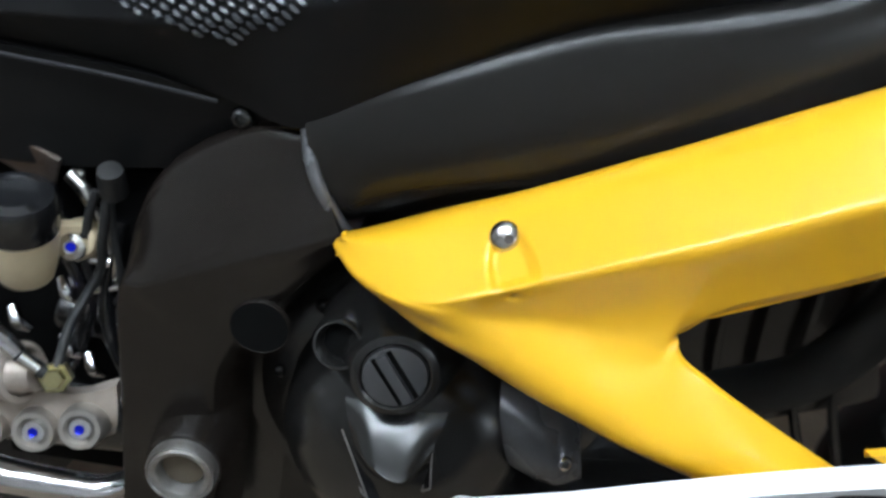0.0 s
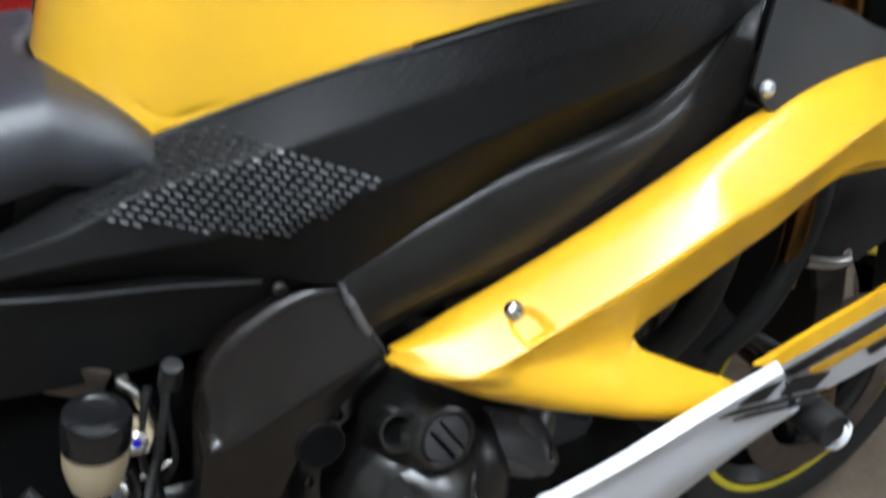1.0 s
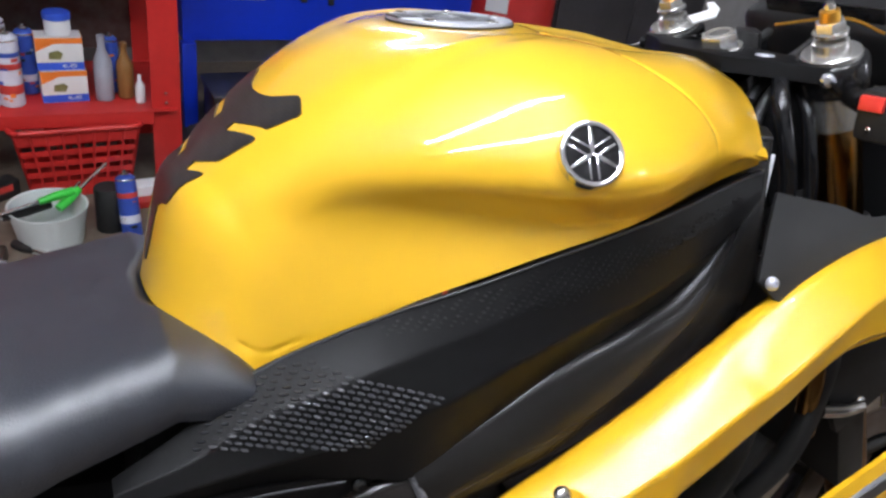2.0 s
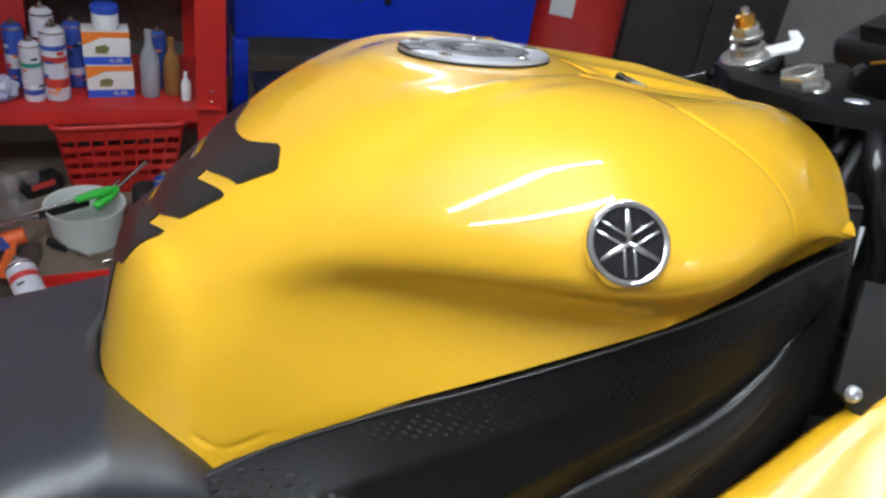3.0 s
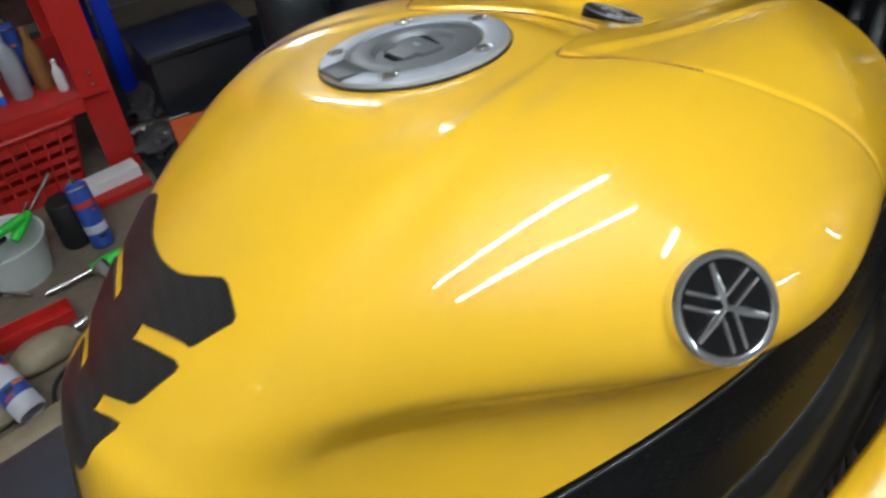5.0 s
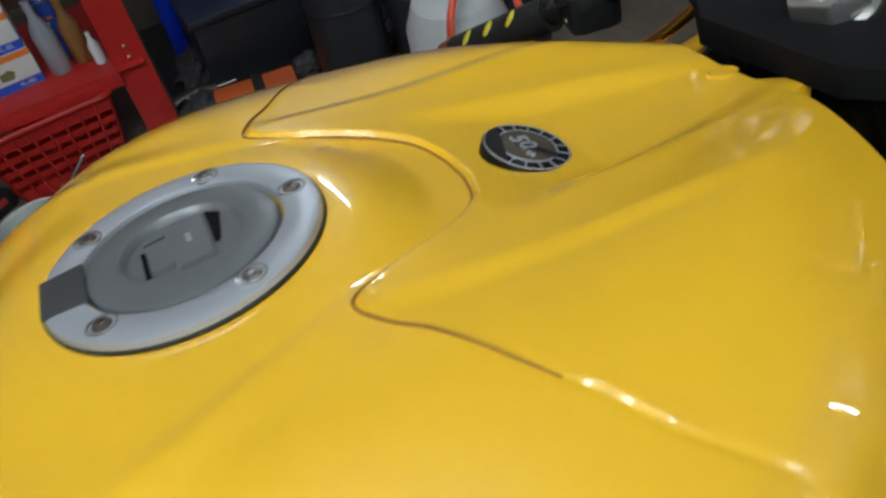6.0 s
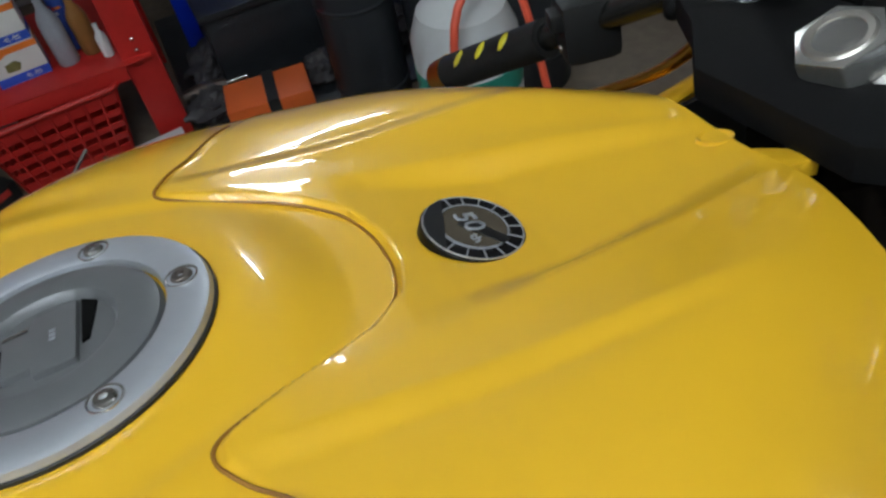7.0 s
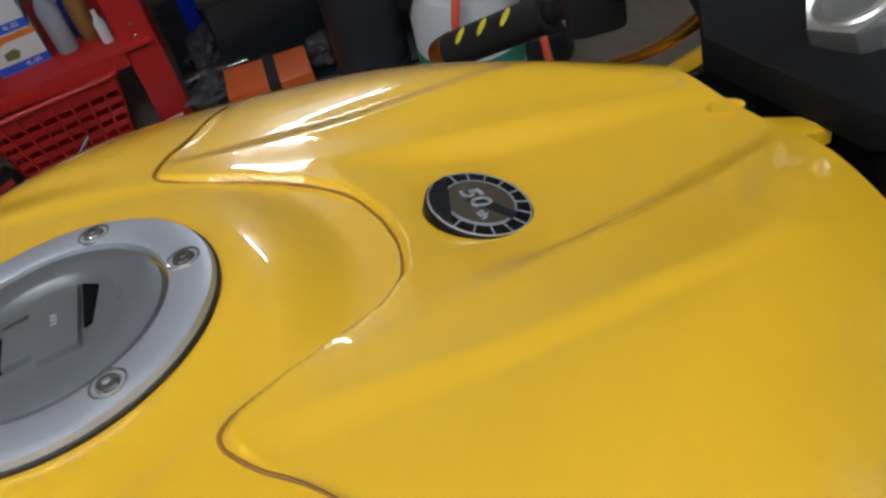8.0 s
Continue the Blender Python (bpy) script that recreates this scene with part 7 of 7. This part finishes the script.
def blob(name, at, size, turn, material, label, category, seed, rough=0.3):
    t = thing(name, label, category, at=at)
    t.rotation_euler = (0, 0, radians(turn))
    bm3 = bmesh.new()
    bmesh.ops.create_icosphere(bm3, subdivisions=4, radius=1)
    for v in bm3.verts:
        q = v.co.copy()
        f = 1 + rough * noise.noise(q * 1.7 + Vector((seed, 0, 0))) + rough * 0.4 * noise.noise(q * 5 + Vector((seed, 3, 0)))
        v.co = Vector((q.x * size[0] * f, q.y * size[1] * f, max(0.0, (q.z * f + 0.8) * size[2])))
    part(name + "_body", bm3, material, t, smooth=True)
    return t


blob("dusty_bottle", (-0.37, 1.225, 0.0), (0.075, 0.042, 0.035), 15, TAN, "dusty beige bottle lying on the floor", "bottle", 2, 0.12)
blob("dusty_bottle", (-0.50, 1.12, 0.0), (0.085, 0.045, 0.033), 30, TAN, "dusty beige bottle lying beside a black cap", "bottle", 5, 0.15)
blob("black_brush", (-0.585, 1.185, 0.0), (0.048, 0.040, 0.045), 10, DARK, "black brush head on the floor", "brush", 7, 0.2)
blob("pink_cloth", (-0.77, 1.27, 0.0), (0.085, 0.035, 0.018), 40, PINK, "crumpled pink cloth on the floor", "cloth", 9, 0.5)
bag = blob("plastic_bag", (-0.62, 1.70, 0.0), (0.12, 0.08, 0.065), -25, BAG, "clear crumpled plastic bag among the tools", "plastic bag", 12, 0.5)
tube("bag_neck", [(0.07, 0.02, 0.10), (0.10, 0.035, 0.125), (0.135, 0.03, 0.13)], [0.030, 0.010, 0.022], BAG, bag, n=12)
# added black sheet that paints the floor's shade below the bench
mt2 = slab("floor_shade_sheet", (0.98, 0.84, 0.008), pose(0.52, 2.10, 0.004), BIN, bevel=0.002)
tagged(mt2, "thin black sheet standing in for the shaded floor under the bench and canisters", "mat")
# made-up dark lumps and a hose coil, for unidentified dark clutter
for x, y, sx, sy, sz, tn, sd in ((0.10, 1.86, 0.07, 0.05, 0.035, 20, 31), (0.13, 2.06, 0.08, 0.06, 0.045, 60, 33), (0.40, 1.84, 0.06, 0.05, 0.04, -30, 37), (0.58, 1.88, 0.10, 0.07, 0.06, 15, 41)):
    blob("dark_lump", (x, y, 0.006), (sx, sy, sz), tn, DUSTYBLACK, "crumpled dark lump added as clutter on the black floor sheet", "rag", sd, 0.6)
coil = thing("hose_coil", "coiled black hose added as clutter on the black floor sheet", "hose", at=(0.78, 1.86, 0.008))
for k2 in range(3):
    tube("hose_turn", [((0.085 + 0.006 * k2) * math.cos(2 * math.pi * i / 20), (0.085 + 0.006 * k2) * math.sin(2 * math.pi * i / 20), 0.009 + 0.013 * k2) for i in range(21)], 0.0075, GLOSSBLACK, coil, n=8, k=60)
blob("grey_rag", (-0.45, 1.00, 0.0), (0.17, 0.06, 0.012), 10, TAN, "dirty rag on the floor", "rag", 15, 0.5)
lathe_cap = tube("bottle_neck", [(-0.300, 1.245, 0.035), (-0.283, 1.250, 0.037), (-0.270, 1.254, 0.038)], 0.014, STEEL, None, n=14)
tagged(lathe_cap, "metal screw neck of the dusty bottle", "bottle neck")
cab2 = tube("black_cable", [(-0.25, 1.24, 0.006), (-0.30, 1.20, 0.006), (-0.37, 1.15, 0.006), (-0.385, 1.08, 0.006), (-0.34, 1.02, 0.006), (-0.30, 0.96, 0.006), (-0.34, 0.88, 0.006), (-0.45, 0.80, 0.006)], 0.005, DARK, None, n=8, k=60)
tagged(cab2, "black cable winding over the floor", "cable")
wh = thing("ratchet_cap", "black and red air coupling on the floor", "coupling", at=(-0.20, 1.37, 0.0))
tube("coupling_body", [(0.0, 0.03, 0.05), (0.02, -0.02, 0.03), (0.035, -0.06, 0.018)], [0.020, 0.015, 0.013], STEEL, wh, n=14)
tube("coupling_grip", [(0.035, -0.06, 0.018), (0.055, -0.11, 0.016)], 0.014, DARK, wh, n=12)
